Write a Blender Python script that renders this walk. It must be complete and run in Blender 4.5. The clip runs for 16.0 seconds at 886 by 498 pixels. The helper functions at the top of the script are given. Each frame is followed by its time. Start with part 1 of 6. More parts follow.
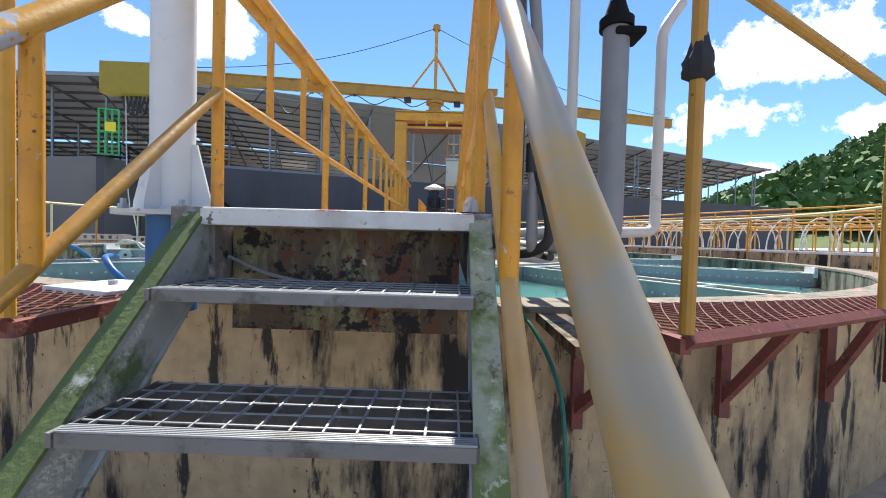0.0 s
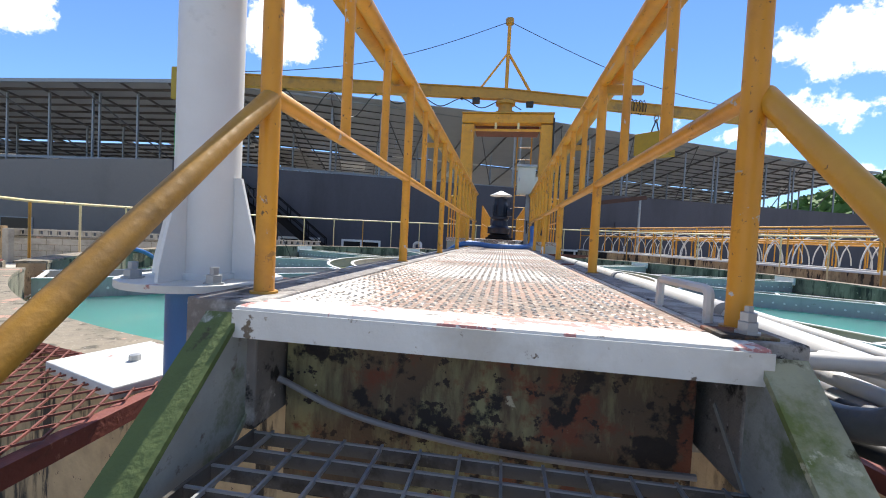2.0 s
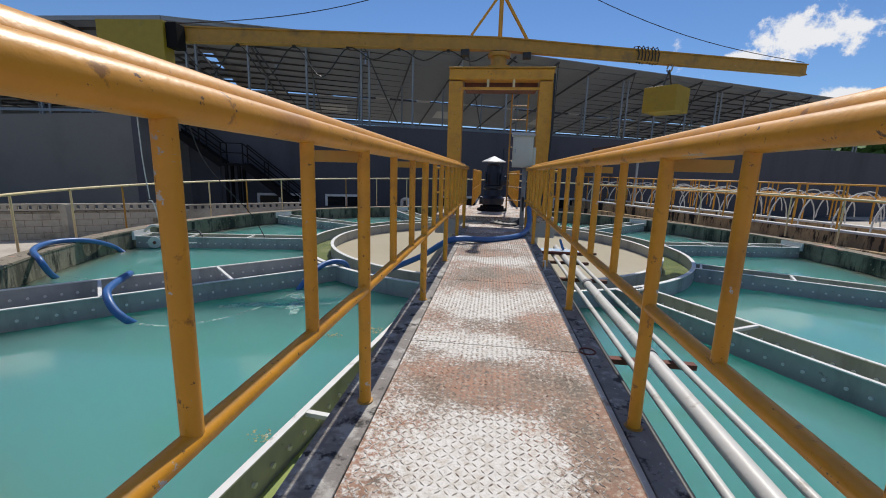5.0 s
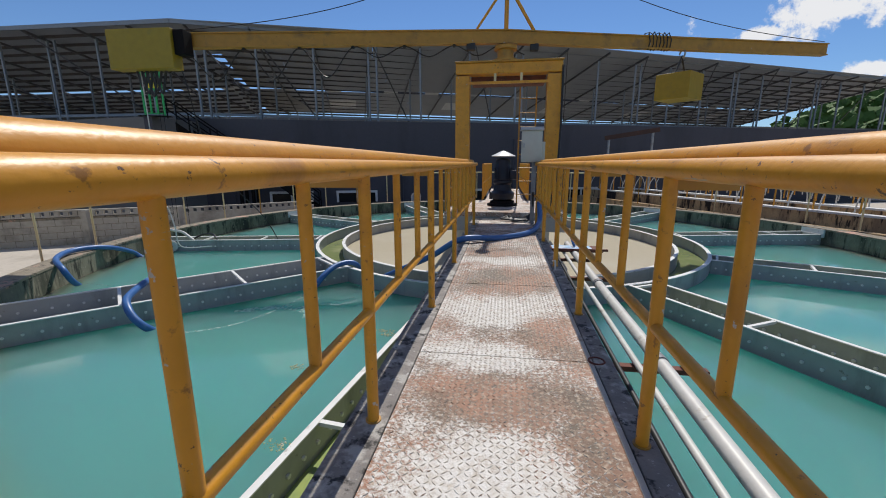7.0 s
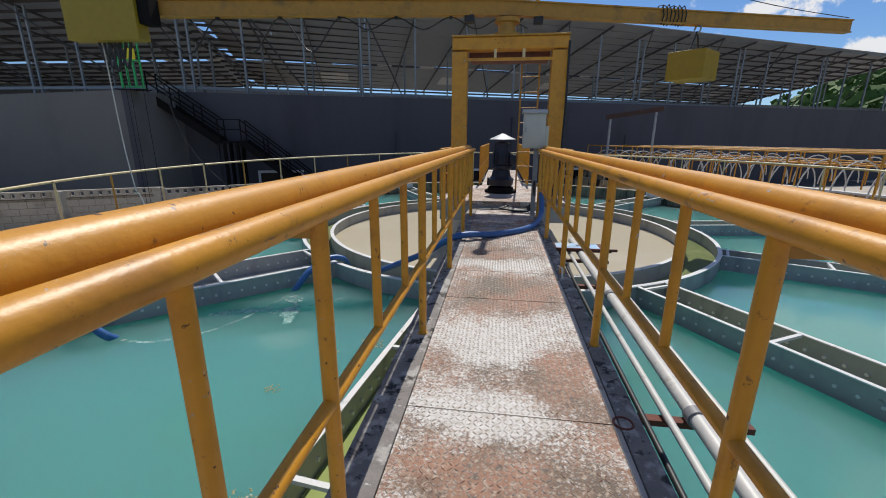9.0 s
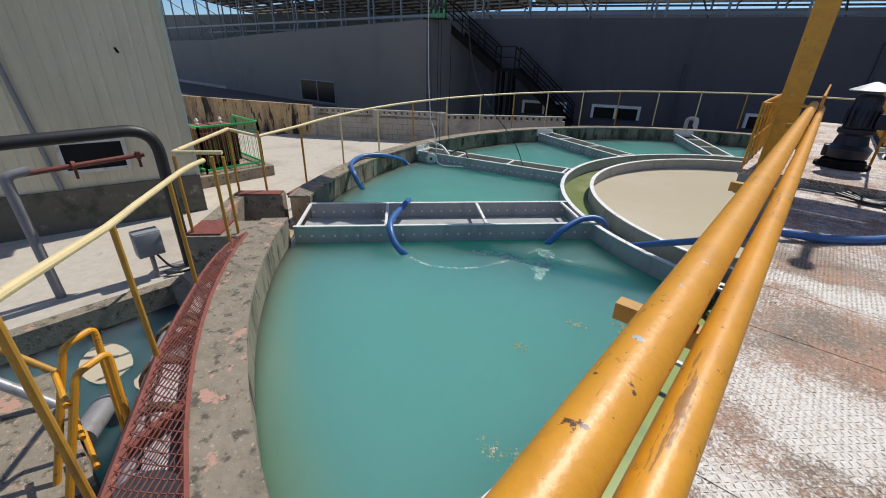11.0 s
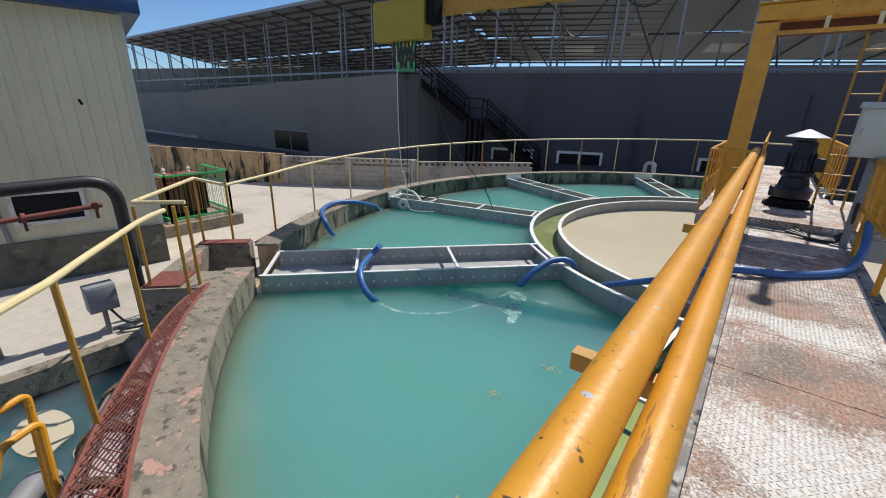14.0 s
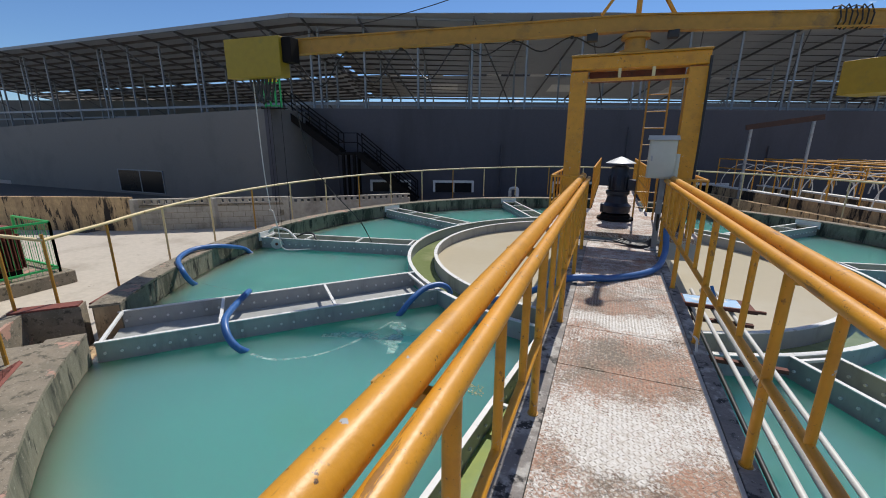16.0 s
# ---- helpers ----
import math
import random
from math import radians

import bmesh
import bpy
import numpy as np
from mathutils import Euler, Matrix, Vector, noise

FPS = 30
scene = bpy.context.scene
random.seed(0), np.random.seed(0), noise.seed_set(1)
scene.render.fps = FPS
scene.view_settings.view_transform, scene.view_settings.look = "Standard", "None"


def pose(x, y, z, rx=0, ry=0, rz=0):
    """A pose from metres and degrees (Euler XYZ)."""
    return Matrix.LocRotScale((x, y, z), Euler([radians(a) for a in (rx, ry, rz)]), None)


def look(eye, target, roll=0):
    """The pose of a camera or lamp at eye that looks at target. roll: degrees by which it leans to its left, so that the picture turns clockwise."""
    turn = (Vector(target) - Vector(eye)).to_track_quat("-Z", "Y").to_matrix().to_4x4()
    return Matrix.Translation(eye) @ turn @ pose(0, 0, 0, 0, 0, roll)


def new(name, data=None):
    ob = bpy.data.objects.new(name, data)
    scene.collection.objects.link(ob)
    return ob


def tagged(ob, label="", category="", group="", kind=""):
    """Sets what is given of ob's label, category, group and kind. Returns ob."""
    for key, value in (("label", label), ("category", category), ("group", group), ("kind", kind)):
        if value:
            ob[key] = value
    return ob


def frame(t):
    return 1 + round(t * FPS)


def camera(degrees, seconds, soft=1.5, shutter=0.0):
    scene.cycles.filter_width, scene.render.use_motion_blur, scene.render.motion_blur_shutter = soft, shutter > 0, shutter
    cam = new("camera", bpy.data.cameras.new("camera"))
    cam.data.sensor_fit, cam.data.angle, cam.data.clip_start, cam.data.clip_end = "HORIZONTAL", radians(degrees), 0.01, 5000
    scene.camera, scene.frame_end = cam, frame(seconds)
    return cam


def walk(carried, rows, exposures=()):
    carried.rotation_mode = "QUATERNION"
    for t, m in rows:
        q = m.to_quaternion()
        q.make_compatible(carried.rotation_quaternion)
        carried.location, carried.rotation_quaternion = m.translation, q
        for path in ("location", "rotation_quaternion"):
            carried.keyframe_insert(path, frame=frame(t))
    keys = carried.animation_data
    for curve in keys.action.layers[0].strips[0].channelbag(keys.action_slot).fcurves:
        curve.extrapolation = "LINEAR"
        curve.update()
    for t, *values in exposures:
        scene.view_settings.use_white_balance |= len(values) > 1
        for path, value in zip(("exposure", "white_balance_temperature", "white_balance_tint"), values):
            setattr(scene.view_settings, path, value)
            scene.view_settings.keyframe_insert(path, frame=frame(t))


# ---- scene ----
cam = camera(94.8, 16.0, soft=1.0)
PATH = [
    (0, (0.464, -1.841, -0.096), (0.423, 0.158, -0.151), 1.5),
    (0.5, (0.281, -1.67, -0.115), (0.029, 0.313, -0.147), 2.7),
    (1, (0.198, -1.458, -0.096), (-0.152, 0.511, -0.117), 2.9),
    (1.5, (0.036, -1.172, 0.026), (-0.313, 0.797, 0.005), 2.7),
    (2, (0.045, -1.056, 0.183), (-0.244, 0.922, 0.117), 2.9),
    (2.5, (0.118, -0.822, 0.35), (-0.105, 1.162, 0.229), 2.7),
    (3, (0.035, -0.665, 0.488), (-0.152, 1.319, 0.313), 3.0),
    (3.5, (-0.071, -0.468, 0.685), (-0.254, 1.512, 0.469), 3.1),
    (4, (-0.075, -0.347, 0.784), (-0.263, 1.627, 0.523), 2.9),
    (4.5, (-0.067, -0.182, 0.919), (-0.275, 1.779, 0.59), 2.4),
    (7, (-0.016, -0.125, 1.157), (-0.307, 1.811, 0.744), -0.1),
    (7.5, (-0.042, -0.056, 1.156), (-0.333, 1.877, 0.733), -0.1),
    (8, (-0.077, 0.157, 1.239), (-0.364, 2.089, 0.808), -0.1),
    (8.5, (-0.089, 0.223, 1.33), (-0.364, 2.153, 0.88), 0.1),
    (9, (-0.087, 0.427, 1.329), (-0.35, 2.339, 0.805), 0.4),
    (9.5, (-0.145, 0.486, 1.474), (-0.541, 2.29, 0.709), 0.6),
    (10, (-0.379, 0.449, 1.574), (-1.082, 2.102, 0.695), 1.4),
    (11.25, (-0.575, 0.57, 1.648), (-1.80, 1.915, 0.80), 1.5),
    (12.5, (-0.649, 0.642, 1.679), (-1.875, 1.985, 0.846), 1.4),
    (13, (-0.611, 0.615, 1.661), (-1.832, 1.99, 0.875), 1.6),
    (13.5, (-0.606, 0.593, 1.658), (-1.8, 2.027, 0.938), 1.7),
    (14, (-0.539, 0.609, 1.642), (-1.691, 2.107, 0.986), 1.4),
    (14.5, (-0.504, 0.596, 1.636), (-1.554, 2.191, 1.041), 1.2),
    (15, (-0.424, 0.647, 1.688), (-1.364, 2.321, 1.126), 0.8),
    (15.5, (-0.374, 0.665, 1.694), (-1.213, 2.4, 1.162), 0.7),
    (16, (-0.278, 0.652, 1.71), (-0.996, 2.447, 1.201), 0.4),
]
walk(cam, [(t, look(eye, target, roll)) for t, eye, target, roll in PATH],
     exposures=[(0.0, 1.08), (1.5, 0.97), (2.5, 0.66), (3.5, -0.02), (4.5, -0.08), (7.0, -0.1), (8.5, -0.12), (10.0, -0.08), (12.5, 0.2), (14.5, 0.1), (16.0, 0.0)])

# ---------------------------------------------------------------- sky, sun
SUN_AZ, SUN_EL = 3.0, 54.0          # degrees from +y to +x, degrees up
world = bpy.data.worlds.new("world")
scene.world = world
world.use_nodes = True
wn, wl = world.node_tree.nodes, world.node_tree.links
wn.clear()
w_out, w_bg, w_sky = wn.new("ShaderNodeOutputWorld"), wn.new("ShaderNodeBackground"), wn.new("ShaderNodeTexSky")
w_sky.sky_type, w_sky.sun_disc = "NISHITA", False
w_sky.sun_elevation, w_sky.sun_rotation = radians(SUN_EL), radians(SUN_AZ)
w_sky.air_density, w_sky.dust_density, w_sky.ozone_density = 1.0, 0.0, 6.0
w_bg.inputs["Strength"].default_value = 0.097
w_tc = wn.new("ShaderNodeTexCoord")


def sky_dir(az, el):
    a, e = radians(az), radians(el)
    return (math.sin(a) * math.cos(e), math.cos(a) * math.cos(e), math.sin(e))


# clouds: soft patches of noise round a few directions: azimuth, elevation, half width, squash
CLOUDS = [(38, 20, 0.19, 1.9), (33, 14, 0.17, 2.3), (27, 13, 0.07, 2.6), (36, 8.6, 0.08, 2.8), (46, 12, 0.10, 2.2), (50, 31, 0.20, 1.8), (-31, 23.5, 0.13, 1.3), (-39, 22, 0.07, 1.6),
          (-56, 19, 0.10, 2.0), (70, 35, 0.35, 1.8), (-80, 40, 0.3, 2.0), (150, 40, 0.4, 1.6), (-140, 35, 0.4, 1.8), (110, 60, 0.3, 1.3),
          (25, 62, 0.22, 1.3), (-30, 66, 0.24, 1.4)]
w_noise = wn.new("ShaderNodeTexNoise")
w_noise.inputs["Scale"].default_value, w_noise.inputs["Detail"].default_value, w_noise.inputs["Roughness"].default_value = 6.5, 10.0, 0.68
wl.new(w_tc.outputs["Generated"], w_noise.inputs["Vector"])
w_sum = None
for az, el, size, squash in CLOUDS:
    sub = wn.new("ShaderNodeVectorMath"); sub.operation = "SUBTRACT"
    sub.inputs[1].default_value = sky_dir(az, el)
    wl.new(w_tc.outputs["Generated"], sub.inputs[0])
    mul = wn.new("ShaderNodeVectorMath"); mul.operation = "MULTIPLY"
    mul.inputs[1].default_value = (1, 1, squash)
    wl.new(sub.outputs[0], mul.inputs[0])
    ln = wn.new("ShaderNodeVectorMath"); ln.operation = "LENGTH"
    wl.new(mul.outputs[0], ln.inputs[0])
    mr = wn.new("ShaderNodeMapRange")
    mr.inputs["From Min"].default_value, mr.inputs["From Max"].default_value = 0.0, size
    mr.inputs["To Min"].default_value, mr.inputs["To Max"].default_value = 1.0, 0.0
    wl.new(ln.outputs["Value"], mr.inputs["Value"])
    if w_sum is None:
        w_sum = mr
    else:
        mx = wn.new("ShaderNodeMath"); mx.operation = "MAXIMUM"
        wl.new(w_sum.outputs[0], mx.inputs[0]); wl.new(mr.outputs[0], mx.inputs[1])
        w_sum = mx
w_puff = wn.new("ShaderNodeMapRange"); w_puff.clamp = False
w_puff.inputs["From Min"].default_value, w_puff.inputs["From Max"].default_value = 0.3, 0.7
w_puff.inputs["To Min"].default_value, w_puff.inputs["To Max"].default_value = -0.1, 0.95
wl.new(w_noise.outputs["Fac"], w_puff.inputs["Value"])
w_add = wn.new("ShaderNodeMath"); w_add.operation = "ADD"
wl.new(w_sum.outputs[0], w_add.inputs[0]); wl.new(w_puff.outputs[0], w_add.inputs[1])
w_edge = wn.new("ShaderNodeMapRange"); w_edge.interpolation_type = "SMOOTHSTEP"
w_edge.inputs["From Min"].default_value, w_edge.inputs["From Max"].default_value = 0.80, 1.02
wl.new(w_add.outputs[0], w_edge.inputs["Value"])
w_mix = wn.new("ShaderNodeMix"); w_mix.data_type = "RGBA"
w_mix.inputs[7].default_value = (9.0, 9.1, 9.4, 1)
w_tint = wn.new("ShaderNodeVectorMath"); w_tint.operation = "MULTIPLY"
w_tint.inputs[1].default_value = (0.80, 0.92, 1.07)
wl.new(w_sky.outputs[0], w_tint.inputs[0])
wl.new(w_edge.outputs[0], w_mix.inputs[0]); wl.new(w_tint.outputs[0], w_mix.inputs[6])
wl.new(w_mix.outputs[2], w_bg.inputs["Color"]); wl.new(w_bg.outputs[0], w_out.inputs[0])

sun = new("sun", bpy.data.lights.new("sun", "SUN"))
sun.data.energy, sun.data.angle, sun.data.color = 4.4, radians(0.53), (1.0, 0.95, 0.87)
sun.matrix_world = look((0, 0, 30), Vector((0, 0, 30)) - Vector(sky_dir(SUN_AZ, SUN_EL)))


# ---------------------------------------------------------------- materials
def material(name, base, rough=0.6, metal=0.0, spots=(), bump=0.15, bump_scale=40.0, grain=0.12, grain_scale=9.0, spec=0.5, streak=None):
    """Principled surface with fine grain, larger stains (colour, scale, threshold, softness), vertical streaks and a bump."""
    m = bpy.data.materials.new(name)
    m.use_nodes = True
    n, l = m.node_tree.nodes, m.node_tree.links
    p = n["Principled BSDF"]
    p.inputs["Roughness"].default_value, p.inputs["Metallic"].default_value = rough, metal
    p.inputs["Specular IOR Level"].default_value = spec
    tc = n.new("ShaderNodeTexCoord")
    geo = n.new("ShaderNodeNewGeometry")
    g = n.new("ShaderNodeTexNoise")
    g.inputs["Scale"].default_value, g.inputs["Detail"].default_value = grain_scale, 8
    l.new(geo.outputs["Position"], g.inputs["Vector"])
    mix = n.new("ShaderNodeMix"); mix.data_type = "RGBA"; mix.blend_type = "MIX"
    mix.inputs[6].default_value = (*[c * (1 - grain * 1.6) for c in base], 1)
    mix.inputs[7].default_value = (*[min(1, c * (1 + grain * 1.6)) for c in base], 1)
    l.new(g.outputs["Fac"], mix.inputs[0])
    col = mix.outputs[2]
    for i, (c, s, th, soft) in enumerate(spots):
        t = n.new("ShaderNodeTexNoise")
        t.inputs["Scale"].default_value, t.inputs["Detail"].default_value, t.inputs["Roughness"].default_value = s, 9, 0.65
        mp = n.new("ShaderNodeMapping")
        mp.inputs["Location"].default_value = (3.7 * i + 1.1, 5.3 * i, 2.9 * i)
        if streak and i < streak:
            mp.inputs["Scale"].default_value = (1, 1, 0.22)
        l.new(geo.outputs["Position"], mp.inputs["Vector"]); l.new(mp.outputs[0], t.inputs["Vector"])
        mr = n.new("ShaderNodeMapRange")
        mr.inputs["From Min"].default_value, mr.inputs["From Max"].default_value = th, th + soft
        l.new(t.outputs["Fac"], mr.inputs["Value"])
        mm = n.new("ShaderNodeMix"); mm.data_type = "RGBA"
        mm.inputs[7].default_value = (*c, 1)
        l.new(mr.outputs[0], mm.inputs[0]); l.new(col, mm.inputs[6])
        col = mm.outputs[2]
    l.new(col, p.inputs["Base Color"])
    if bump:
        b = n.new("ShaderNodeBump")
        b.inputs["Strength"].default_value, b.inputs["Distance"].default_value = bump, 0.01
        bt = n.new("ShaderNodeTexNoise")
        bt.inputs["Scale"].default_value, bt.inputs["Detail"].default_value = bump_scale, 6
        l.new(geo.outputs["Position"], bt.inputs["Vector"])
        l.new(bt.outputs["Fac"], b.inputs["Height"]); l.new(b.outputs[0], p.inputs["Normal"])
    return m


YELLOW = material("yellow_paint", (0.61, 0.275, 0.018), 0.43, 0, [((0.40, 0.17, 0.02), 3, 0.54, 0.2), ((0.30, 0.13, 0.02), 13, 0.63, 0.05), ((0.42, 0.42, 0.42), 14, 0.665, 0.008), ((0.12, 0.07, 0.03), 55, 0.66, 0.02), ((0.10, 0.05, 0.02), 26, 0.655, 0.02)], 0.12, 60, 0.12)


def scratches(m, colour, stretch, threshold):
    """Long rubbed streaks that run the length of a pipe."""
    n, l = m.node_tree.nodes, m.node_tree.links
    p = n["Principled BSDF"]
    paint = p.inputs["Base Color"].links[0].from_socket
    geo, mp, t, mr, mx = n.new("ShaderNodeNewGeometry"), n.new("ShaderNodeMapping"), n.new("ShaderNodeTexNoise"), n.new("ShaderNodeMapRange"), n.new("ShaderNodeMix")
    mp.inputs["Scale"].default_value = stretch
    t.inputs["Scale"].default_value, t.inputs["Detail"].default_value, t.inputs["Roughness"].default_value = 1.0, 6, 0.7
    mr.inputs["From Min"].default_value, mr.inputs["From Max"].default_value = threshold, threshold + 0.015
    mx.data_type = "RGBA"
    mx.inputs[7].default_value = (*colour, 1)
    l.new(geo.outputs["Position"], mp.inputs["Vector"]); l.new(mp.outputs[0], t.inputs["Vector"]); l.new(t.outputs["Fac"], mr.inputs["Value"])
    l.new(mr.outputs[0], mx.inputs[0]); l.new(paint, mx.inputs[6]); l.new(mx.outputs[2], p.inputs["Base Color"])


scratches(YELLOW, (0.36, 0.33, 0.29), (22, 1.1, 22), 0.665)
scratches(YELLOW, (0.30, 0.14, 0.03), (30, 2.5, 14), 0.64)
YELLOW_OLD = material("weathered_yellow_paint", (0.42, 0.215, 0.028), 0.5, 0, [((0.16, 0.10, 0.04), 2.2, 0.55, 0.2), ((0.42, 0.40, 0.36), 9, 0.68, 0.02), ((0.10, 0.05, 0.02), 15, 0.66, 0.05)], 0.2, 40, 0.15)
YELLOW_CHIP = material("chipped_yellow_paint", (0.58, 0.285, 0.024), 0.45, 0, [((0.34, 0.16, 0.03), 3, 0.54, 0.2), ((0.40, 0.41, 0.43), 4, 0.585, 0.01), ((0.10, 0.05, 0.02), 26, 0.67, 0.03)], 0.15, 60, 0.12)
YELLOW_PALE = material("pale_yellow_paint", (0.64, 0.52, 0.28), 0.5, 0, [((0.25, 0.13, 0.06), 6, 0.62, 0.1)], 0.15, 50, 0.1)
RAIL_WORN = material("worn_white_yellow_paint", (0.40, 0.32, 0.20), 0.4, 0.05, [((0.52, 0.31, 0.08), 2.5, 0.48, 0.1), ((0.30, 0.17, 0.06), 9, 0.66, 0.05)], 0.02, 90, 0.1)
RUST = material("rust_red_steel", (0.14, 0.045, 0.03), 0.8, 0, [((0.06, 0.03, 0.025), 6, 0.55, 0.15), ((0.28, 0.12, 0.07), 18, 0.64, 0.06)], 0.4, 60, 0.2)
RUST_END = material("corroded_painted_steel", (0.105, 0.07, 0.042), 0.8, 0, [((0.24, 0.22, 0.11), 5, 0.52, 0.10), ((0.15, 0.048, 0.024), 6, 0.52, 0.08), ((0.018, 0.014, 0.012), 7, 0.515, 0.05), ((0.030, 0.020, 0.015), 19, 0.57, 0.03), ((0.42, 0.38, 0.27), 11, 0.665, 0.03)], 0.6, 45, 0.25, streak=1)
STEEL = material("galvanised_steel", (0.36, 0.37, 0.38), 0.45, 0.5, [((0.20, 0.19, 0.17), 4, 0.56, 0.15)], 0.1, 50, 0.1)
# Dark tone carries the shade on the sides of the deep tread bars.
GRATE_DARK = material("shaded_galvanised_bar", (0.10, 0.095, 0.088), 0.65, 0.1, [((0.04, 0.035, 0.03), 7, 0.5, 0.12), ((0.20, 0.19, 0.17), 18, 0.6, 0.08)], 0.2, 60, 0.15)
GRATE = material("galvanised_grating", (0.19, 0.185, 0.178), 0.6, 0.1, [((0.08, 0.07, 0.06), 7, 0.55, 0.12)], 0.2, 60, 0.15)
LAUNDER = material("grey_coated_steel", (0.34, 0.35, 0.34), 0.55, 0, [((0.20, 0.21, 0.20), 2.5, 0.52, 0.2), ((0.15, 0.13, 0.10), 12, 0.66, 0.08)], 0.1, 40, 0.08, streak=1)
LAUNDER_TOP = material("white_flange_paint", (0.66, 0.66, 0.64), 0.55, 0, [((0.35, 0.33, 0.30), 9, 0.6, 0.08)], 0.1, 40, 0.08)
WHITE = material("white_paint", (0.66, 0.68, 0.68), 0.42, 0, [((0.40, 0.41, 0.40), 3, 0.58, 0.15), ((0.22, 0.16, 0.10), 20, 0.70, 0.04)], 0.12, 40, 0.05)
WHITE_EDGE = material("chipped_white_paint", (0.60, 0.61, 0.58), 0.5, 0, [((0.36, 0.16, 0.14), 9, 0.64, 0.04), ((0.10, 0.10, 0.08), 22, 0.68, 0.03)], 0.25, 50, 0.1)
CONCRETE = material("stained_concrete", (0.50, 0.355, 0.195), 0.9, 0, [((0.30, 0.205, 0.12), 1.6, 0.49, 0.12), ((0.026, 0.021, 0.018), 1.7, 0.54, 0.06), ((0.05, 0.038, 0.028), 6, 0.56, 0.05), ((0.62, 0.57, 0.49), 3.4, 0.67, 0.02), ((0.07, 0.05, 0.035), 24, 0.64, 0.03)], 0.6, 35, 0.25, streak=4)
RIM = material("weathered_concrete_rim", (0.235, 0.20, 0.15), 0.9, 0, [((0.17, 0.15, 0.11), 2.2, 0.50, 0.15), ((0.09, 0.08, 0.06), 9, 0.54, 0.08), ((0.36, 0.32, 0.26), 30, 0.60, 0.05), ((0.42, 0.25, 0.19), 2.6, 0.585, 0.02)], 0.5, 35, 0.18)
PAVE = material("pale_concrete_paving", (0.45, 0.405, 0.345), 0.92, 0, [((0.33, 0.29, 0.24), 0.7, 0.5, 0.2), ((0.22, 0.19, 0.16), 4, 0.64, 0.1)], 0.3, 30, 0.1)
BLOCK = material("grey_block_masonry", (0.40, 0.37, 0.32), 0.92, 0, [((0.20, 0.18, 0.15), 1.2, 0.52, 0.2)], 0.4, 30, 0.12)
WALL_DARK = material("dark_grey_render", (0.066, 0.066, 0.081), 0.75, 0, [((0.042, 0.042, 0.052), 0.35, 0.5, 0.2), ((0.07, 0.07, 0.085), 0.8, 0.6, 0.2)], 0.15, 14, 0.08, streak=2)
WALL_GREY = material("grey_cladding", (0.165, 0.160, 0.150), 0.7, 0, [((0.13, 0.127, 0.12), 0.4, 0.52, 0.2)], 0.1, 14, 0.05)
CREAM = material("cream_sheet_metal", (0.60, 0.55, 0.40), 0.5, 0, [((0.46, 0.42, 0.30), 0.8, 0.5, 0.2), ((0.25, 0.22, 0.16), 9, 0.68, 0.06)], 0.05, 30, 0.05, streak=1)
ROOF_BLUE = material("blue_roof_sheet", (0.02, 0.06, 0.16), 0.4)
PANEL = material("grey_roof_sheet", (0.27, 0.275, 0.28), 0.5, 0, [((0.22, 0.225, 0.23), 0.8, 0.5, 0.2)], 0.05, 20, 0.06)
# glass roof panels let a little daylight through
pn, pl = PANEL.node_tree.nodes, PANEL.node_tree.links
p_mix, p_tr = pn.new("ShaderNodeMixShader"), pn.new("ShaderNodeBsdfTranslucent")
p_mix.inputs[0].default_value = 0.13
p_tr.inputs[0].default_value = (0.75, 0.80, 0.85, 1)
pl.new(pn["Principled BSDF"].outputs[0], p_mix.inputs[1]); pl.new(p_tr.outputs[0], p_mix.inputs[2])
pl.new(p_mix.outputs[0], pn["Material Output"].inputs[0])
PANEL_CLEAR = material("pale_roof_sheet", (0.6, 0.62, 0.62), 0.5)
FRAME_GREY = material("grey_painted_steel_frame", (0.24, 0.26, 0.28), 0.5, 0.2)
FRAME_MID = material("mid_grey_rafter", (0.11, 0.11, 0.115), 0.6, 0.1)
PURLIN = material("dark_grey_brown_purlin", (0.055, 0.05, 0.05), 0.65, 0, [((0.08, 0.06, 0.05), 3, 0.5, 0.2)], 0.1)
FRAME_DARK = material("dark_painted_steel", (0.010, 0.009, 0.009), 0.85, 0, [((0.03, 0.015, 0.012), 5, 0.6, 0.1)], 0.1, spec=0.15)
BLACK = material("black_rubber", (0.018, 0.018, 0.019), 0.5)
MOTOR = material("dark_blue_motor_paint", (0.012, 0.016, 0.03), 0.4, 0.1, [((0.04, 0.04, 0.045), 12, 0.6, 0.1)], 0.2, 60, 0.2)
BLUE_HOSE = material("blue_plastic_hose", (0.035, 0.12, 0.33), 0.4, 0, [((0.10, 0.18, 0.35), 6, 0.6, 0.1)], 0.1, 60, 0.1)
BLUE = material("blue_paint", (0.02, 0.12, 0.32), 0.45, 0, [((0.05, 0.07, 0.10), 8, 0.6, 0.1)], 0.15)
PVC = material("grey_plastic_pipe", (0.21, 0.21, 0.22), 0.5, 0, [((0.18, 0.16, 0.15), 5, 0.56, 0.12)], 0.1, 40, 0.1)
PIPE_WHITE = material("pale_plastic_pipe", (0.55, 0.54, 0.51), 0.45, 0, [((0.30, 0.25, 0.19), 7, 0.6, 0.1)], 0.1, 40, 0.1)
GREEN = material("green_paint", (0.03, 0.42, 0.12), 0.5)
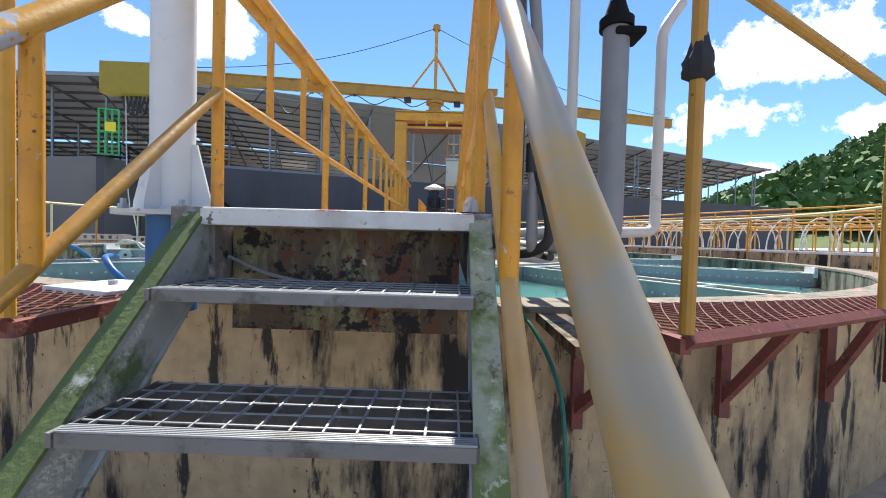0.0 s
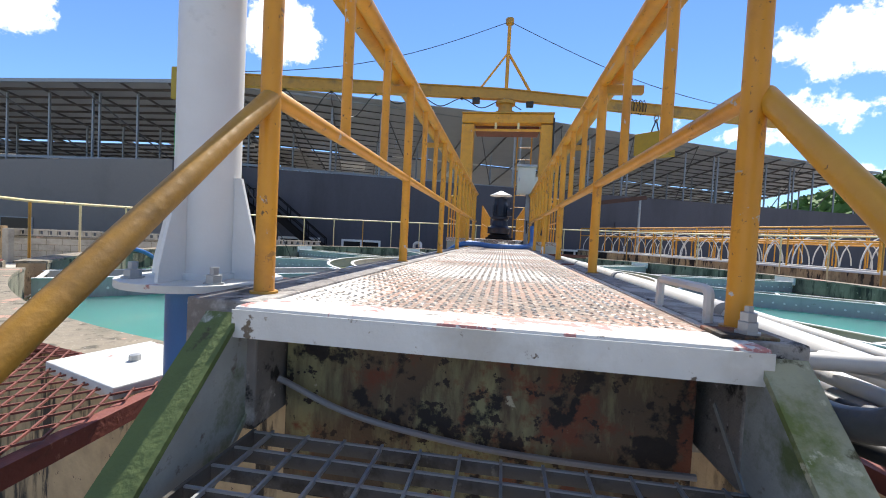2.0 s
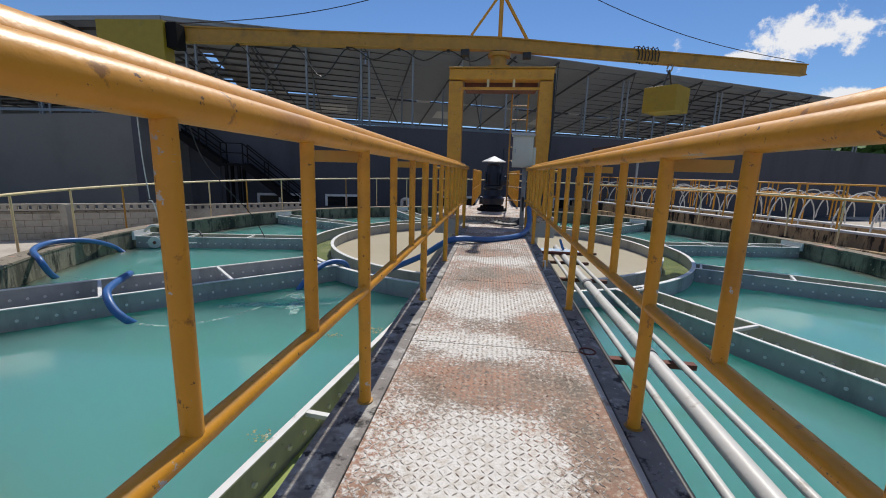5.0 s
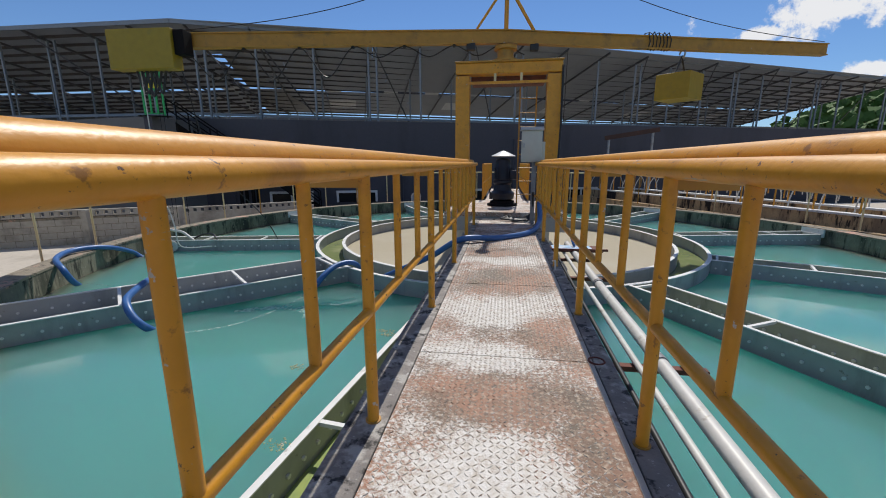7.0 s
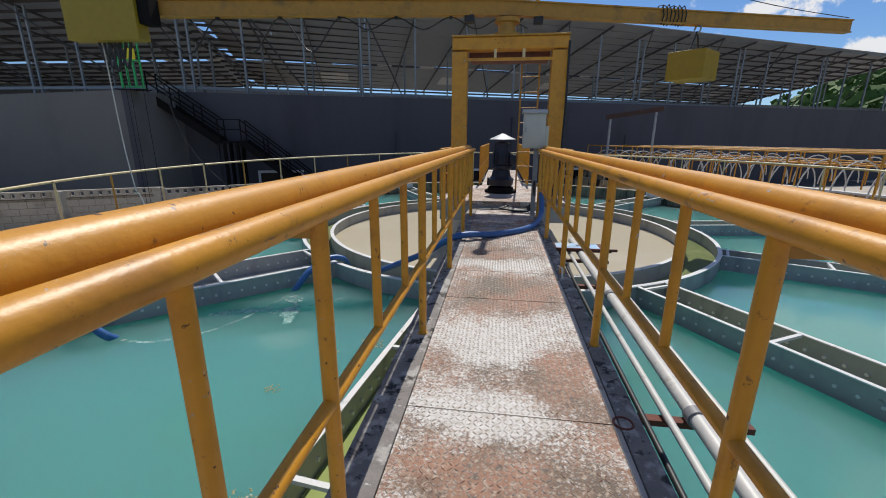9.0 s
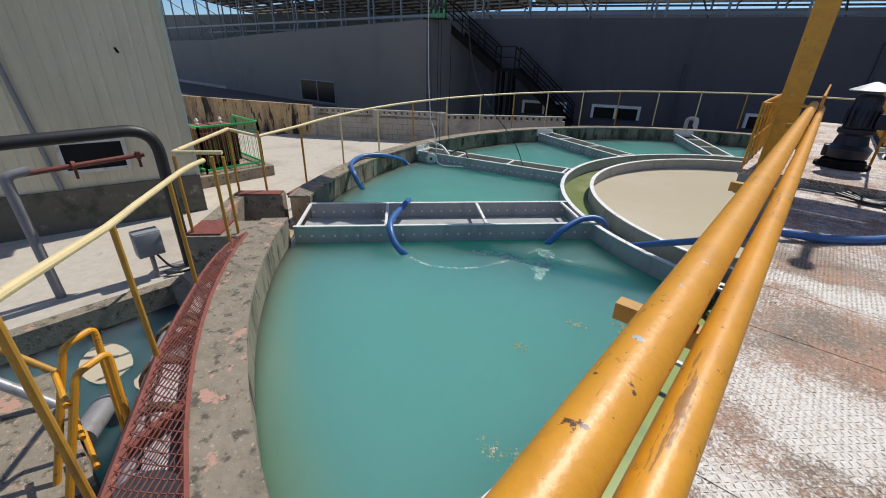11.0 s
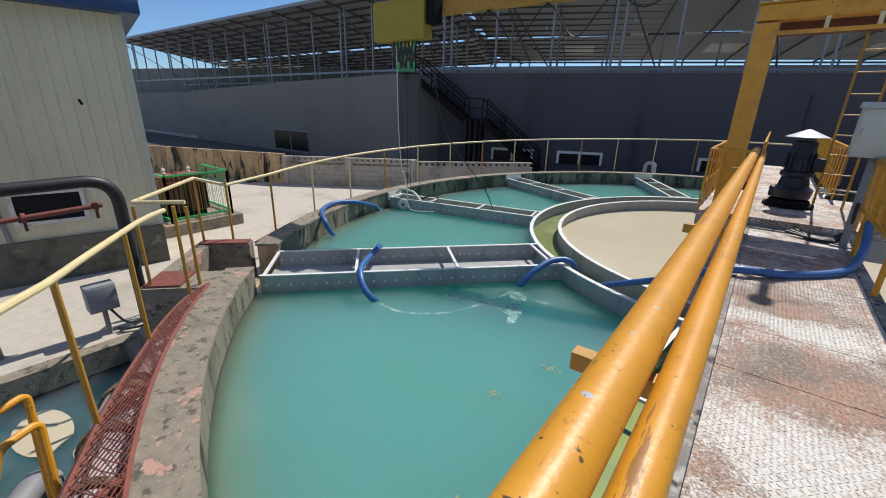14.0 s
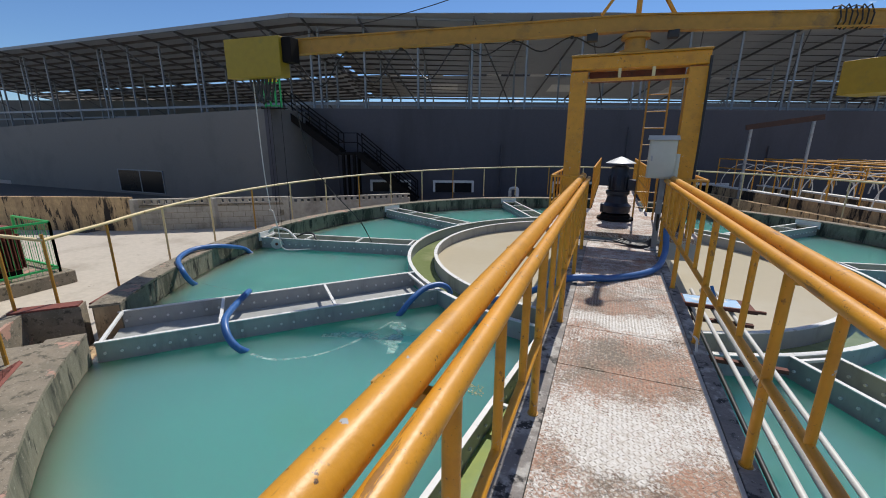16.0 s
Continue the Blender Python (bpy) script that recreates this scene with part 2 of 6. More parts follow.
GREEN_OLD = material("mossy_green_paint", (0.085, 0.12, 0.035), 0.75, 0, [((0.36, 0.37, 0.33), 5, 0.58, 0.05), ((0.20, 0.19, 0.03), 8, 0.6, 0.06), ((0.05, 0.05, 0.02), 14, 0.62, 0.06)], 0.4, 50, 0.2)
LICHEN = material("lichen_covered_pale_paint", (0.33, 0.33, 0.22), 0.8, 0, [((0.14, 0.17, 0.045), 4, 0.52, 0.10), ((0.09, 0.08, 0.035), 9, 0.58, 0.05), ((0.46, 0.44, 0.30), 22, 0.60, 0.05)], 0.6, 40, 0.2)
STRINGER = material("grey_flaking_paint", (0.30, 0.31, 0.29), 0.7, 0, [((0.10, 0.13, 0.05), 5, 0.52, 0.12), ((0.10, 0.055, 0.035), 7, 0.6, 0.06)], 0.35, 50, 0.2)
BROWN = material("red_brown_oxide_paint", (0.19, 0.055, 0.04), 0.7, 0, [((0.10, 0.04, 0.03), 7, 0.56, 0.1), ((0.36, 0.16, 0.11), 20, 0.62, 0.06)], 0.3, 60, 0.2)
MESH_RED = material("red_oxide_mesh", (0.19, 0.062, 0.047), 0.75, 0, [((0.11, 0.04, 0.03), 5, 0.55, 0.12)], 0.2, 60, 0.2)
EDGE_RED = material("worn_white_over_red_primer", (0.66, 0.65, 0.61), 0.55, 0, [((0.46, 0.19, 0.165), 5, 0.535, 0.02), ((0.64, 0.62, 0.58), 22, 0.53, 0.02), ((0.10, 0.09, 0.07), 13, 0.645, 0.02)], 0.3, 50, 0.1)
LUG = material("rubbed_lug_paint", (0.46, 0.41, 0.34), 0.42, 0.1, [((0.62, 0.60, 0.56), 6, 0.53, 0.1), ((0.17, 0.11, 0.075), 9, 0.56, 0.07), ((0.30, 0.16, 0.10), 4, 0.58, 0.08)], 0, 1, 0.25, 40)
SLUDGE = material("beige_slurry", (0.50, 0.44, 0.32), 0.28, 0, [((0.54, 0.49, 0.38), 0.5, 0.5, 0.2)], 0.05, 3, 0.03)
FOAM = material("dried_scum", (0.38, 0.38, 0.20), 0.9, 0, [((0.60, 0.58, 0.5), 20, 0.55, 0.1)], 0.5, 60, 0.2)
GLASS_DARK = material("dark_window_glass", (0.012, 0.014, 0.016), 0.2, 0, (), 0, spec=0.15)
LEAF = material("green_foliage", (0.085, 0.155, 0.035), 0.8, 0, [((0.045, 0.10, 0.02), 0.12, 0.5, 0.2), ((0.13, 0.19, 0.04), 0.3, 0.6, 0.1)], 0, 1, 0.3, 0.6)
GRASS = material("grassy_hillside", (0.09, 0.13, 0.035), 0.9, 0, [((0.20, 0.17, 0.08), 0.05, 0.55, 0.1)], 0, 1, 0.25, 0.5)
CANVAS = material("dark_rag", (0.03, 0.028, 0.03), 0.9)
PLASTIC_BOX = material("off_white_enclosure", (0.52, 0.51, 0.45), 0.45, 0, [((0.40, 0.38, 0.32), 3, 0.58, 0.15)], 0.05, 30, 0.05)
GREY_BOX = material("grey_enclosure", (0.24, 0.25, 0.26), 0.5)
LABEL_YEL = material("yellow_label", (0.75, 0.62, 0.02), 0.5)
BLUE_PALE = material("pale_blue_sheet", (0.30, 0.48, 0.68), 0.5, 0, [((0.6, 0.6, 0.58), 9, 0.55, 0.06)], 0.1)
TEAL_HOSE = material("green_garden_hose", (0.01, 0.15, 0.11), 0.4)


def water_material(name, base, deep, ripple, algae_tint=0.0):
    m = bpy.data.materials.new(name)
    m.use_nodes = True
    n, l = m.node_tree.nodes, m.node_tree.links
    p = n["Principled BSDF"]
    p.inputs["Roughness"].default_value, p.inputs["IOR"].default_value = 0.06, 1.33
    p.inputs["Subsurface Weight"].default_value, p.inputs["Subsurface Scale"].default_value = 1.0, 8.0
    p.inputs["Subsurface Radius"].default_value = (0.5, 1.0, 0.9)
    geo = n.new("ShaderNodeNewGeometry")
    t = n.new("ShaderNodeTexNoise")
    t.inputs["Scale"].default_value, t.inputs["Detail"].default_value = 0.35, 3
    l.new(geo.outputs["Position"], t.inputs["Vector"])
    mix = n.new("ShaderNodeMix"); mix.data_type = "RGBA"
    mix.inputs[6].default_value, mix.inputs[7].default_value = (*base, 1), (*deep, 1)
    l.new(t.outputs["Fac"], mix.inputs[0])
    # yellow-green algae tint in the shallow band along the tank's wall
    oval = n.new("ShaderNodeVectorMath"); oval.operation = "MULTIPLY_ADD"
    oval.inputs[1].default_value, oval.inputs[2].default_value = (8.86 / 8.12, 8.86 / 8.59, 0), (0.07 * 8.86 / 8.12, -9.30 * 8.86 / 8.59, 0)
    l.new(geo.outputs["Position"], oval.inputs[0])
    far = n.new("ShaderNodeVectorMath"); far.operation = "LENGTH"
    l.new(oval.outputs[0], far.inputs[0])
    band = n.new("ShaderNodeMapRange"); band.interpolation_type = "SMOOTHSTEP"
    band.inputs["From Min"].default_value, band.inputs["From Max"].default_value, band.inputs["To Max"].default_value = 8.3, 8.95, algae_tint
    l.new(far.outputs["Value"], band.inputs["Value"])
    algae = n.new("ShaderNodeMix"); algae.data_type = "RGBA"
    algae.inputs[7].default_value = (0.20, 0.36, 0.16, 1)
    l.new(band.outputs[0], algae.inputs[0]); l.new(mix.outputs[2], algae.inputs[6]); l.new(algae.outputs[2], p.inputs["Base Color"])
    b = n.new("ShaderNodeBump")
    b.inputs["Strength"].default_value, b.inputs["Distance"].default_value = ripple, 0.02
    bt = n.new("ShaderNodeTexNoise")
    bt.inputs["Scale"].default_value, bt.inputs["Detail"].default_value = 2.2, 2
    l.new(geo.outputs["Position"], bt.inputs["Vector"])
    l.new(bt.outputs["Fac"], b.inputs["Height"]); l.new(b.outputs[0], p.inputs["Normal"])
    return m


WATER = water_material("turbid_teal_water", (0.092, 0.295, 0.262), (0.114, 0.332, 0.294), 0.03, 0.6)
WATER_SUMP = water_material("blue_green_sump_water", (0.075, 0.19, 0.215), (0.085, 0.21, 0.235), 0.03)


def plate_material():
    """White paint worn through to brown and red-brown steel in broad patches with a fine broken edge."""
    m = bpy.data.materials.new("worn_chequer_plate")
    m.use_nodes = True
    n, l = m.node_tree.nodes, m.node_tree.links
    p = n["Principled BSDF"]
    p.inputs["Roughness"].default_value = 0.62
    geo = n.new("ShaderNodeNewGeometry")

    def noise_fac(scale, detail=8, rough=0.6):
        t = n.new("ShaderNodeTexNoise")
        t.inputs["Scale"].default_value, t.inputs["Detail"].default_value, t.inputs["Roughness"].default_value = scale, detail, rough
        l.new(geo.outputs["Position"], t.inputs["Vector"])
        return t.outputs["Fac"]

    def calc(op, a, b):
        q = n.new("ShaderNodeMath"); q.operation = op
        for k, v in enumerate((a, b)):
            if isinstance(v, (int, float)):
                q.inputs[k].default_value = v
            else:
                l.new(v, q.inputs[k])
        return q.outputs[0]

    def blend(fac, a, b):
        q = n.new("ShaderNodeMix"); q.data_type = "RGBA"
        l.new(fac, q.inputs[0])
        for k, v in ((6, a), (7, b)):
            if isinstance(v, tuple):
                q.inputs[k].default_value = (*v, 1)
            else:
                l.new(v, q.inputs[k])
        return q.outputs[2]

    def step(v, lo, hi):
        q = n.new("ShaderNodeMapRange")
        q.inputs["From Min"].default_value, q.inputs["From Max"].default_value = lo, hi
        l.new(v, q.inputs["Value"])
        return q.outputs[0]

    # worn patches: centre x, y, half width, half length, weight (minus: bare steel, plus: paint left)
    f = calc("ADD", calc("MULTIPLY", noise_fac(1.7, 5), 1.3), calc("MULTIPLY", noise_fac(9, 8, 0.78), 1.5))
    f = calc("ADD", f, calc("MULTIPLY", noise_fac(52, 4, 0.75), 2.2))
    for x, y, rx, ry, w in ((0.18, 0.30, 0.62, 0.46, -0.55), (0.0, 1.72, 0.5, 0.26, -0.4), (0.45, 1.35, 0.2, 0.5, -0.35), (0.0, 3.88, 0.6, 0.5, -0.5), (-0.2, 5.3, 0.5, 0.4, -0.4), (-0.42, 0.75, 0.16, 0.3, -0.25), (0.3, 2.6, 0.25, 0.5, -0.3),
                            (-0.05, 1.12, 0.42, 0.42, 0.5), (-0.02, 3.05, 0.5, 0.45, 0.45), (-0.05, 4.75, 0.6, 0.22, 0.4), (-0.46, 0.0, 0.16, 0.35, 0.5), (-0.1, 2.2, 0.5, 0.2, 0.35)):
        d = n.new("ShaderNodeVectorMath"); d.operation = "SUBTRACT"; d.inputs[1].default_value = (x, y, 0)
        l.new(geo.outputs["Position"], d.inputs[0])
        e = n.new("ShaderNodeVectorMath"); e.operation = "MULTIPLY"; e.inputs[1].default_value = (1 / rx, 1 / ry, 0)
        l.new(d.outputs[0], e.inputs[0])
        g = n.new("ShaderNodeVectorMath"); g.operation = "LENGTH"
        l.new(e.outputs[0], g.inputs[0])
        q = n.new("ShaderNodeMapRange"); q.interpolation_type = "SMOOTHSTEP"
        q.inputs["From Min"].default_value, q.inputs["From Max"].default_value = 0.3, 1.25
        q.inputs["To Min"].default_value, q.inputs["To Max"].default_value = w, 0.0
        l.new(g.outputs["Value"], q.inputs["Value"])
        f = calc("ADD", f, q.outputs[0])
    bare = blend(step(noise_fac(2.1), 0.38, 0.58), (0.115, 0.080, 0.052), (0.30, 0.145, 0.085))
    bare = blend(step(noise_fac(38), 0.5, 0.66), bare, (0.42, 0.33, 0.25))
    bare = blend(step(noise_fac(17), 0.56, 0.68), bare, (0.10, 0.075, 0.055))
    paint = blend(step(noise_fac(25), 0.45, 0.7), (0.62, 0.60, 0.57), (0.44, 0.39, 0.33))
    l.new(blend(step(f, 2.38, 2.74), bare, paint), p.inputs["Base Color"])
    b = n.new("ShaderNodeBump")
    b.inputs["Strength"].default_value, b.inputs["Distance"].default_value = 0.5, 0.008
    l.new(noise_fac(95, 5), b.inputs["Height"]); l.new(b.outputs[0], p.inputs["Normal"])
    return m


PLATE = plate_material()
CURB = material("grimy_black_kerb_steel", (0.19, 0.17, 0.155), 0.75, 0, [((0.36, 0.34, 0.31), 5, 0.51, 0.08), ((0.025, 0.022, 0.02), 9, 0.56, 0.06), ((0.45, 0.43, 0.40), 30, 0.63, 0.04)], 0.5, 50, 0.25)


# ---------------------------------------------------------------- mesh helpers
def link(name, bm, mat, parent=None, label="", smooth=False):
    me = bpy.data.meshes.new(name)
    bmesh.ops.recalc_face_normals(bm, faces=bm.faces)
    bm.to_mesh(me); bm.free()
    me.materials.append(mat)
    if smooth:
        me.shade_smooth()
        me.set_sharp_from_angle(angle=radians(35))
    ob = new(name, me)
    if parent:
        ob.parent = parent
    if label:
        ob["label"] = label
    return ob


def part(name, bm, mat, parent, label="", smooth=True):
    return link(name, bm, mat, parent, label, smooth)


def empty(name, label, category, group="", kind="", loc=(0, 0, 0)):
    ob = new(name)
    ob.location = loc
    ob.empty_display_size = 0.1
    return tagged(ob, label, category, group, kind)


def box(bm, x0, x1, y0, y1, z0, z1, m=None, bevel=0.0):
    r = bmesh.ops.create_cube(bm, size=1.0)
    vs = r["verts"]
    bmesh.ops.scale(bm, vec=(abs(x1 - x0), abs(y1 - y0), abs(z1 - z0)), verts=vs)
    bmesh.ops.translate(bm, vec=((x0 + x1) / 2, (y0 + y1) / 2, (z0 + z1) / 2), verts=vs)
    if bevel:
        es = list({e for v in vs for e in v.link_edges})
        out = bmesh.ops.bevel(bm, geom=es, offset=bevel, segments=2, affect="EDGES", profile=0.5)
        vs = list({v for f in out["faces"] for v in f.verts} | {v for v in vs if v.is_valid})
    if m is not None:
        bmesh.ops.transform(bm, matrix=m, verts=vs)
    return bm


def bar(bm, a, b, w, h, up=(0, 0, 1)):
    """A square bar from a to b, w wide and h high."""
    a, b = Vector(a), Vector(b)
    d = (b - a).normalized()
    u = Vector(up)
    if abs(d.dot(u)) > 0.98:
        u = Vector((0, 1, 0))
    s = d.cross(u).normalized()
    u = s.cross(d).normalized()
    vs = [bm.verts.new(p + s * sx * w / 2 + u * sz * h / 2) for p in (a, b) for sx, sz in ((-1, -1), (1, -1), (1, 1), (-1, 1))]
    for f in ((0, 1, 2, 3), (7, 6, 5, 4), (0, 4, 5, 1), (1, 5, 6, 2), (2, 6, 7, 3), (3, 7, 4, 0)):
        bm.faces.new([vs[i] for i in f])
    return bm


def tube(bm, pts, r, n=12, closed=False):
    """A round pipe along the points; r may be one radius or one for each point."""
    pts = [Vector(p) for p in pts]
    k = len(pts)
    rs = r if isinstance(r, (list, tuple)) else [r] * k
    rings, ref = [], None
    for i, p in enumerate(pts):
        if closed:
            d = (pts[(i + 1) % k] - pts[i - 1]).normalized()
        else:
            d = (pts[min(i + 1, k - 1)] - pts[max(i - 1, 0)]).normalized()
        if ref is None:
            ref = Vector((0, 0, 1)) if abs(d.z) < 0.9 else Vector((1, 0, 0))
        s = d.cross(ref).normalized()
        ref = s.cross(d).normalized()
        rings.append([bm.verts.new(p + (s * math.cos(2 * math.pi * j / n) + ref * math.sin(2 * math.pi * j / n)) * rs[i]) for j in range(n)])
    for i in range(k if closed else k - 1):
        a, b = rings[i], rings[(i + 1) % k]
        for j in range(n):
            bm.faces.new((a[j], a[(j + 1) % n], b[(j + 1) % n], b[j]))
    if not closed:
        bm.faces.new(rings[0][::-1]); bm.faces.new(rings[-1])
    return bm


def spline(ctrl, steps=10):
    """Catmull-Rom through the control points."""
    c = [Vector(p) for p in ctrl]
    c = [c[0] * 2 - c[1]] + c + [c[-1] * 2 - c[-2]]
    out = []
    for i in range(1, len(c) - 2):
        for s in range(steps):
            t = s / steps
            p0, p1, p2, p3 = c[i - 1], c[i], c[i + 1], c[i + 2]
            out.append(0.5 * ((2 * p1) + (p2 - p0) * t + (2 * p0 - 5 * p1 + 4 * p2 - p3) * t * t + (3 * p1 - p0 - 3 * p2 + p3) * t ** 3))
    out.append(c[-2])
    return out


def bend(corners, r, steps=6):
    """A pipe's line with rounded corners."""
    c = [Vector(p) for p in corners]
    out = [c[0]]
    for i in range(1, len(c) - 1):
        a = c[i] + (c[i - 1] - c[i]).normalized() * r
        b = c[i] + (c[i + 1] - c[i]).normalized() * r
        for s in range(steps + 1):
            t = s / steps
            out.append(a * (1 - t) ** 2 + c[i] * 2 * t * (1 - t) + b * t * t)
    out.append(c[-1])
    return out


def lathe(bm, prof, n=24, m=None):
    """A turned shape from (radius, height) pairs about z."""
    vs = []
    for r, z in prof:
        vs.append([bm.verts.new((r * math.cos(2 * math.pi * j / n), r * math.sin(2 * math.pi * j / n), z)) for j in range(n)])
    for a, b in zip(vs, vs[1:]):
        for j in range(n):
            bm.faces.new((a[j], a[(j + 1) % n], b[(j + 1) % n], b[j]))
    bm.faces.new(vs[0][::-1]); bm.faces.new(vs[-1])
    if m is not None:
        bmesh.ops.transform(bm, matrix=m, verts=[v for ring in vs for v in ring])
    return bm


CX, CY = -0.07, 9.90                 # the clarifier's middle


def polar(r, deg, z=0.0):
    a = radians(deg)
    return Vector((CX + r * math.cos(a), CY + r * math.sin(a), z))


RIM_Y = 9.30                         # the tank wall is slightly oval about its own middle


def rim_at(r, deg, z=0.0):
    """A point on the oval rim line of nominal radius r, in the direction deg from the clarifier's middle."""
    a, b, d = r - 0.74, r - 0.27, radians(deg)
    c, s, h = math.cos(d), math.sin(d), CY - RIM_Y
    qa, qb, qc = (c / a) ** 2 + (s / b) ** 2, 2 * h * s / b ** 2, (h / b) ** 2 - 1
    k = (-qb + math.sqrt(qb * qb - 4 * qa * qc)) / (2 * qa)
    return Vector((CX + k * c, CY + k * s, z))


def arc_wall(bm, r0, r1, z0, z1, a0, a1, n, at=polar):
    """A curved wall between two radii, from a0 to a1 degrees."""
    full = abs(a1 - a0) >= 359.9
    cols = []
    for i in range(n if full else n + 1):
        a = a0 + (a1 - a0) * i / n
        cols.append([bm.verts.new(at(r, a, z)) for r, z in ((r0, z0), (r1, z0), (r1, z1), (r0, z1))])
    k = len(cols)
    for i in range(k if full else k - 1):
        a, b = cols[i], cols[(i + 1) % k]
        for j in range(4):
            bm.faces.new((a[j], a[(j + 1) % 4], b[(j + 1) % 4], b[j]))
    if not full:
        bm.faces.new(cols[0]); bm.faces.new(cols[-1][::-1])
    return bm


def disc(bm, r, z, n=96, cx=CX, cy=CY):
    vs = [bm.verts.new((cx + r * math.cos(2 * math.pi * i / n), cy + r * math.sin(2 * math.pi * i / n), z)) for i in range(n)]
    bm.faces.new(vs)
    return bm


B = bmesh.new

# ---------------------------------------------------------------- the ground, the tank
GROUND, RIMZ, TOPZ, WATERZ = -1.36, -0.50, -0.60, -0.86
SUMP = (-6.55, -3.6, -5.0, 1.72)      # x0, x1, y0, y1 of the sunken basin

bm = B()
YARD_Z = -1.95                       # the lower yard at the stair's foot
PIT = (-3.3, 6.5, -7.0, 1.72)
xs, ys = (-900, SUMP[0], SUMP[1], PIT[0], PIT[1], 900), (-900, PIT[2], SUMP[2], SUMP[3], 900)
gv = [[bm.verts.new((x, y, GROUND)) for y in ys] for x in xs]
for i in range(5):
    for j in range(4):
        if (i, j) not in ((1, 2), (3, 1), (3, 2)):
            bm.faces.new((gv[i][j], gv[i + 1][j], gv[i + 1][j + 1], gv[i][j + 1]))
lo_ = [bm.verts.new((x, y, YARD_Z)) for x, y in ((PIT[0], PIT[2]), (PIT[1], PIT[2]), (PIT[1], PIT[3]), (PIT[0], PIT[3]))]
hi_ = [gv[3][1], gv[4][1], gv[4][3], gv[3][3]]
for i in range(4):
    bm.faces.new((lo_[i], lo_[(i + 1) % 4], hi_[(i + 1) % 4], hi_[i]))
tagged(link("ground", bm, PAVE), "pale worn concrete yard paving around the tank", "ground", kind="structure")
# Floor tone holds the dimness between the treads, lifted for bounced light.
bm = B(); box(bm, PIT[0] - 0.05, PIT[1] + 0.05, PIT[2] - 0.05, PIT[3] + 0.05, YARD_Z - 0.1, YARD_Z)
tagged(link("pavement", bm, material("stair_foot_paving", (0.33, 0.27, 0.20), 0.85, 0, [((0.17, 0.14, 0.10), 1.2, 0.5, 0.15), ((0.40, 0.34, 0.26), 3, 0.6, 0.1)], 0.4, 30, 0.2)), "stained concrete paving at the foot of the stair, toned for shade and bounce", "pavement", kind="structure")
bm = B()
for x0, x1, y0, y1 in ((SUMP[0] - .2, SUMP[0], SUMP[2], SUMP[3] + .2), (SUMP[0], SUMP[1] + .2, SUMP[3], SUMP[3] + .2), (SUMP[0] - .2, SUMP[1] + .2, SUMP[2] - .2, SUMP[2]), (SUMP[1], SUMP[1] + .2, SUMP[2], SUMP[3])):
    box(bm, x0, x1, y0, y1, GROUND - 1.2, GROUND + 0.05)
tagged(link("basin_wall", bm, RIM), "low weathered concrete kerb of the sunken basin", "basin wall", kind="structure")
bm = B(); box(bm, SUMP[0], SUMP[1], SUMP[2], SUMP[3], GROUND - 1.3, GROUND - 0.24)
tagged(link("basin_water", bm, WATER_SUMP), "still blue-green water in the sunken basin", "water", kind="structure")

OUT_A, OUT_W = -133.0, 1.0           # the outlet launder's angle and width
GAP = math.degrees(0.5 * OUT_W / 9.0)
bm = B(); arc_wall(bm, 8.88, 9.18, GROUND - 0.7, RIMZ, OUT_A + GAP, OUT_A + 360 - GAP, 180, rim_at)
arc_wall(bm, 8.88, 9.18, GROUND - 0.3, -0.95, OUT_A - GAP, OUT_A + GAP, 8, rim_at)
tank = tagged(link("tank_wall", bm, CONCRETE), "stained concrete wall of the round settling tank", "tank wall", kind="structure")
bm = B(); arc_wall(bm, 8.868, 8.879, WATERZ - 0.4, RIMZ - 0.002, OUT_A + GAP, OUT_A + 360 - GAP, 180, rim_at)
tagged(link("tank_lining", bm, material("damp_mossy_concrete", (0.20, 0.18, 0.135), 0.9, 0, [((0.05, 0.05, 0.035), 2.2, 0.47, 0.14), ((0.028, 0.027, 0.022), 5, 0.53, 0.08), ((0.30, 0.27, 0.21), 14, 0.62, 0.06)], 0.5, 30, 0.2, streak=2)), "damp mossy inner face of the tank wall", "tank lining", kind="structure")
bm = B(); arc_wall(bm, 8.86, 9.21, RIMZ, RIMZ + 0.035, OUT_A + GAP, OUT_A + 360 - GAP, 180, rim_at)
tagged(link("tank_coping", bm, RIM), "weathered concrete coping on the tank wall", "coping", kind="structure")
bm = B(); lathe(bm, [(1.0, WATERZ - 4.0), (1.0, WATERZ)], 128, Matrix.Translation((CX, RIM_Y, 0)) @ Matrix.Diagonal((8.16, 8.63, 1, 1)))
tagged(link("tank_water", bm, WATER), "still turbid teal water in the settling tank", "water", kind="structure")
bm = B(); disc(bm, 3.79, -0.96, 96); bmesh.ops.translate(bm, vec=(0, 0, 0.112), verts=bm.verts)
tagged(link("slurry_surface", bm, SLUDGE), "pale beige slurry inside the feed well", "slurry", kind="structure")


def ring_wall(name, r, z0, label):
    t = empty(name, label, "tank baffle", loc=(CX, CY, z0))
    inv = Matrix.Translation((-CX, -CY, -z0))
    bm = B(); arc_wall(bm, r - 0.012, r + 0.012, z0, TOPZ - 0.012, 0, 360, 128); bm.transform(inv)
    part("plate", bm, LAUNDER, t)
    bm = B(); arc_wall(bm, r - 0.05, r + 0.02, TOPZ - 0.012, TOPZ, 0, 360, 128); bm.transform(inv)
    part("flange", bm, LAUNDER_TOP, t, "white painted top flange")
    return t


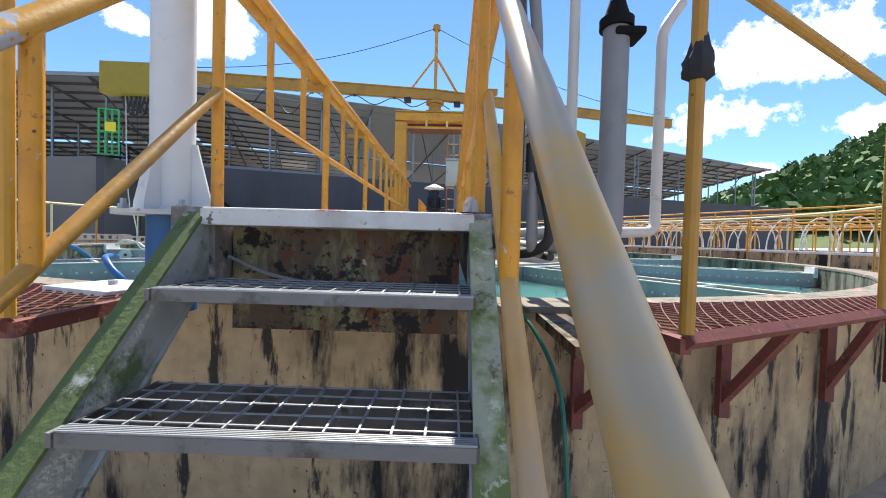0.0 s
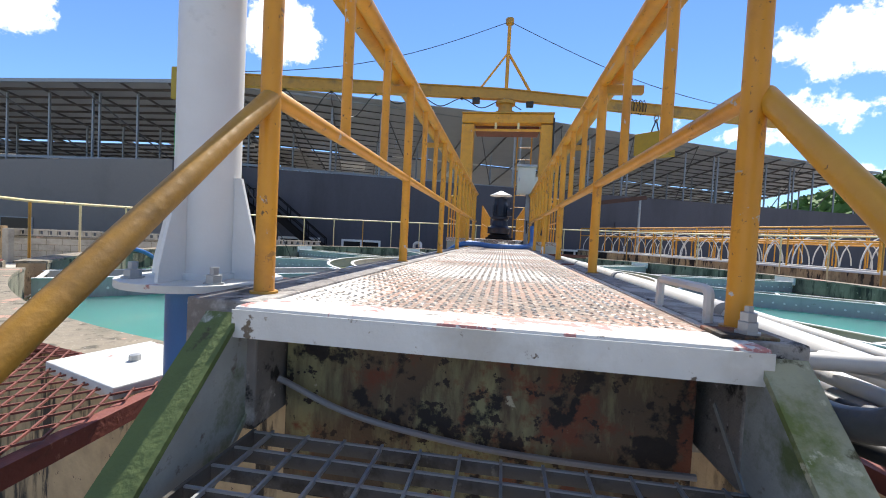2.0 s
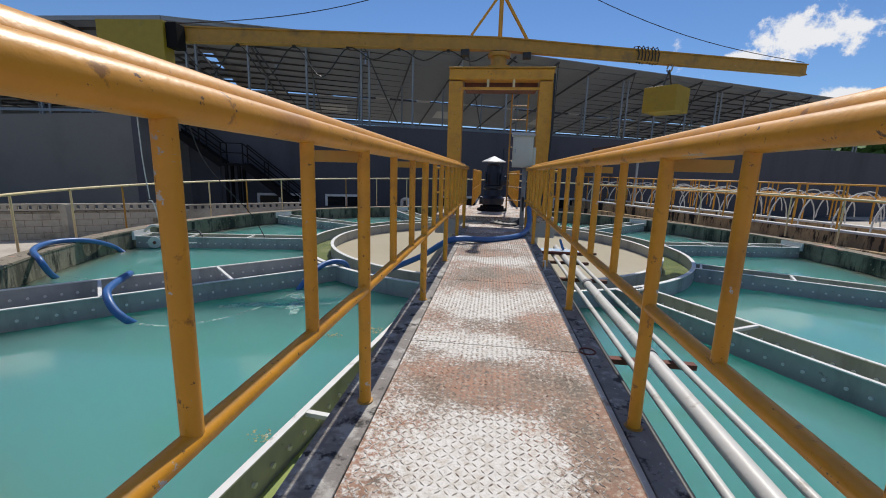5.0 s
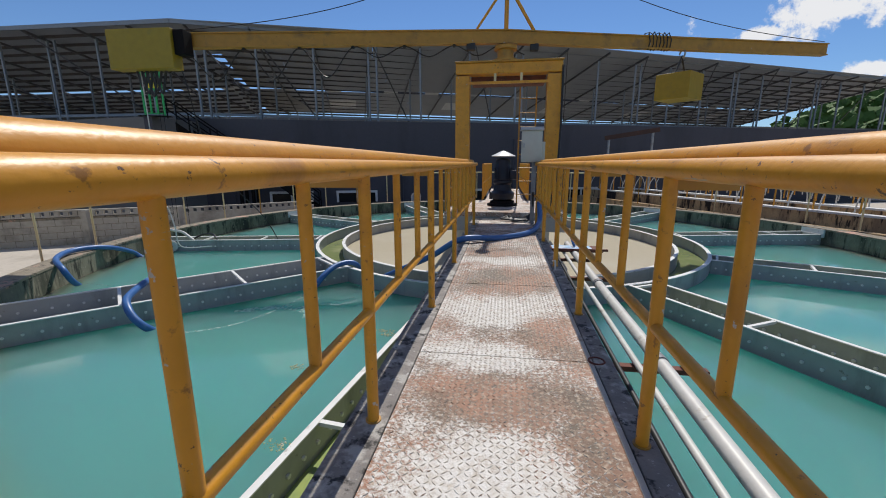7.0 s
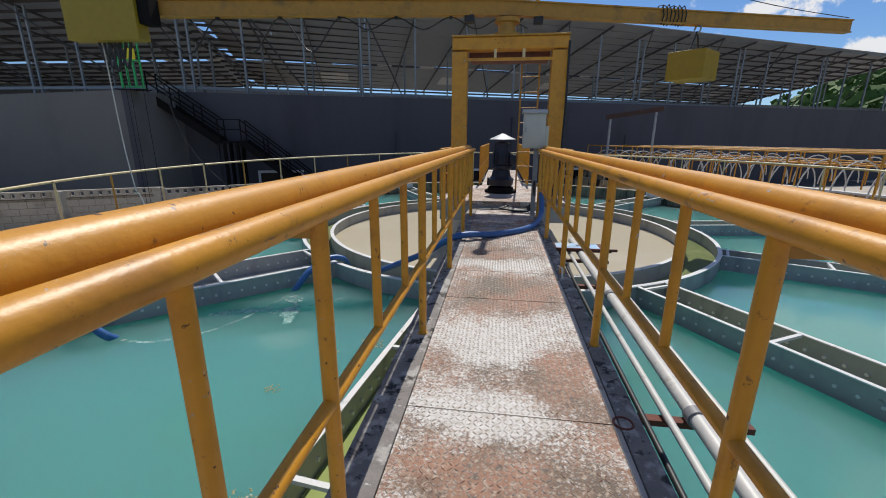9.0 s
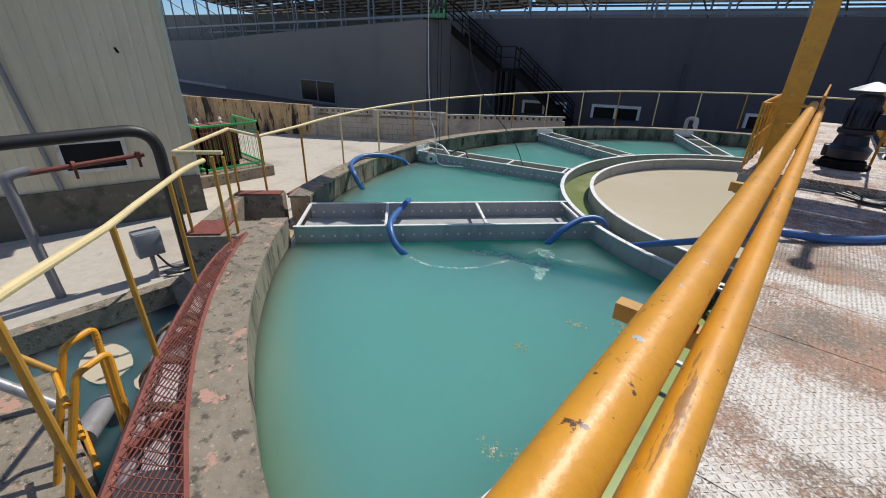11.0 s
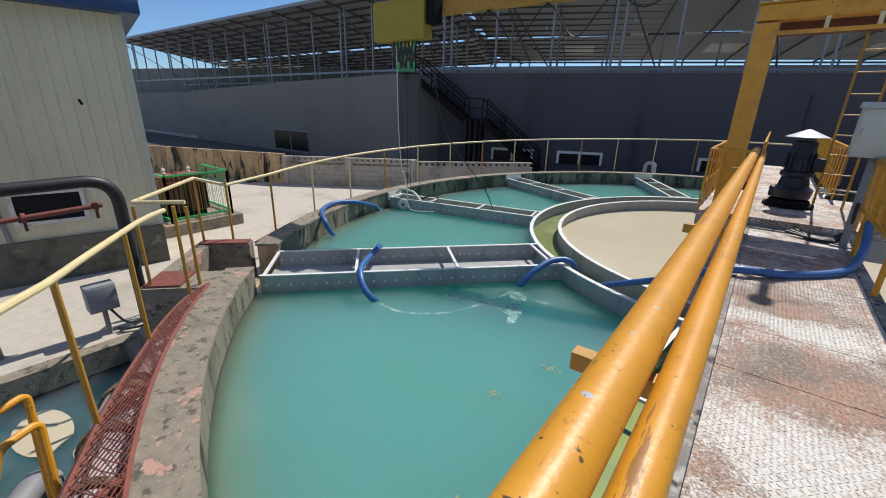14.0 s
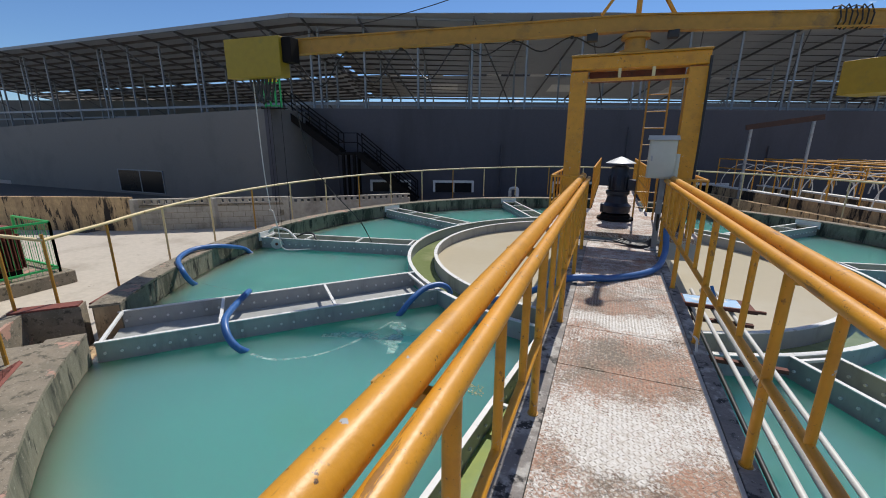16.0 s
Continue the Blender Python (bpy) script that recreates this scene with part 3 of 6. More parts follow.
ring_wall("feed_well_ring", 3.80, -1.3, "grey coated steel inner ring holding beige slurry")
ring_wall("baffle_ring", 4.36, -1.3, "grey coated steel outer ring with white rim")
bm = B(); arc_wall(bm, 3.82, 4.34, -1.3, -0.852, 0, 360, 96)
tagged(link("annulus_water", bm, material("olive_water", (0.20, 0.24, 0.10), 0.1, 0, [((0.30, 0.32, 0.16), 1.2, 0.5, 0.2)], 0.03, 3, 0.05)), "murky olive water between the two rings", "water", kind="structure")


LAUNDER_WATER = material("yellow_green_shallow_water", (0.30, 0.36, 0.13), 0.12, 0, [((0.22, 0.30, 0.14), 2, 0.5, 0.2)], 0.03, 3, 0.05)


def launder(deg, w, seed):
    """A radial trough: two thin plates with top flanges, tie bars and rows of bolts, from the ring to the tank's wall."""
    t = empty("launder", "grey steel radial overflow trough with white top edges", "launder", "radial launders", loc=(0, 0, WATERZ))
    up = Matrix.Translation((0, 0, -WATERZ))
    a = radians(deg)
    d, s = Vector((math.cos(a), math.sin(a), 0)), Vector((-math.sin(a), math.cos(a), 0))
    c = Vector((CX, CY, 0))
    r0, r1 = 4.38, (rim_at(8.86, deg) - c).length
    for k in (-1, 1):
        o = s * (k * w / 2)
        i0 = c + o + d * math.sqrt(r0 * r0 - w * w / 4)
        i1 = c + o + d * math.sqrt(r1 * r1 - w * w / 4)
        bm = B(); bar(bm, i0 + Vector((0, 0, -0.80)), i1 + Vector((0, 0, -0.80)), 0.008, 0.39); bm.transform(up)
        side = part("side_plate", bm, LAUNDER, t, smooth=False)
        bm = B(); bar(bm, i0 + Vector((0, 0, TOPZ)), i1 + Vector((0, 0, TOPZ)), 0.05, 0.012); bm.transform(up)
        part("flange", bm, LAUNDER_TOP, side, "white painted flange", False)
        n = int((r1 - r0) / 0.16)
        bm = B()
        for i in range(n):
            p = i0.lerp(i1, (i + 0.5) / n) + Vector((0, 0, TOPZ - 0.145))
            m = Matrix.Translation(p) @ Matrix.Rotation(a + math.pi, 4, "Z") @ Matrix.Rotation(math.pi / 2, 4, "X")
            bmesh.ops.create_cone(bm, cap_ends=True, segments=6, radius1=0.017, radius2=0.017, depth=0.045, matrix=m)
        bm.transform(up)
        part("bolt_row", bm, LAUNDER_TOP, side, "row of pale bolt heads", False)["kind"] = "stuff"
    for f in (0.02, 0.36, 0.70, 0.985):
        bm = B(); p = c + d * (r0 + (r1 - r0) * f) + Vector((0, 0, TOPZ - 0.012))
        bar(bm, p - s * (w / 2 - 0.02), p + s * (w / 2 - 0.02), 0.04, 0.03); bm.transform(up)
        part("tie_bar", bm, LAUNDER_TOP, t, smooth=False)
    bm = B(); p = c + d * (r0 + r1) / 2
    fz = Vector((0, 0, -0.853))
    bar(bm, c + d * (r0 + 0.02) + fz, c + d * r1 + fz, w - 0.02, 0.01); bm.transform(up)
    part("trough_floor", bm, LAUNDER if w > 0.9 else LAUNDER_WATER, t, "" if w > 0.9 else "shallow yellow-green water in the trough", False)
    if w < 0.9:
        e = c + d * r1
        bm = B(); bar(bm, e + Vector((0, 0, -0.58)) - d * 0.02, e + d * 0.3 + Vector((0, 0, -0.58)), w + 0.12, 0.20); bm.transform(up)
        part("end_block", bm, WHITE, t, "pale end block on the rim", False)
    return t


for k in range(10):
    launder(-25 - 36 * k if k != 3 else OUT_A, OUT_W if k == 3 else 0.5, k)

# outlet box outside the rim
oa = radians(OUT_A)
OM = Matrix.Translation((CX, CY, 0)) @ Matrix.Rotation(oa, 4, "Z") @ Matrix.Translation((-0.20, 0, 0))
bm = B()
box(bm, 9.36, 9.95, -0.78, -0.56, GROUND - 0.2, RIMZ + 0.02, OM)
box(bm, 9.36, 9.95, 0.56, 1.10, GROUND - 0.2, RIMZ + 0.02, OM)
box(bm, 9.95, 10.15, -0.78, 1.10, GROUND - 0.2, RIMZ + 0.02, OM)
box(bm, 9.36, 9.95, -0.56, 0.56, GROUND - 0.2, GROUND + 0.05, OM)
tagged(link("outlet_box", bm, RIM), "weathered concrete outlet chamber beside the tank", "outlet chamber", kind="structure")

# ---------------------------------------------------------------- the walkway bridge
DECK0, DECK1, XL, XR = -0.20, 8.30, -0.51, 0.53
deck = tagged(empty("deck", "worn rusty white-painted chequer plate walkway deck", "walkway"), kind="structure")
seams = [DECK0 + 0.10, 0.72, 2.20, 3.72, 4.48, 5.90, 7.2, DECK1]
for y0, y1 in zip(seams, seams[1:]):
    bm = B(); box(bm, XL, XR, y0 + 0.004, y1 - 0.004, -0.012, 0.0)
    part("plate", bm, PLATE, deck, smooth=False)


def lugs(x0, x1, y0, y1, pitch):
    """Raised lozenges of chequer plate, turned alternately left and right."""
    v, f = [], []
    rng = random.Random(8)
    for i in range(int((y1 - y0) / pitch)):
        for j in range(int((x1 - x0) / pitch)):
            wear = rng.random()
            if wear < 0.06:
                continue
            x, y = x0 + (j + 0.5) * pitch + rng.uniform(-0.001, 0.001), y0 + (i + 0.5) * pitch
            a = radians((45 if (i + j) % 2 else -45) + rng.uniform(-5, 5))
            c, s = math.cos(a), math.sin(a)
            L, W, H = pitch * rng.uniform(0.40, 0.52), pitch * 0.14, 0.0020 + 0.0018 * wear
            k = len(v)
            for lx, ly, lz in ((-L, 0, 0.0002), (0, -W, 0.0002), (L, 0, 0.0002), (0, W, 0.0002), (-L * .5, 0, H), (L * .5, 0, H)):
                v.append((x + lx * c - ly * s, y + lx * s + ly * c, lz))
            f += [(k, k + 1, k + 4), (k + 1, k + 5, k + 4), (k + 1, k + 2, k + 5), (k + 2, k + 3, k + 5), (k + 3, k + 4, k + 5), (k + 3, k, k + 4)]
    me = bpy.data.meshes.new("lugs")
    me.from_pydata(v, [], f)
    me.materials.append(LUG)
    ob = new("plate_lugs", me)
    ob.parent = deck
    ob["kind"] = "stuff"
    return ob


lugs(XL + 0.02, XR - 0.035, DECK0 + 0.115, 6.6, 0.029)
bm = B(); box(bm, XR - 0.028, XR - 0.002, DECK0 + 0.11, 7.2, 0.0005, 0.004)
part("edge_strip", bm, material("pale_edge_strip", (0.42, 0.38, 0.33), 0.7, 0, [((0.22, 0.15, 0.10), 5, 0.54, 0.1), ((0.58, 0.56, 0.52), 12, 0.6, 0.06)], 0.3, 60), deck, "pale worn flat edge strip", False)

for name, x0, x1 in (("kerb_west", -0.70, XL - 0.004), ("kerb_east", XR + 0.004, 0.645)):
    bm = B(); box(bm, x0, x1, DECK0 + 0.02, DECK1, -0.30, 0.006, bevel=0.006)
    tagged(link(name, bm, CURB), "grimy dark steel side beam of the walkway", "side beam", kind="structure")
bm = B(); box(bm, -0.54, 0.55, DECK0 - 0.03, DECK0 + 0.095, -0.068, 0.004, bevel=0.008)
edge = tagged(link("deck_edge", bm, EDGE_RED), "chipped white painted steel edge at the stair head", "deck edge", kind="structure")
bm = B(); box(bm, -0.541, 0.551, DECK0 - 0.034, DECK0 - 0.0305, -0.066, -0.004)
part("face_plate", bm, material("grimy_white_face_paint", (0.62, 0.63, 0.61), 0.5, 0, [((0.48, 0.47, 0.43), 2.5, 0.52, 0.15), ((0.14, 0.11, 0.08), 12, 0.64, 0.025), ((0.30, 0.27, 0.20), 30, 0.64, 0.04)], 0.2, 50, 0.08), edge, "white painted front face", False)
bm = B(); box(bm, -0.50, 0.50, -0.06, 0.10, -0.52, -0.072)
endg = tagged(link("bridge_end_girder", bm, RUST_END), "corroded steel end girder under the deck edge", "girder", kind="structure")
bm = B(); tube(bm, spline([(-0.50, -0.10, -0.20), (-0.3, -0.085, -0.28), (0, -0.08, -0.325), (0.3, -0.08, -0.335), (0.5, -0.085, -0.33)]), 0.008, 8)
tagged(link("cable", bm, PVC, smooth=True), "thin grey cable sagging across the end girder", "cable")

# bridge railings
RZ, MZ = 1.135, 0.53
POSTS = [-0.05 + 1.525 * k for k in range(6)]


def rail_side(sx):
    x = 0.58 * sx
    t = empty("bridge_railing", "yellow painted pipe railing along the walkway deck", "railing", "walkway railings", loc=(x, 0, 0))
    up = Matrix.Translation((-x, 0, 0))

    def p(name, bm, mat=YELLOW, label=""):
        bm.transform(up)
        return part(name, bm, mat, t, label)

    for i, y in enumerate(POSTS):
        bm = B(); tube(bm, [(x, y, 0.0), (x, y, RZ - 0.01)], 0.026, 14)
        post = p("post", bm)
        bm = B(); tube(bm, [(x, y, 0.004), (x, y, 0.012)], 0.036, 14)
        bm.transform(up)
        part("base_flange", bm, YELLOW_OLD, post)
        if sx > 0 and i == 0:
            m = Matrix.Translation((x - 0.035, y - 0.075, 0.004))
            bm = B(); box(bm, -0.055, 0.055, -0.04, 0.05, 0.0, 0.009, m, 0.003); bm.transform(up)
            foot = part("foot_plate", bm, RUST_END, post, "corroded foot plate")
            m = Matrix.Translation((x - 0.025, y - 0.085, 0.013)) @ Matrix.Scale(0.75, 4)
            bm = B(); lathe(bm, [(0.034, 0.0), (0.034, 0.006), (0.026, 0.006), (0.026, 0.032), (0.020, 0.034), (0.022, 0.035), (0.022, 0.058), (0.012, 0.060), (0.012, 0.075)], 6, m); bm.transform(up)
            part("bolt", bm, STEEL, post, "weathered steel bolt and nuts", False)
        if i < 5:
            for k in (1, 2):
                yy = y + 0.508 * k
                bm = B(); tube(bm, [(x, yy, MZ), (x, yy, RZ - 0.01)], 0.020, 12)
                p("baluster", bm)
    bm = B(); tube(bm, [(x, POSTS[0], MZ), (x, 8.0, MZ)], 0.024, 12)
    p("middle_rail", bm)
    bm = B(); tube(bm, [(x, POSTS[0] - 0.02, RZ), (x, 8.0, RZ)], 0.036, 18)
    p("top_rail", bm)
    xo = x + sx * (0.092 if sx < 0 else 0.088)
    bm = B(); tube(bm, [(xo, POSTS[0] - 0.02, RZ + 0.034), (xo, 8.05, RZ + 0.034)], 0.050 if sx < 0 else 0.045, 20)
    p("outer_pipe", bm, YELLOW, "thicker yellow pipe strapped outside the rail")
    for y in (POSTS[1], POSTS[2], POSTS[4]):
        bm = B(); box(bm, min(x, x + sx * 0.22), max(x, x + sx * 0.22), y - 0.02, y + 0.02, RZ - 0.075, RZ - 0.03)
        p("bracket", bm, YELLOW_OLD)
    return t


rail_side(-1)
rail_side(1)

# ---------------------------------------------------------------- the stair
STEP = 0.312


def fading_rail():
    """Yellow paint at the stair head, rubbed to pale primer further down."""
    m = material("rubbed_yellow_rail_paint", (0.60, 0.29, 0.022), 0.42, 0, [((0.40, 0.17, 0.02), 3, 0.54, 0.2), ((0.10, 0.05, 0.02), 30, 0.68, 0.02)], 0.12, 60, 0.12)
    n, l = m.node_tree.nodes, m.node_tree.links
    p = n["Principled BSDF"]
    paint = p.inputs["Base Color"].links[0].from_socket
    geo, sep, t = n.new("ShaderNodeNewGeometry"), n.new("ShaderNodeSeparateXYZ"), n.new("ShaderNodeTexNoise")
    t.inputs["Scale"].default_value, t.inputs["Detail"].default_value = 7, 8
    l.new(geo.outputs["Position"], sep.inputs[0]); l.new(geo.outputs["Position"], t.inputs["Vector"])
    add = n.new("ShaderNodeMath"); add.operation = "ADD"
    l.new(sep.outputs["Y"], add.inputs[0]); l.new(t.outputs["Fac"], add.inputs[1])
    mr = n.new("ShaderNodeMapRange")
    mr.inputs["From Min"].default_value, mr.inputs["From Max"].default_value, mr.inputs["To Min"].default_value, mr.inputs["To Max"].default_value = -0.75, -0.15, 0.85, 0.0
    l.new(add.outputs[0], mr.inputs["Value"])
    mx = n.new("ShaderNodeMix"); mx.data_type = "RGBA"; mx.inputs[7].default_value = (0.42, 0.31, 0.19, 1)
    l.new(mr.outputs[0], mx.inputs[0]); l.new(paint, mx.inputs[6]); l.new(mx.outputs[2], p.inputs["Base Color"])
    return m


RAIL_FADE = fading_rail()


def stair_rail(sx):
    x = 0.605 if sx > 0 else -0.578
    mat = YELLOW_CHIP if sx < 0 else RAIL_WORN
    t = empty("stair_railing", "worn yellow pipe stair handrail with peeling paint" if sx < 0 else "worn pale pipe stair handrail with peeling yellow paint", "railing", "stair railings", loc=(x, -1.0, -0.8))
    up = Matrix.Translation((-x, 1.0, 0.8))
    k = 0.90
    for name, z0, r, m in (("lower_rail", MZ, 0.024, YELLOW_OLD if sx < 0 else RAIL_FADE), ("handrail", RZ, 0.032, mat)):
        bm = B(); tube(bm, [(x, -0.045, z0), (x, -1.9, z0 - 1.855 * k)], r, 16); bm.transform(up)
        part(name, bm, m, t)
    for y in (-0.85, -1.72):
        bm = B(); tube(bm, [(x, y, MZ + (y + 0.045) * k + 0.0), (x, y, RZ + (y + 0.045) * k)], 0.025, 12); bm.transform(up)
        part("baluster", bm, YELLOW, t)
    return t


stair_rail(-1)
stair_rail(1)


def stringer(sx):
    x0, x1 = (-0.545, -0.50) if sx < 0 else (0.545, 0.50)
    t = empty("stair_stringer", "steel channel stair stringer with mossy green flaking paint", "stringer", "stair stringers", loc=(x0, -2.0, YARD_Z))
    up = Matrix.Translation((-x0, 2.0, -YARD_Z))
    k = 0.97
    a, b = Vector((0, -0.21, -0.02)), Vector((0, -2.16, -0.02 - 1.95 * k))
    n = Vector((0, k, -1)).normalized()
    bm = B()
    q = [a, b, b + n * 0.2 , a + n * 0.2]
    v = [bm.verts.new((xx, p.y, max(p.z, YARD_Z))) for xx in (x0, x0 - sx * 0.008) for p in q]
    for f in ((0, 1, 2, 3), (7, 6, 5, 4), (0, 4, 5, 1), (1, 5, 6, 2), (2, 6, 7, 3), (3, 7, 4, 0)):
        bm.faces.new([v[i] for i in f])
    bm.transform(up)
    part("web", bm, STRINGER, t, smooth=False)
    for off, m, nm in ((0.0, GREEN_OLD if sx < 0 else LICHEN, "top_flange"), (0.2, STRINGER, "bottom_flange")):
        bm = B(); c0, c1 = a + n * off, b + n * off
        bar(bm, (x0 + sx * 0.03, c0.y, c0.z), (x0 + sx * 0.03, c1.y, c1.z), 0.085, 0.012, up=(0, 0, 1)); bm.transform(up)
        part(nm, bm, m, t, "moss green painted flange" if off == 0 else "", False)
    bm = B(); box(bm, min(x0, x0 + sx * 0.045), max(x0, x0 + sx * 0.045), -0.15, 0.06, -0.13, -0.072, bevel=0.01); bm.transform(up)
    part("top_cleat", bm, STRINGER, t)
    return t


stringer(-1)
stringer(1)


def tread(i):
    z, yf = -0.282 - STEP * (i - 1), -0.562 - 0.32 * (i - 1)
    t = empty("stair_tread", "galvanised open grating stair tread with ribbed nosing", "stair tread", "stair treads", loc=(0, yf, z))
    up = Matrix.Translation((0, -yf, -z))
    d = 0.36
    for k in range(5):
        y = yf + 0.075 + (d - 0.085) * k / 4
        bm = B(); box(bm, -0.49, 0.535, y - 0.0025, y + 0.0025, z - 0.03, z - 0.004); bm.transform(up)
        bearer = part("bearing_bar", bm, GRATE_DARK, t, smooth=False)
        # Sun glint on the bar top is put in as a pale steel strip.
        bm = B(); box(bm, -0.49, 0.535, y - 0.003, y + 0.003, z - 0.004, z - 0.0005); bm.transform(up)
        part("glint_edge", bm, STEEL, bearer, "top edge coloured bright for sun glint", False)
    for k in range(12):
        x = -0.45 + 0.086 * k
        bm = B(); box(bm, x - 0.003, x + 0.003, yf + 0.05, yf + d, z - 0.008, z + 0.001); bm.transform(up)
        part("cross_bar", bm, STEEL, t, smooth=False)
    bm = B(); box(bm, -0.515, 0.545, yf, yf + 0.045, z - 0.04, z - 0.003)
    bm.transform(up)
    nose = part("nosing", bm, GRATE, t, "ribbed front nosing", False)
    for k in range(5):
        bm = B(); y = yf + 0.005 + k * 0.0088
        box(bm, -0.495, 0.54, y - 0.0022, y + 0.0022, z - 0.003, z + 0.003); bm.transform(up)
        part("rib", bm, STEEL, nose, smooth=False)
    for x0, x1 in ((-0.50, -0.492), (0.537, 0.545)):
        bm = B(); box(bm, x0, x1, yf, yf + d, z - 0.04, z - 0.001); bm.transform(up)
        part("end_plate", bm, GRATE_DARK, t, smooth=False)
    return t


for i in range(1, 6):
    tread(i)

# ---------------------------------------------------------------- the white column
t = empty("white_column", "white painted steel column on a bolted round base plate", "column", loc=(-0.96, 0.21, -0.5))
up = Matrix.Translation((0, 0, 0.5))
bm = B(); lathe(bm, [(0.112, 0.0), (0.112, 0.02), (0.100, 0.021), (0.100, 5.2)], 28); bm.transform(up)
part("shaft", bm, WHITE, t)
bm = B(); lathe(bm, [(0.25, -0.022), (0.25, 0.0), (0.10, 0.001)], 32); bm.transform(up)
part("base_plate", bm, WHITE_EDGE, t, "chipped white round base plate")
for k in range(4):
    a = radians(90 * k)
    bm = B()
    pts = [(0.10, 0.0), (0.205, 0.0), (0.200, 0.05), (0.125, 0.34), (0.10, 0.34)]
    s = Vector((-math.sin(a), math.cos(a), 0)) * 0.006
    for o in (s, -s):
        bm.faces.new([bm.verts.new(Vector((r * math.cos(a), r * math.sin(a), z)) + o) for r, z in pts])
    bm.verts.ensure_lookup_table()
    for j in range(5):
        bm.faces.new((bm.verts[j], bm.verts[(j + 1) % 5], bm.verts[5 + (j + 1) % 5], bm.verts[5 + j]))
    bm.transform(up)
    part("gusset", bm, WHITE, t, smooth=False)
    a = radians(90 * k + 45)
    m = Matrix.Translation((0.2 * math.cos(a), 0.2 * math.sin(a), 0))
    bm = B(); lathe(bm, [(0.032, 0.0), (0.032, 0.006), (0.024, 0.006), (0.024, 0.028), (0.014, 0.029), (0.014, 0.052)], 6, m); bm.transform(up)
    part("bolt", bm, STEEL, t, "weathered steel bolt and nut", False)
bm = B(); lathe(bm, [(0.115, -0.5 + 0.0), (0.115, -0.022)], 24); bm.transform(up)
part("blue_stub", bm, BLUE, t, "blue painted pipe stub under the plate")
bm = B(); box(bm, 0.10, 0.36, -0.16, 0.30, -0.035, -0.023); bm.transform(up)
part("support_plate", bm, RUST, t, "rusty support plate", False)

# ---------------------------------------------------------------- the gantry over the middle
PY = 9.14
gantry = empty("gantry_portal", "yellow painted steel portal frame over the tank centre", "gantry", loc=(0, PY, 0))
up = Matrix.Translation((0, -PY, 0))


def gp(name, bm, mat=YELLOW, label="", parent=None, smooth=False):
    bm.transform(up)
    return part(name, bm, mat, parent or gantry, label, smooth)


for sx in (-1, 1):
    bm = B()
    xa, xb = (-1.11, -0.82) if sx < 0 else (0.80, 1.09)
    box(bm, xa, xb, PY - 0.006, PY + 0.006, 0.0, 2.95)
    for xx in (xa, xb - 0.014):
        box(bm, xx, xx + 0.014, PY - 0.13, PY + 0.21, 0.0, 2.95)
    gp("leg", bm)
    bm = B(); box(bm, xa - 0.002, xb + 0.002, PY - 0.135, PY - 0.125, 0.0, 2.95)
    gp("cover_plate", bm)
bm = B(); box(bm, -1.11, 1.09, PY - 0.16, PY + 0.16, 2.98, 3.20, bevel=0.02); gp("lintel", bm)
bm = B(); box(bm, -1.12, 1.10, PY - 0.19, PY + 0.19, 3.20, 3.235, bevel=0.008); gp("cap_plate", bm, YELLOW_OLD)
bm = B(); box(bm, -0.80, 0.78, PY + 0.16, PY + 0.75, 2.86, 2.98); gp("soffit_box", bm, RUST, "rust red box under the lintel")
bm = B(); bar(bm, (-0.82, PY - 0.16, 2.80), (0.80, PY - 0.16, 2.80), 0.05, 0.05); gp("lower_tie", bm)
for x in (-0.28, 0.26):
    bm = B(); bar(bm, (x, PY - 0.15, 2.98), (x, PY - 0.15, 2.80), 0.05, 0.05); gp("hanger", bm, YELLOW_PALE)
bm = B(); lathe(bm, [(0.26, 3.235), (0.26, 3.28), (0.17, 3.29), (0.17, 3.46), (0.24, 3.47), (0.24, 3.54)], 20, Matrix.Translation((-0.08, PY + 0.06, 0))); gp("slewing_ring", bm, YELLOW_OLD, "weathered yellow slewing bearing", smooth=True)
# ladder behind the portal
for x in (0.28, 0.66):
    bm = B(); bar(bm, (x, PY + 1.0, 0.1), (x, PY + 1.0, 3.3), 0.035, 0.02); gp("ladder_stile", bm, YELLOW_OLD)
for k in range(9):
    bm = B(); tube(bm, [(0.28, PY + 1.0, 0.4 + 0.32 * k), (0.66, PY + 1.0, 0.4 + 0.32 * k)], 0.010, 8); gp("rung", bm, YELLOW_OLD, smooth=True)

# jib beam
JA = math.atan2(4.4, 13.54)
JM = Matrix.Translation((-0.08, PY + 0.06, 0)) @ Matrix.Rotation(JA, 4, "Z")
TILT = math.atan2(0.20, 7.5)
jib = empty("jib_beam", "long weathered yellow steel jib beam with hanging cables", "jib crane", loc=(-0.08, PY + 0.06, 3.54))
jup = Matrix.Translation((0.08, -PY - 0.06, -3.54))


def jz(r):
    """Underside of the jib at r metres along it."""
    return 3.61 + (0.035 * r if r < 0 else 0.008 * r) * (1.6 if r < 0 else 1)


def jp(name, bm, mat=YELLOW_OLD, label="", parent=None, smooth=False):
    bm.transform(jup)
    return part(name, bm, mat, parent or jib, label, smooth)


def on(r, s, z):
    return JM @ Vector((r, s, z))


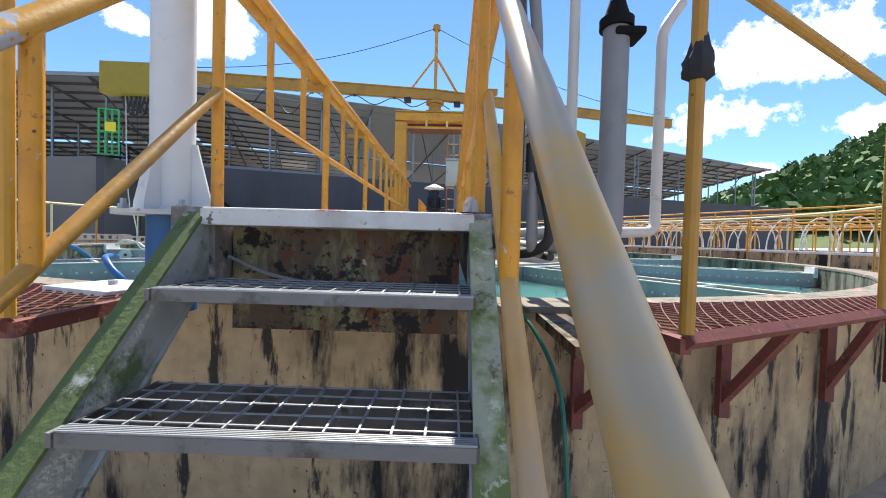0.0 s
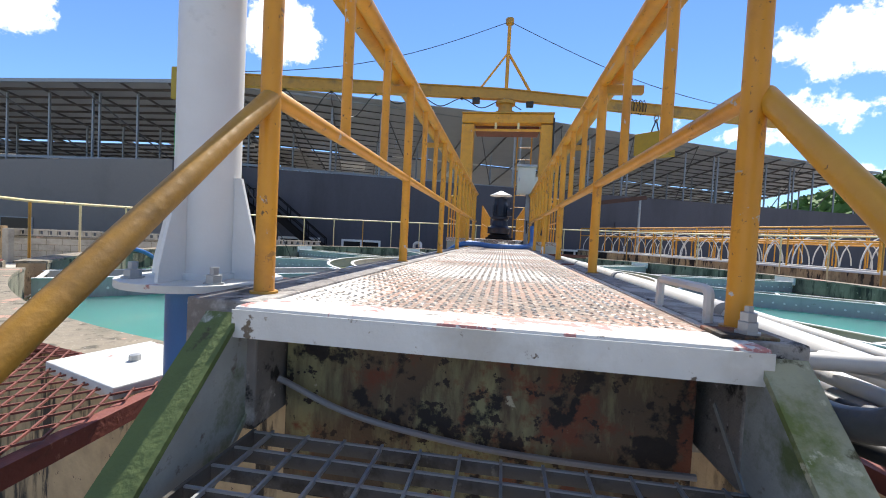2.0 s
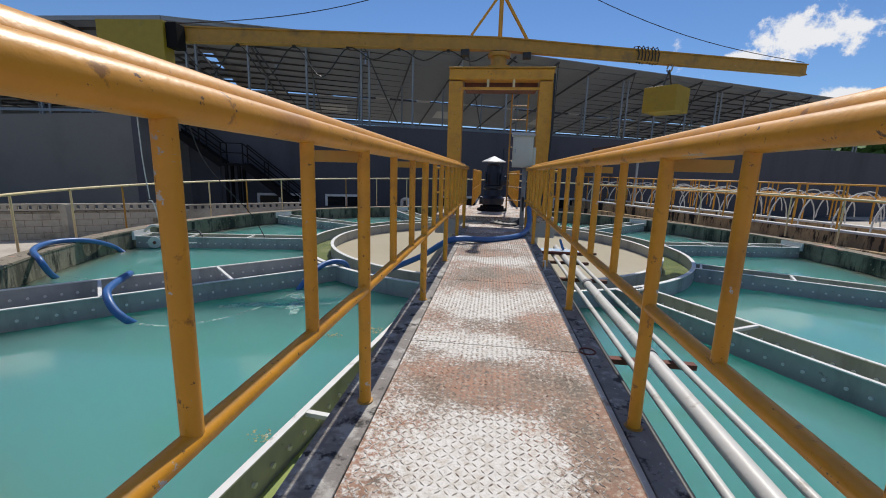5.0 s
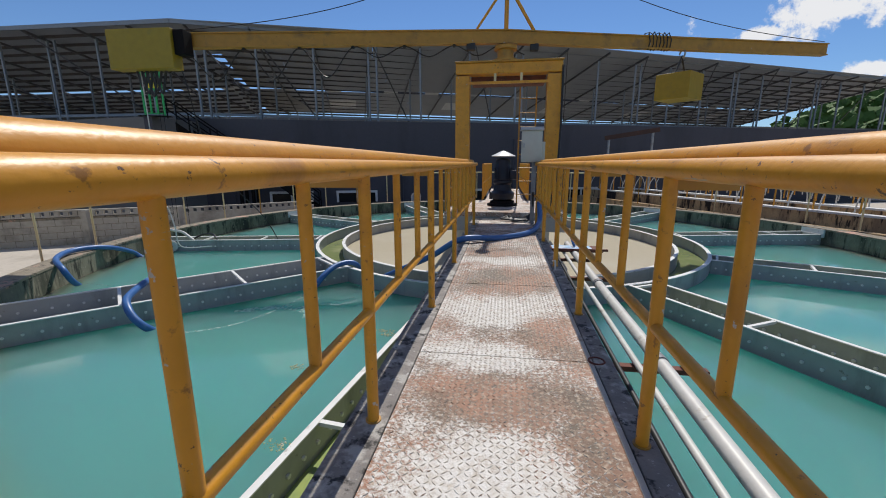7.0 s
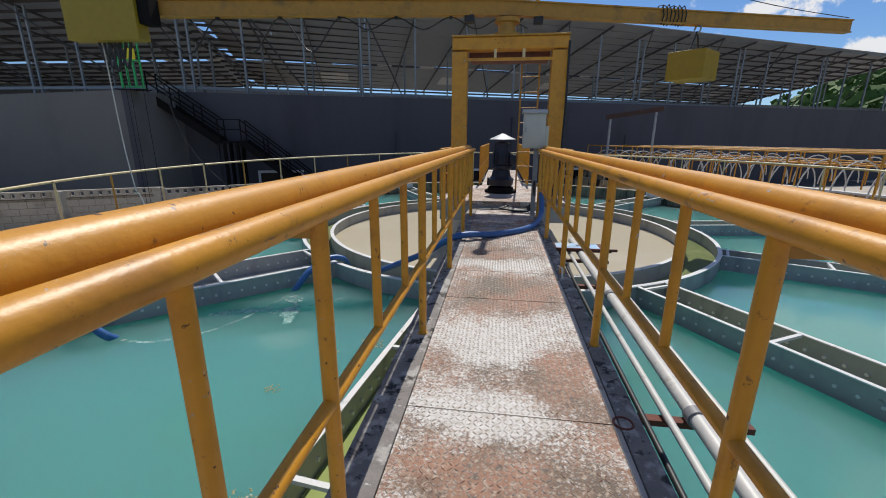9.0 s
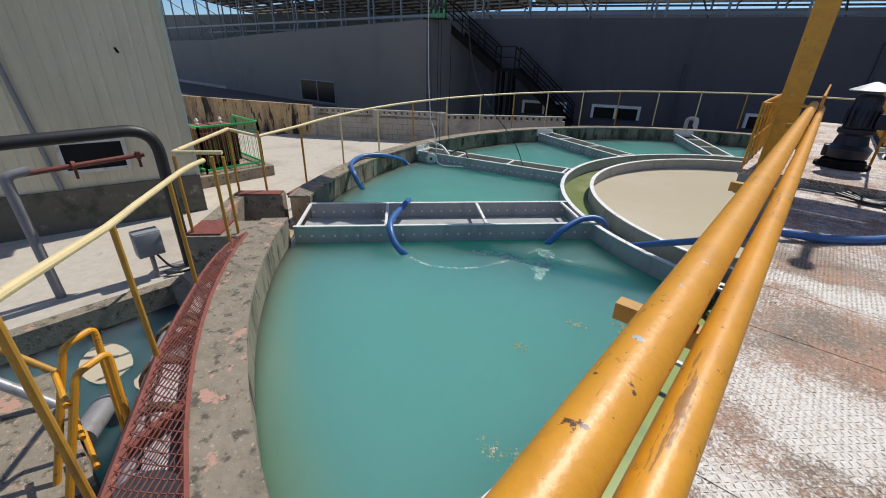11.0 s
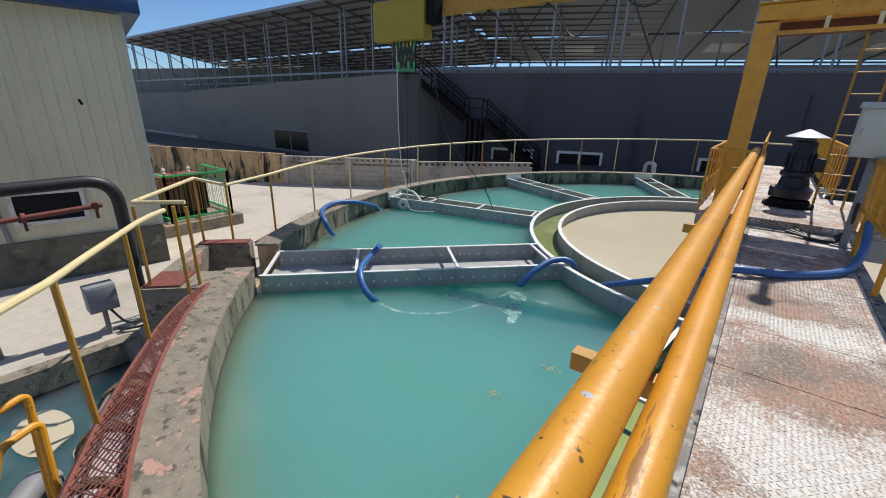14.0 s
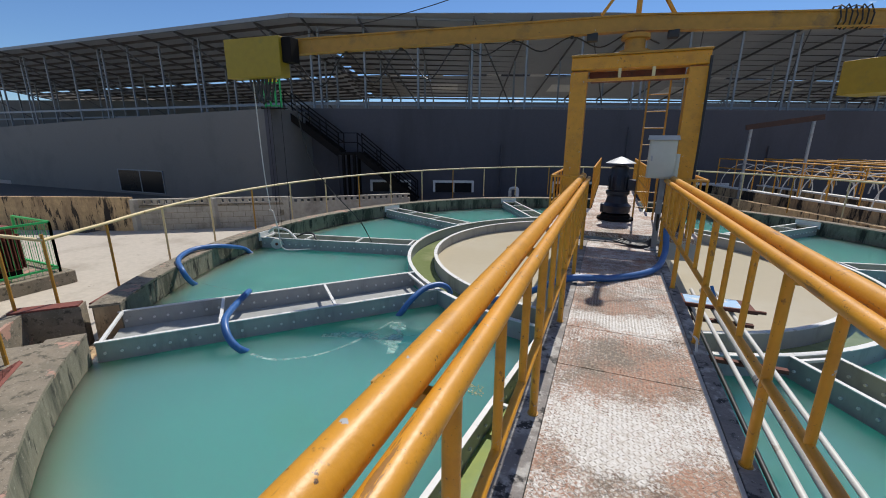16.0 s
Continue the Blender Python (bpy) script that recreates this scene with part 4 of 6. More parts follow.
for name, r0, r1 in (("beam_arm", 0.0, 7.95), ("beam_arm", -6.45, 0.0)):
    bm = B()
    for dz, w, h in ((0.0, 0.17, 0.025), (0.24, 0.17, 0.025), (0.12, 0.10, 0.24)):
        a, b = on(r0, 0, jz(r0) + dz), on(r1, 0, jz(r1) + dz)
        bar(bm, a, b, w, h)
    jp(name, bm)
bm = B(); tube(bm, [on(0.0, 0, 3.85), on(0.0, 0, 5.5)], 0.045, 12); jp("mast", bm, YELLOW, smooth=True)
bm = B(); tube(bm, [on(0, 0, 5.44), on(0, 0, 5.56)], 0.10, 12); jp("mast_cap", bm, YELLOW_OLD, smooth=True)
for r in (-0.62, 0.62):
    bm = B(); bar(bm, on(r, 0, 3.86), on(0, 0, 4.75), 0.05, 0.05); jp("brace", bm, YELLOW)
for r, m in ((-6.3, 0), (7.9, 0)):
    z1 = jz(r) + 0.30
    a, b = on(0, 0, 5.5), on(r, 0, z1)
    pts = [a.lerp(b, i / 16) - Vector((0, 0, 0.35 * math.sin(math.pi * i / 16))) for i in range(17)]
    bm = B(); tube(bm, pts, 0.008, 6); jp("stay_wire", bm, BLACK, "thin dark stay wire", smooth=True)
# festoon cable with loops under the beam's left arm
pts = []
for i in range(7):
    r = -6.2 + 1.02 * i
    pts += [on(r, 0, jz(r) - 0.03), on(r + 0.5, 0.02, jz(r) - (0.55 if i < 3 else 0.2))]
bm = B(); tube(bm, spline(pts, 6), 0.012, 6); jp("festoon_cable", bm, BLACK, "black cable looped under the beam", smooth=True)
for i in range(7):
    r = -6.2 + 1.02 * i
    bm = B(); bar(bm, on(r, 0, jz(r) + 0.01), on(r, 0, jz(r) - 0.06), 0.05, 0.06); jp("cable_trolley", bm, BLACK)
pts = [on(3.2 + 0.6 * i / 40, 0.11 * math.cos(i * 1.1), jz(3.5) + 0.15 + 0.19 * math.sin(i * 1.1)) for i in range(41)]
bm = B(); tube(bm, pts, 0.013, 6); jp("rope_coil", bm, BLACK, "dark rope wound round the beam", smooth=True)
for r in (-0.75, 0.62):
    bm = B(); box(bm, -0.09, 0.09, -0.07, 0.07, -0.14, 0.0, Matrix.Translation(on(r, -0.02, jz(r))), 0.02)
    jp("roller", bm, BLACK, "dark roller under the beam", smooth=True)

# hoist on the left end
hoist = empty("hoist", "faded yellow hoist cover hanging at the beam end", "hoist", loc=tuple(on(-6.85, 0, 2.85)))
hinv = Matrix.Translation(on(-6.85, 0, 2.85)).inverted()


def hp(name, bm, mat, label="", smooth=False):
    bm.transform(hinv)
    return part(name, bm, mat, hoist, label, smooth)


HM = Matrix.Translation(on(-6.85, 0, 0)) @ Matrix.Rotation(0.06, 4, "Z")
bm = B(); box(bm, -0.62, 0.62, -0.20, 0.06, 2.84, 3.52, HM, 0.012); hp("cover", bm, material("faded_yellow_sheet", (0.31, 0.22, 0.012), 0.5, 0, [((0.20, 0.17, 0.03), 2.5, 0.56, 0.15)], 0.1), "faded yellow sheet cover")
bm = B(); box(bm, 0.622, 0.82, -0.14, 0.10, 3.08, 3.5, HM, 0.01); hp("motor", bm, FRAME_DARK)
for k in range(5):
    x = -0.15 + 0.09 * k
    bm = B(); tube(bm, spline([HM @ Vector((x - 0.12, 0, 2.86)), HM @ Vector((x - 0.05, 0.03, 2.5 - 0.05 * (k % 3))), HM @ Vector((x + 0.1, 0, 2.86))], 8), 0.022, 6); hp("cable_loop", bm, BLACK, "hanging black cable loop", True)
bm = B(); tube(bm, spline([HM @ Vector((-0.2, 0, 2.84)), HM @ Vector((-0.17, 0, 1.2)), HM @ Vector((-0.1, 0.0, 0.35))], 8), 0.010, 6); hp("rope", bm, PIPE_WHITE, "thin pale hanging rope", True)
bm = B(); tube(bm, spline([HM @ Vector((-0.13, 0.0, 0.32)), HM @ Vector((-0.04, 0, 0.28)), HM @ Vector((0.05, 0.0, -0.1)), HM @ Vector((0.1, 0.05, -0.5)), HM @ Vector((0.5, 0.4, -0.56))], 8), 0.012, 6); hp("rope_tail", bm, PIPE_WHITE, "pale rope tail", True)
bm = B(); tube(bm, spline([HM @ Vector((0.62, 0, 2.84)), HM @ Vector((0.75, 0.4, 1.2)), HM @ Vector((1.25, 1.2, 0.0)), HM @ Vector((1.4, 1.5, -0.58))], 8), 0.010, 6); hp("drop_cable", bm, BLACK, "black drop cable", True)
for k, x in enumerate((-0.02, 0.06, 0.30)):
    bm = B(); tube(bm, [HM @ Vector((x, 0.1, 2.84)), HM @ Vector((x, 0.1, 0.0 - 0.1 * k))], 0.004, 5); hp("chain", bm, FRAME_DARK, "thin dark lifting chain")

# counterweight on the right arm
cw = empty("counterweight", "yellow steel box hanging from the beam by shackles", "counterweight", loc=tuple(on(4.15, 0, 2.6)))
cinv = Matrix.Translation(on(4.15, 0, 2.6)).inverted()
CM = Matrix.Translation(on(4.15, 0, 0)) @ Matrix.Rotation(JA + 0.5, 4, "Z")
bm = B(); box(bm, -0.37, 0.37, -0.37, 0.37, 2.56, 3.12, CM, 0.012); bm.transform(cinv)
part("weight_box", bm, material("yellow_weight_paint", (0.37, 0.225, 0.012), 0.5, 0, [((0.24, 0.16, 0.03), 3, 0.55, 0.15)], 0.1), cw, smooth=False)
for k in (-1, 1):
    bm = B(); tube(bm, [CM @ Vector((0.25 * k, 0, 3.12)), on(4.15, 0, 3.52)], 0.018, 8); bm.transform(cinv); part("sling", bm, BLACK, cw)
bm = B(); tube(bm, [on(4.15, 0.09 * math.cos(a * 0.6), 3.56 + 0.08 * math.sin(a * 0.6)) for a in range(11)], 0.018, 8); bm.transform(cinv); part("shackle", bm, STEEL, cw, "steel shackle")

# ---------------------------------------------------------------- centre platform, drive motor, box
plat = tagged(empty("centre_platform", "worn steel platform at the tank centre", "platform"), kind="structure")
bm = B(); box(bm, -1.28, 1.26, 8.42, 11.2, 0.06, 0.15); part("platform_top", bm, PLATE, plat, smooth=False)
bm = B(); box(bm, -1.26, 1.24, 8.45, 11.15, -0.25, 0.06); part("platform_beam", bm, LAUNDER, plat, smooth=False)
bm = B(); box(bm, -0.65, 0.65, 8.30, 8.42, -0.05, 0.02); part("sill", bm, CURB, plat, smooth=False)
bm = B(); box(bm, -0.62, 0.62, 11.2, 18.9, -0.06, 0.0); part("far_walkway", bm, PLATE, plat, smooth=False)
bm = B(); lathe(bm, [(1.15, -1.6), (1.15, -0.25)], 32, Matrix.Translation((CX, CY, 0))); part("centre_shaft", bm, LAUNDER, plat)


def plat_rail(x, y0, y1, sx):
    t = empty("platform_railing", "yellow pipe guard railing on the centre platform", "railing", "platform railings", loc=(x, y0, 0.15))
    inv = Matrix.Translation((-x, -y0, -0.15))
    n = max(2, int(abs(y1 - y0) / 0.45))
    for z, r in ((1.12, 0.024), (0.60, 0.018)):
        bm = B(); tube(bm, [(x, y0, z), (x, y1, z)], r, 10); bm.transform(inv); part("rail", bm, YELLOW, t)
    for i in range(n + 1):
        y = y0 + (y1 - y0) * i / n
        bm = B(); tube(bm, [(x, y, 0.15), (x, y, 1.12)], 0.018, 8); bm.transform(inv); part("baluster", bm, YELLOW, t)
    if sx:
        bm = B(); tube(bm, [(x, y0, 1.12), (x + sx, y0, 1.12)], 0.022, 10); bm.transform(inv); part("return_rail", bm, YELLOW, t)
        for f in (0.33, 0.66, 1.0):
            bm = B(); tube(bm, [(x + sx * f, y0, 0.15), (x + sx * f, y0, 1.12)], 0.018, 8); bm.transform(inv); part("baluster", bm, YELLOW, t)


plat_rail(-1.25, 8.46, 11.1, 0.58)
plat_rail(1.23, 8.46, 11.1, -0.58)
plat_rail(-0.62, 11.3, 18.4, 0)
plat_rail(0.62, 11.3, 18.4, 0)

motor = empty("drive_motor", "dark blue vertical gear motor under a small white hood", "motor", loc=(-0.07, 9.9, 0.15))
for name, prof, mat, n in (("base", [(0.36, 0.0), (0.36, 0.05), (0.30, 0.06), (0.28, 0.12)], FRAME_DARK, 24),
                           ("gearbox", [(0.20, 0.12), (0.27, 0.16), (0.29, 0.30), (0.22, 0.36), (0.19, 0.50), (0.23, 0.54), (0.23, 0.60), (0.19, 0.62)], MOTOR, 20),
                           ("motor_body", [(0.19, 0.62), (0.19, 0.92), (0.17, 0.95), (0.17, 1.08), (0.12, 1.12)], MOTOR, 24),
                           ("hood", [(0.02, 1.29), (0.04, 1.285), (0.29, 1.17), (0.29, 1.16), (0.10, 1.19)], WHITE, 28)):
    bm = B(); lathe(bm, prof, n); part(name, bm, mat, motor, "white conical rain hood" if name == "hood" else "")
for k in range(14):
    a = 2 * math.pi * k / 14
    bm = B(); bar(bm, (0.20 * math.cos(a), 0.20 * math.sin(a), 0.64), (0.20 * math.cos(a), 0.20 * math.sin(a), 0.90), 0.012, 0.035); part("fin", bm, MOTOR, motor, smooth=False)
bm = B(); box(bm, 0.17, 0.32, -0.12, 0.05, 0.62, 0.84, bevel=0.015); part("terminal_box", bm, MOTOR, motor)
bm = B(); box(bm, -0.31, -0.2, -0.1, 0.1, 0.15, 0.33, bevel=0.02); part("oil_cup", bm, MOTOR, motor)

cab = empty("control_box", "off-white weatherproof control box on a post", "control box", loc=(0.47, 7.98, 0.0))
bm = B(); box(bm, -0.19, 0.19, 0.0, 0.20, 1.17, 1.76, bevel=0.008); part("enclosure", bm, PLASTIC_BOX, cab)
bm = B(); box(bm, -0.175, 0.175, -0.012, 0.0, 1.19, 1.745, bevel=0.004); d_ = part("door", bm, PLASTIC_BOX, cab)
bm = B(); box(bm, -0.16, -0.135, -0.024, -0.012, 1.44, 1.52); part("latch", bm, STEEL, d_, "small steel latch", False)
bm = B()
v = [bm.verts.new(p) for p in ((-0.215, -0.05, 1.76), (0.215, -0.05, 1.76), (0.215, 0.24, 1.76), (-0.215, 0.24, 1.76), (-0.215, 0.1, 1.83), (0.215, 0.1, 1.83))]
for f in ((0, 1, 2, 3), (0, 4, 5, 1), (2, 5, 4, 3), (1, 5, 2), (0, 3, 4)):
    bm.faces.new([v[i] for i in f])
part("rain_hood", bm, PLASTIC_BOX, cab, smooth=False)
bm = B(); box(bm, 0.192, 0.25, 0.03, 0.17, 1.18, 1.55, bevel=0.006); part("side_box", bm, PLASTIC_BOX, cab)
bm = B(); box(bm, 0.02, 0.10, 0.05, 0.13, 0.0, 1.17, bevel=0.004); part("post", bm, PVC, cab, "pale grey post")
bm = B(); box(bm, -0.08, 0.20, -0.05, 0.22, 0.0, 0.02); part("foot", bm, PVC, cab, smooth=False)
bm = B(); tube(bm, [(0.62, 1.0, 3.1), (0.62, 0.9, 1.9), (0.55, 0.5, 0.9), (0.40, 0.2, 0.3)], 0.022, 8); part("supply_cable", bm, BLACK, cab, "black supply cable")
for k in range(4):
    bm = B(); tube(bm, spline([(-0.55 + 0.05 * k, 0.25, 0.05 + 0.02 * k), (-0.2, 0.05 + 0.05 * k, 0.04), (0.05, 0.1, 0.1 + 0.03 * k), (0.06, 0.02, 0.6)], 8), 0.020, 8)
    tagged(link("black_cable", bm.copy(), BLACK, smooth=True), "thick black cable looped on the deck", "cable", "deck cables").location = (0.47, 7.98, 0)

# ---------------------------------------------------------------- hoses and pipes by the deck
bm = B(); tube(bm, spline([(0.62, 7.55, 0.45), (0.61, 7.3, 0.12), (0.40, 6.6, 0.045), (-0.1, 6.05, 0.04), (-0.62, 5.75, 0.06), (-1.1, 5.95, -0.25), (-1.6, 6.15, -0.52), (-2.0, 6.25, -0.72)], 10), 0.044, 14)
tagged(link("blue_hose", bm, BLUE_HOSE, smooth=True), "thick blue hose lying across the walkway deck", "hose", "blue hoses")

# ---------------------------------------------------------------- the buildings behind
NV, UV = Vector((-0.342, 0.940, 0)), Vector((0.940, 0.342, 0))


def bp(n, s, z):
    """A point n metres out to the long wall's front and s metres along it."""
    return NV * n + UV * s + Vector((0, 0, z))


WN = 22.9
bm = B()
S0, S1 = -8.7, 42.0
bar(bm, bp(WN + 0.15, S0, (3.35 + GROUND) / 2), bp(WN + 0.15, S1, (3.35 + GROUND) / 2), 0.3, 3.35 - GROUND)
hall = tagged(link("wall_north", bm, WALL_DARK), "long dark grey rendered factory wall", "wall", kind="structure")
bm = B()
bar(bm, bp(20.3, S0 - 0.15, (3.15 + GROUND) / 2), bp(WN, S0 - 0.15, (3.15 + GROUND) / 2), 0.3, 3.15 - GROUND)
tagged(link("wall_return", bm, WALL_DARK), "dark grey return wall beside the steel stair", "wall", kind="structure")
GC = bp(20.3, S0, 0)
bm = B()
prof = [(0, 3.15), (-9, 2.95), (-24, 2.45), (-60, 2.3)]
for (xa, za), (xb, zb) in zip(prof, prof[1:]):
    vs = []
    for yy in (0.0, 6.0):
        for x_, z_ in ((xa, GROUND), (xb, GROUND), (xb, zb), (xa, za)):
            vs.append(bm.verts.new((GC.x + x_, GC.y + yy + (1.4 if x_ < -20 and xb < -30 else 0), z_)))
    for f in ((0, 1, 2, 3), (7, 6, 5, 4), (0, 4, 5, 1), (1, 5, 6, 2), (2, 6, 7, 3), (3, 7, 4, 0)):
        bm.faces.new([vs[i] for i in f])
tagged(link("wall_west", bm, WALL_GREY), "grey clad factory building with a low roofline", "wall", kind="structure")

win = tagged(empty("window_1", "dark two-pane sliding window in the grey wall", "window", loc=(GC.x - 10.0, GC.y - 0.01, -1.25)), kind="structure")
for k in (0, 1):
    bm = B(); box(bm, -1.91 + 1.91 * k + 0.04, -1.91 + 1.91 * k + 1.87, -0.02, 0.0, 0.05, 1.25); part("pane", bm, GLASS_DARK, win, smooth=False)
bm = B()
for x0, x1, z0, z1 in ((-1.95, 1.95, 0, 0.05), (-1.95, 1.95, 1.25, 1.3), (-1.95, -1.89, 0.05, 1.25), (1.89, 1.95, 0.05, 1.25), (-0.03, 0.03, 0.05, 1.25)):
    box(bm, x0, x1, -0.04, 0.005, z0, z1)
part("window_frame", bm, FRAME_GREY, win, smooth=False)

# Added slab: turns the sunlit strip behind the boundary wall dark.
bm = B(); box(bm, -70, -16.5, 8.6, GC.y - 0.05, GROUND - 0.02, GROUND + 0.012)
tagged(link("road", bm, material("dark_ground_slab", (0.055, 0.053, 0.05), 0.9, 0, [((0.09, 0.085, 0.08), 1.5, 0.55, 0.15)], 0.3, 30, 0.2)), "added dark slab over the bright ground before the grey building", "road", kind="structure")

# Added slab, darker than the paving between the tank and the wall.
bm = B(); bar(bm, bp(21.5, -8.6, GROUND), bp(21.5, 34.0, GROUND), 2.7, 0.03)
tagged(link("road", bm, bpy.data.materials["dark_ground_slab"]), "added dark slab along the foot of the dark factory wall", "road", kind="structure")

# white framed low openings along the wall's foot
for k, s in enumerate((-3.6, -0.2, 6.2, 13.2)):
    c = bp(WN - 0.03, s, 0)
    w = tagged(empty("window_2", "low white framed opening at the foot of the dark wall", "window", loc=c), kind="structure")
    w.rotation_euler = (0, 0, math.atan2(UV.y, UV.x))
    bm = B()
    for x0, x1, z0, z1 in ((-1.1, 1.1, -0.42, -0.30), (-1.1, -0.98, -0.92, -0.42), (0.98, 1.1, -0.92, -0.42), (-0.05, 0.05, -0.92, -0.42)):
        box(bm, x0, x1, -0.08, 0.02, z0, z1)
    part("window_frame", bm, LAUNDER_TOP, w, smooth=False)
    for x0, x1 in ((-0.98, -0.05), (0.05, 0.98)):
        bm = B(); box(bm, x0, x1, -0.03, 0.01, -0.92, -0.42); part("pane", bm, GLASS_DARK, w, smooth=False)
for k, s in enumerate((-6.4, 2.3, 8.8, 16.0)):
    bm = B(); tube(bm, [bp(WN - 0.06, s, GROUND), bp(WN - 0.06, s, 1.6 if k % 2 else 2.5)], 0.045, 8)
    tagged(link("downpipe", bm, WALL_DARK, smooth=True), "dark downpipe on the factory wall", "pipe", "wall pipes")

# open mono-pitch roof on posts behind the wall
RN0, RN1, RZ0, RZ1, RS0, RS1 = 23.6, 40.0, 7.85, 5.5, -52.98, 46.0
roof = tagged(empty("canopy_roof", "large open sheet metal canopy roof on slim steel posts", "roof"), kind="structure")


BEND = -8.7
BEND_AT, U2, N2 = bp(RN0, BEND, 0), Vector((0.9995, 0.03, 0)), Vector((-0.03, 0.9995, 0))


def rp(n, s, z):
    """A point of the canopy: its west wing turns away at the bend."""
    if s >= BEND:
        return bp(n + 0.11 * max(0.0, s - 8.0), s, z)
    return BEND_AT + U2 * (s - BEND) + N2 * (n - RN0) + Vector((0, 0, z))


def behind_bend(n, s):
    """Whether a place of the west wing already lies under the east wing."""
    return s < BEND and rp(n, s, 0).dot(UV) > BEND + 1.0


def rz(n):
    return RZ0 + (RZ1 - RZ0) * (n - RN0) / (RN1 - RN0)


ROWS_N = [23.6, 25.6, 27.6, 29.6, 31.5, 33.35, 33.85, 35.9, 38.0, 40.0]
N_ROW = len(ROWS_N) - 1
col = 0
s = RS0
bm, bm2 = B(), B()
while s < RS1:
    for r in range(N_ROW):
        n0, n1 = ROWS_N[r], ROWS_N[r + 1]
        if behind_bend((n0 + n1) / 2, s + 0.5):
            continue
        if r == 5 and (col * 7) % 10 < 7:
            continue
        tgt = bm2 if (r == 7 and col % 9 in (2, 3)) or r == 5 else bm
        g = 0.02 if (col * 5 + r * 3) % 11 == 0 else 0.0
        q = [rp(n0 + 0.004, s + g, rz(n0) + 0.12), rp(n0 + 0.004, s + 1.078, rz(n0) + 0.12), rp(n1 - 0.004, s + 1.078, rz(n1) + 0.12), rp(n1 - 0.004, s + g, rz(n1) + 0.12)]
        lo = [tgt.verts.new(p) for p in q]
        hi = [tgt.verts.new(p + Vector((0, 0, 0.035))) for p in q]
        tgt.faces.new(lo[::-1]); tgt.faces.new(hi)
        for i in range(4):
            tgt.faces.new((lo[i], lo[(i + 1) % 4], hi[(i + 1) % 4], hi[i]))
    s += 1.08
    col += 1
part("roof_sheets", bm, PANEL, roof, "grey roof sheets in rows", False)["kind"] = "stuff"
part("clear_sheets", bm2, PANEL_CLEAR, roof, "pale translucent sheets", False)["kind"] = "stuff"
for k in range(17):
    n = RN0 + (RN1 - RN0) * k / 16
    w, h = (0.12, 0.20) if k == 0 else (0.06, 0.14)
    for s0, s1 in ((RS0, BEND - 0.01 - 0.35 * (n - RN0)), (BEND, RS1)):
        bm = B(); bar(bm, rp(n, s0, rz(n) + 0.05), rp(n, s1, rz(n) + 0.05), w, h)
        # Purlins behind the eave are darker than the eave beam.
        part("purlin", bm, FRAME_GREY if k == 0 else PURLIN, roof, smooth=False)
s = RS0 + 0.6
i = 0
while s < RS1:
    if behind_bend(RN0 + 8, s):
        s += 2.95
        i += 1
        continue
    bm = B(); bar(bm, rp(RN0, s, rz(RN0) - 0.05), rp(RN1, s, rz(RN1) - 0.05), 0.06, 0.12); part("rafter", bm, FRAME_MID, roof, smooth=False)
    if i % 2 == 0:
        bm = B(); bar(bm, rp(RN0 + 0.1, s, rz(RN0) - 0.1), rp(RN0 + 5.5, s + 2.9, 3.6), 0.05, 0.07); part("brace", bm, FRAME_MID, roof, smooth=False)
    for n in (RN0 + 1.2, RN0 + 6.2, RN1 - 0.4):
        for ds in ((0.0, 0.45) if i % 3 == 0 and n < 25 else (0.0,)):
            bm = B(); bar(bm, rp(n, s + ds, 2.6), rp(n, s + ds, rz(n) - 0.05), 0.10, 0.10); part("post", bm, FRAME_GREY, roof, smooth=False)
    s += 2.95
    i += 1
for z, n in ((3.75, RN0 + 1.2), (3.6, RN0 + 6.2)):
    for s0, s1 in ((RS0, BEND - 0.35 * (n - RN0)), (BEND, RS1)):
        bm = B(); bar(bm, rp(n, s0, z), rp(n, s1, z), 0.08, 0.14); part("girt", bm, FRAME_GREY, roof, smooth=False)
# Added backing: blocks the sky and stands in for the canopy's dim interior.
bm = B(); box(bm, -60, 80, -0.1, 0.1, GROUND, 5.75)
M_ = Matrix.Translation(bp(RN1 + 6, -8, 0)) @ Matrix.Rotation(math.atan2(UV.y, UV.x), 4, "Z")
bm.transform(M_)
tagged(link("canopy_backing", bm, WALL_GREY), "added plain grey backing wall behind the canopy posts", "wall", kind="structure")

# steel stair on the dark wall
st = empty("steel_stair", "dark steel stair with landing on the factory wall", "stair", loc=bp(WN - 0.8, -4, GROUND))
sinv = Matrix.Translation(bp(WN - 0.8, -4, GROUND)).inverted()


def sp(name, bm, label=""):
    bm.transform(sinv)
    return part(name, bm, FRAME_DARK, st, label, False)


N0, N1 = WN - 1.35, WN - 0.35
fl = [((-8.55, 3.05), (-5.95, 1.10)), ((-5.0, 1.10), (-2.1, -1.3))]
LZ = 1.10
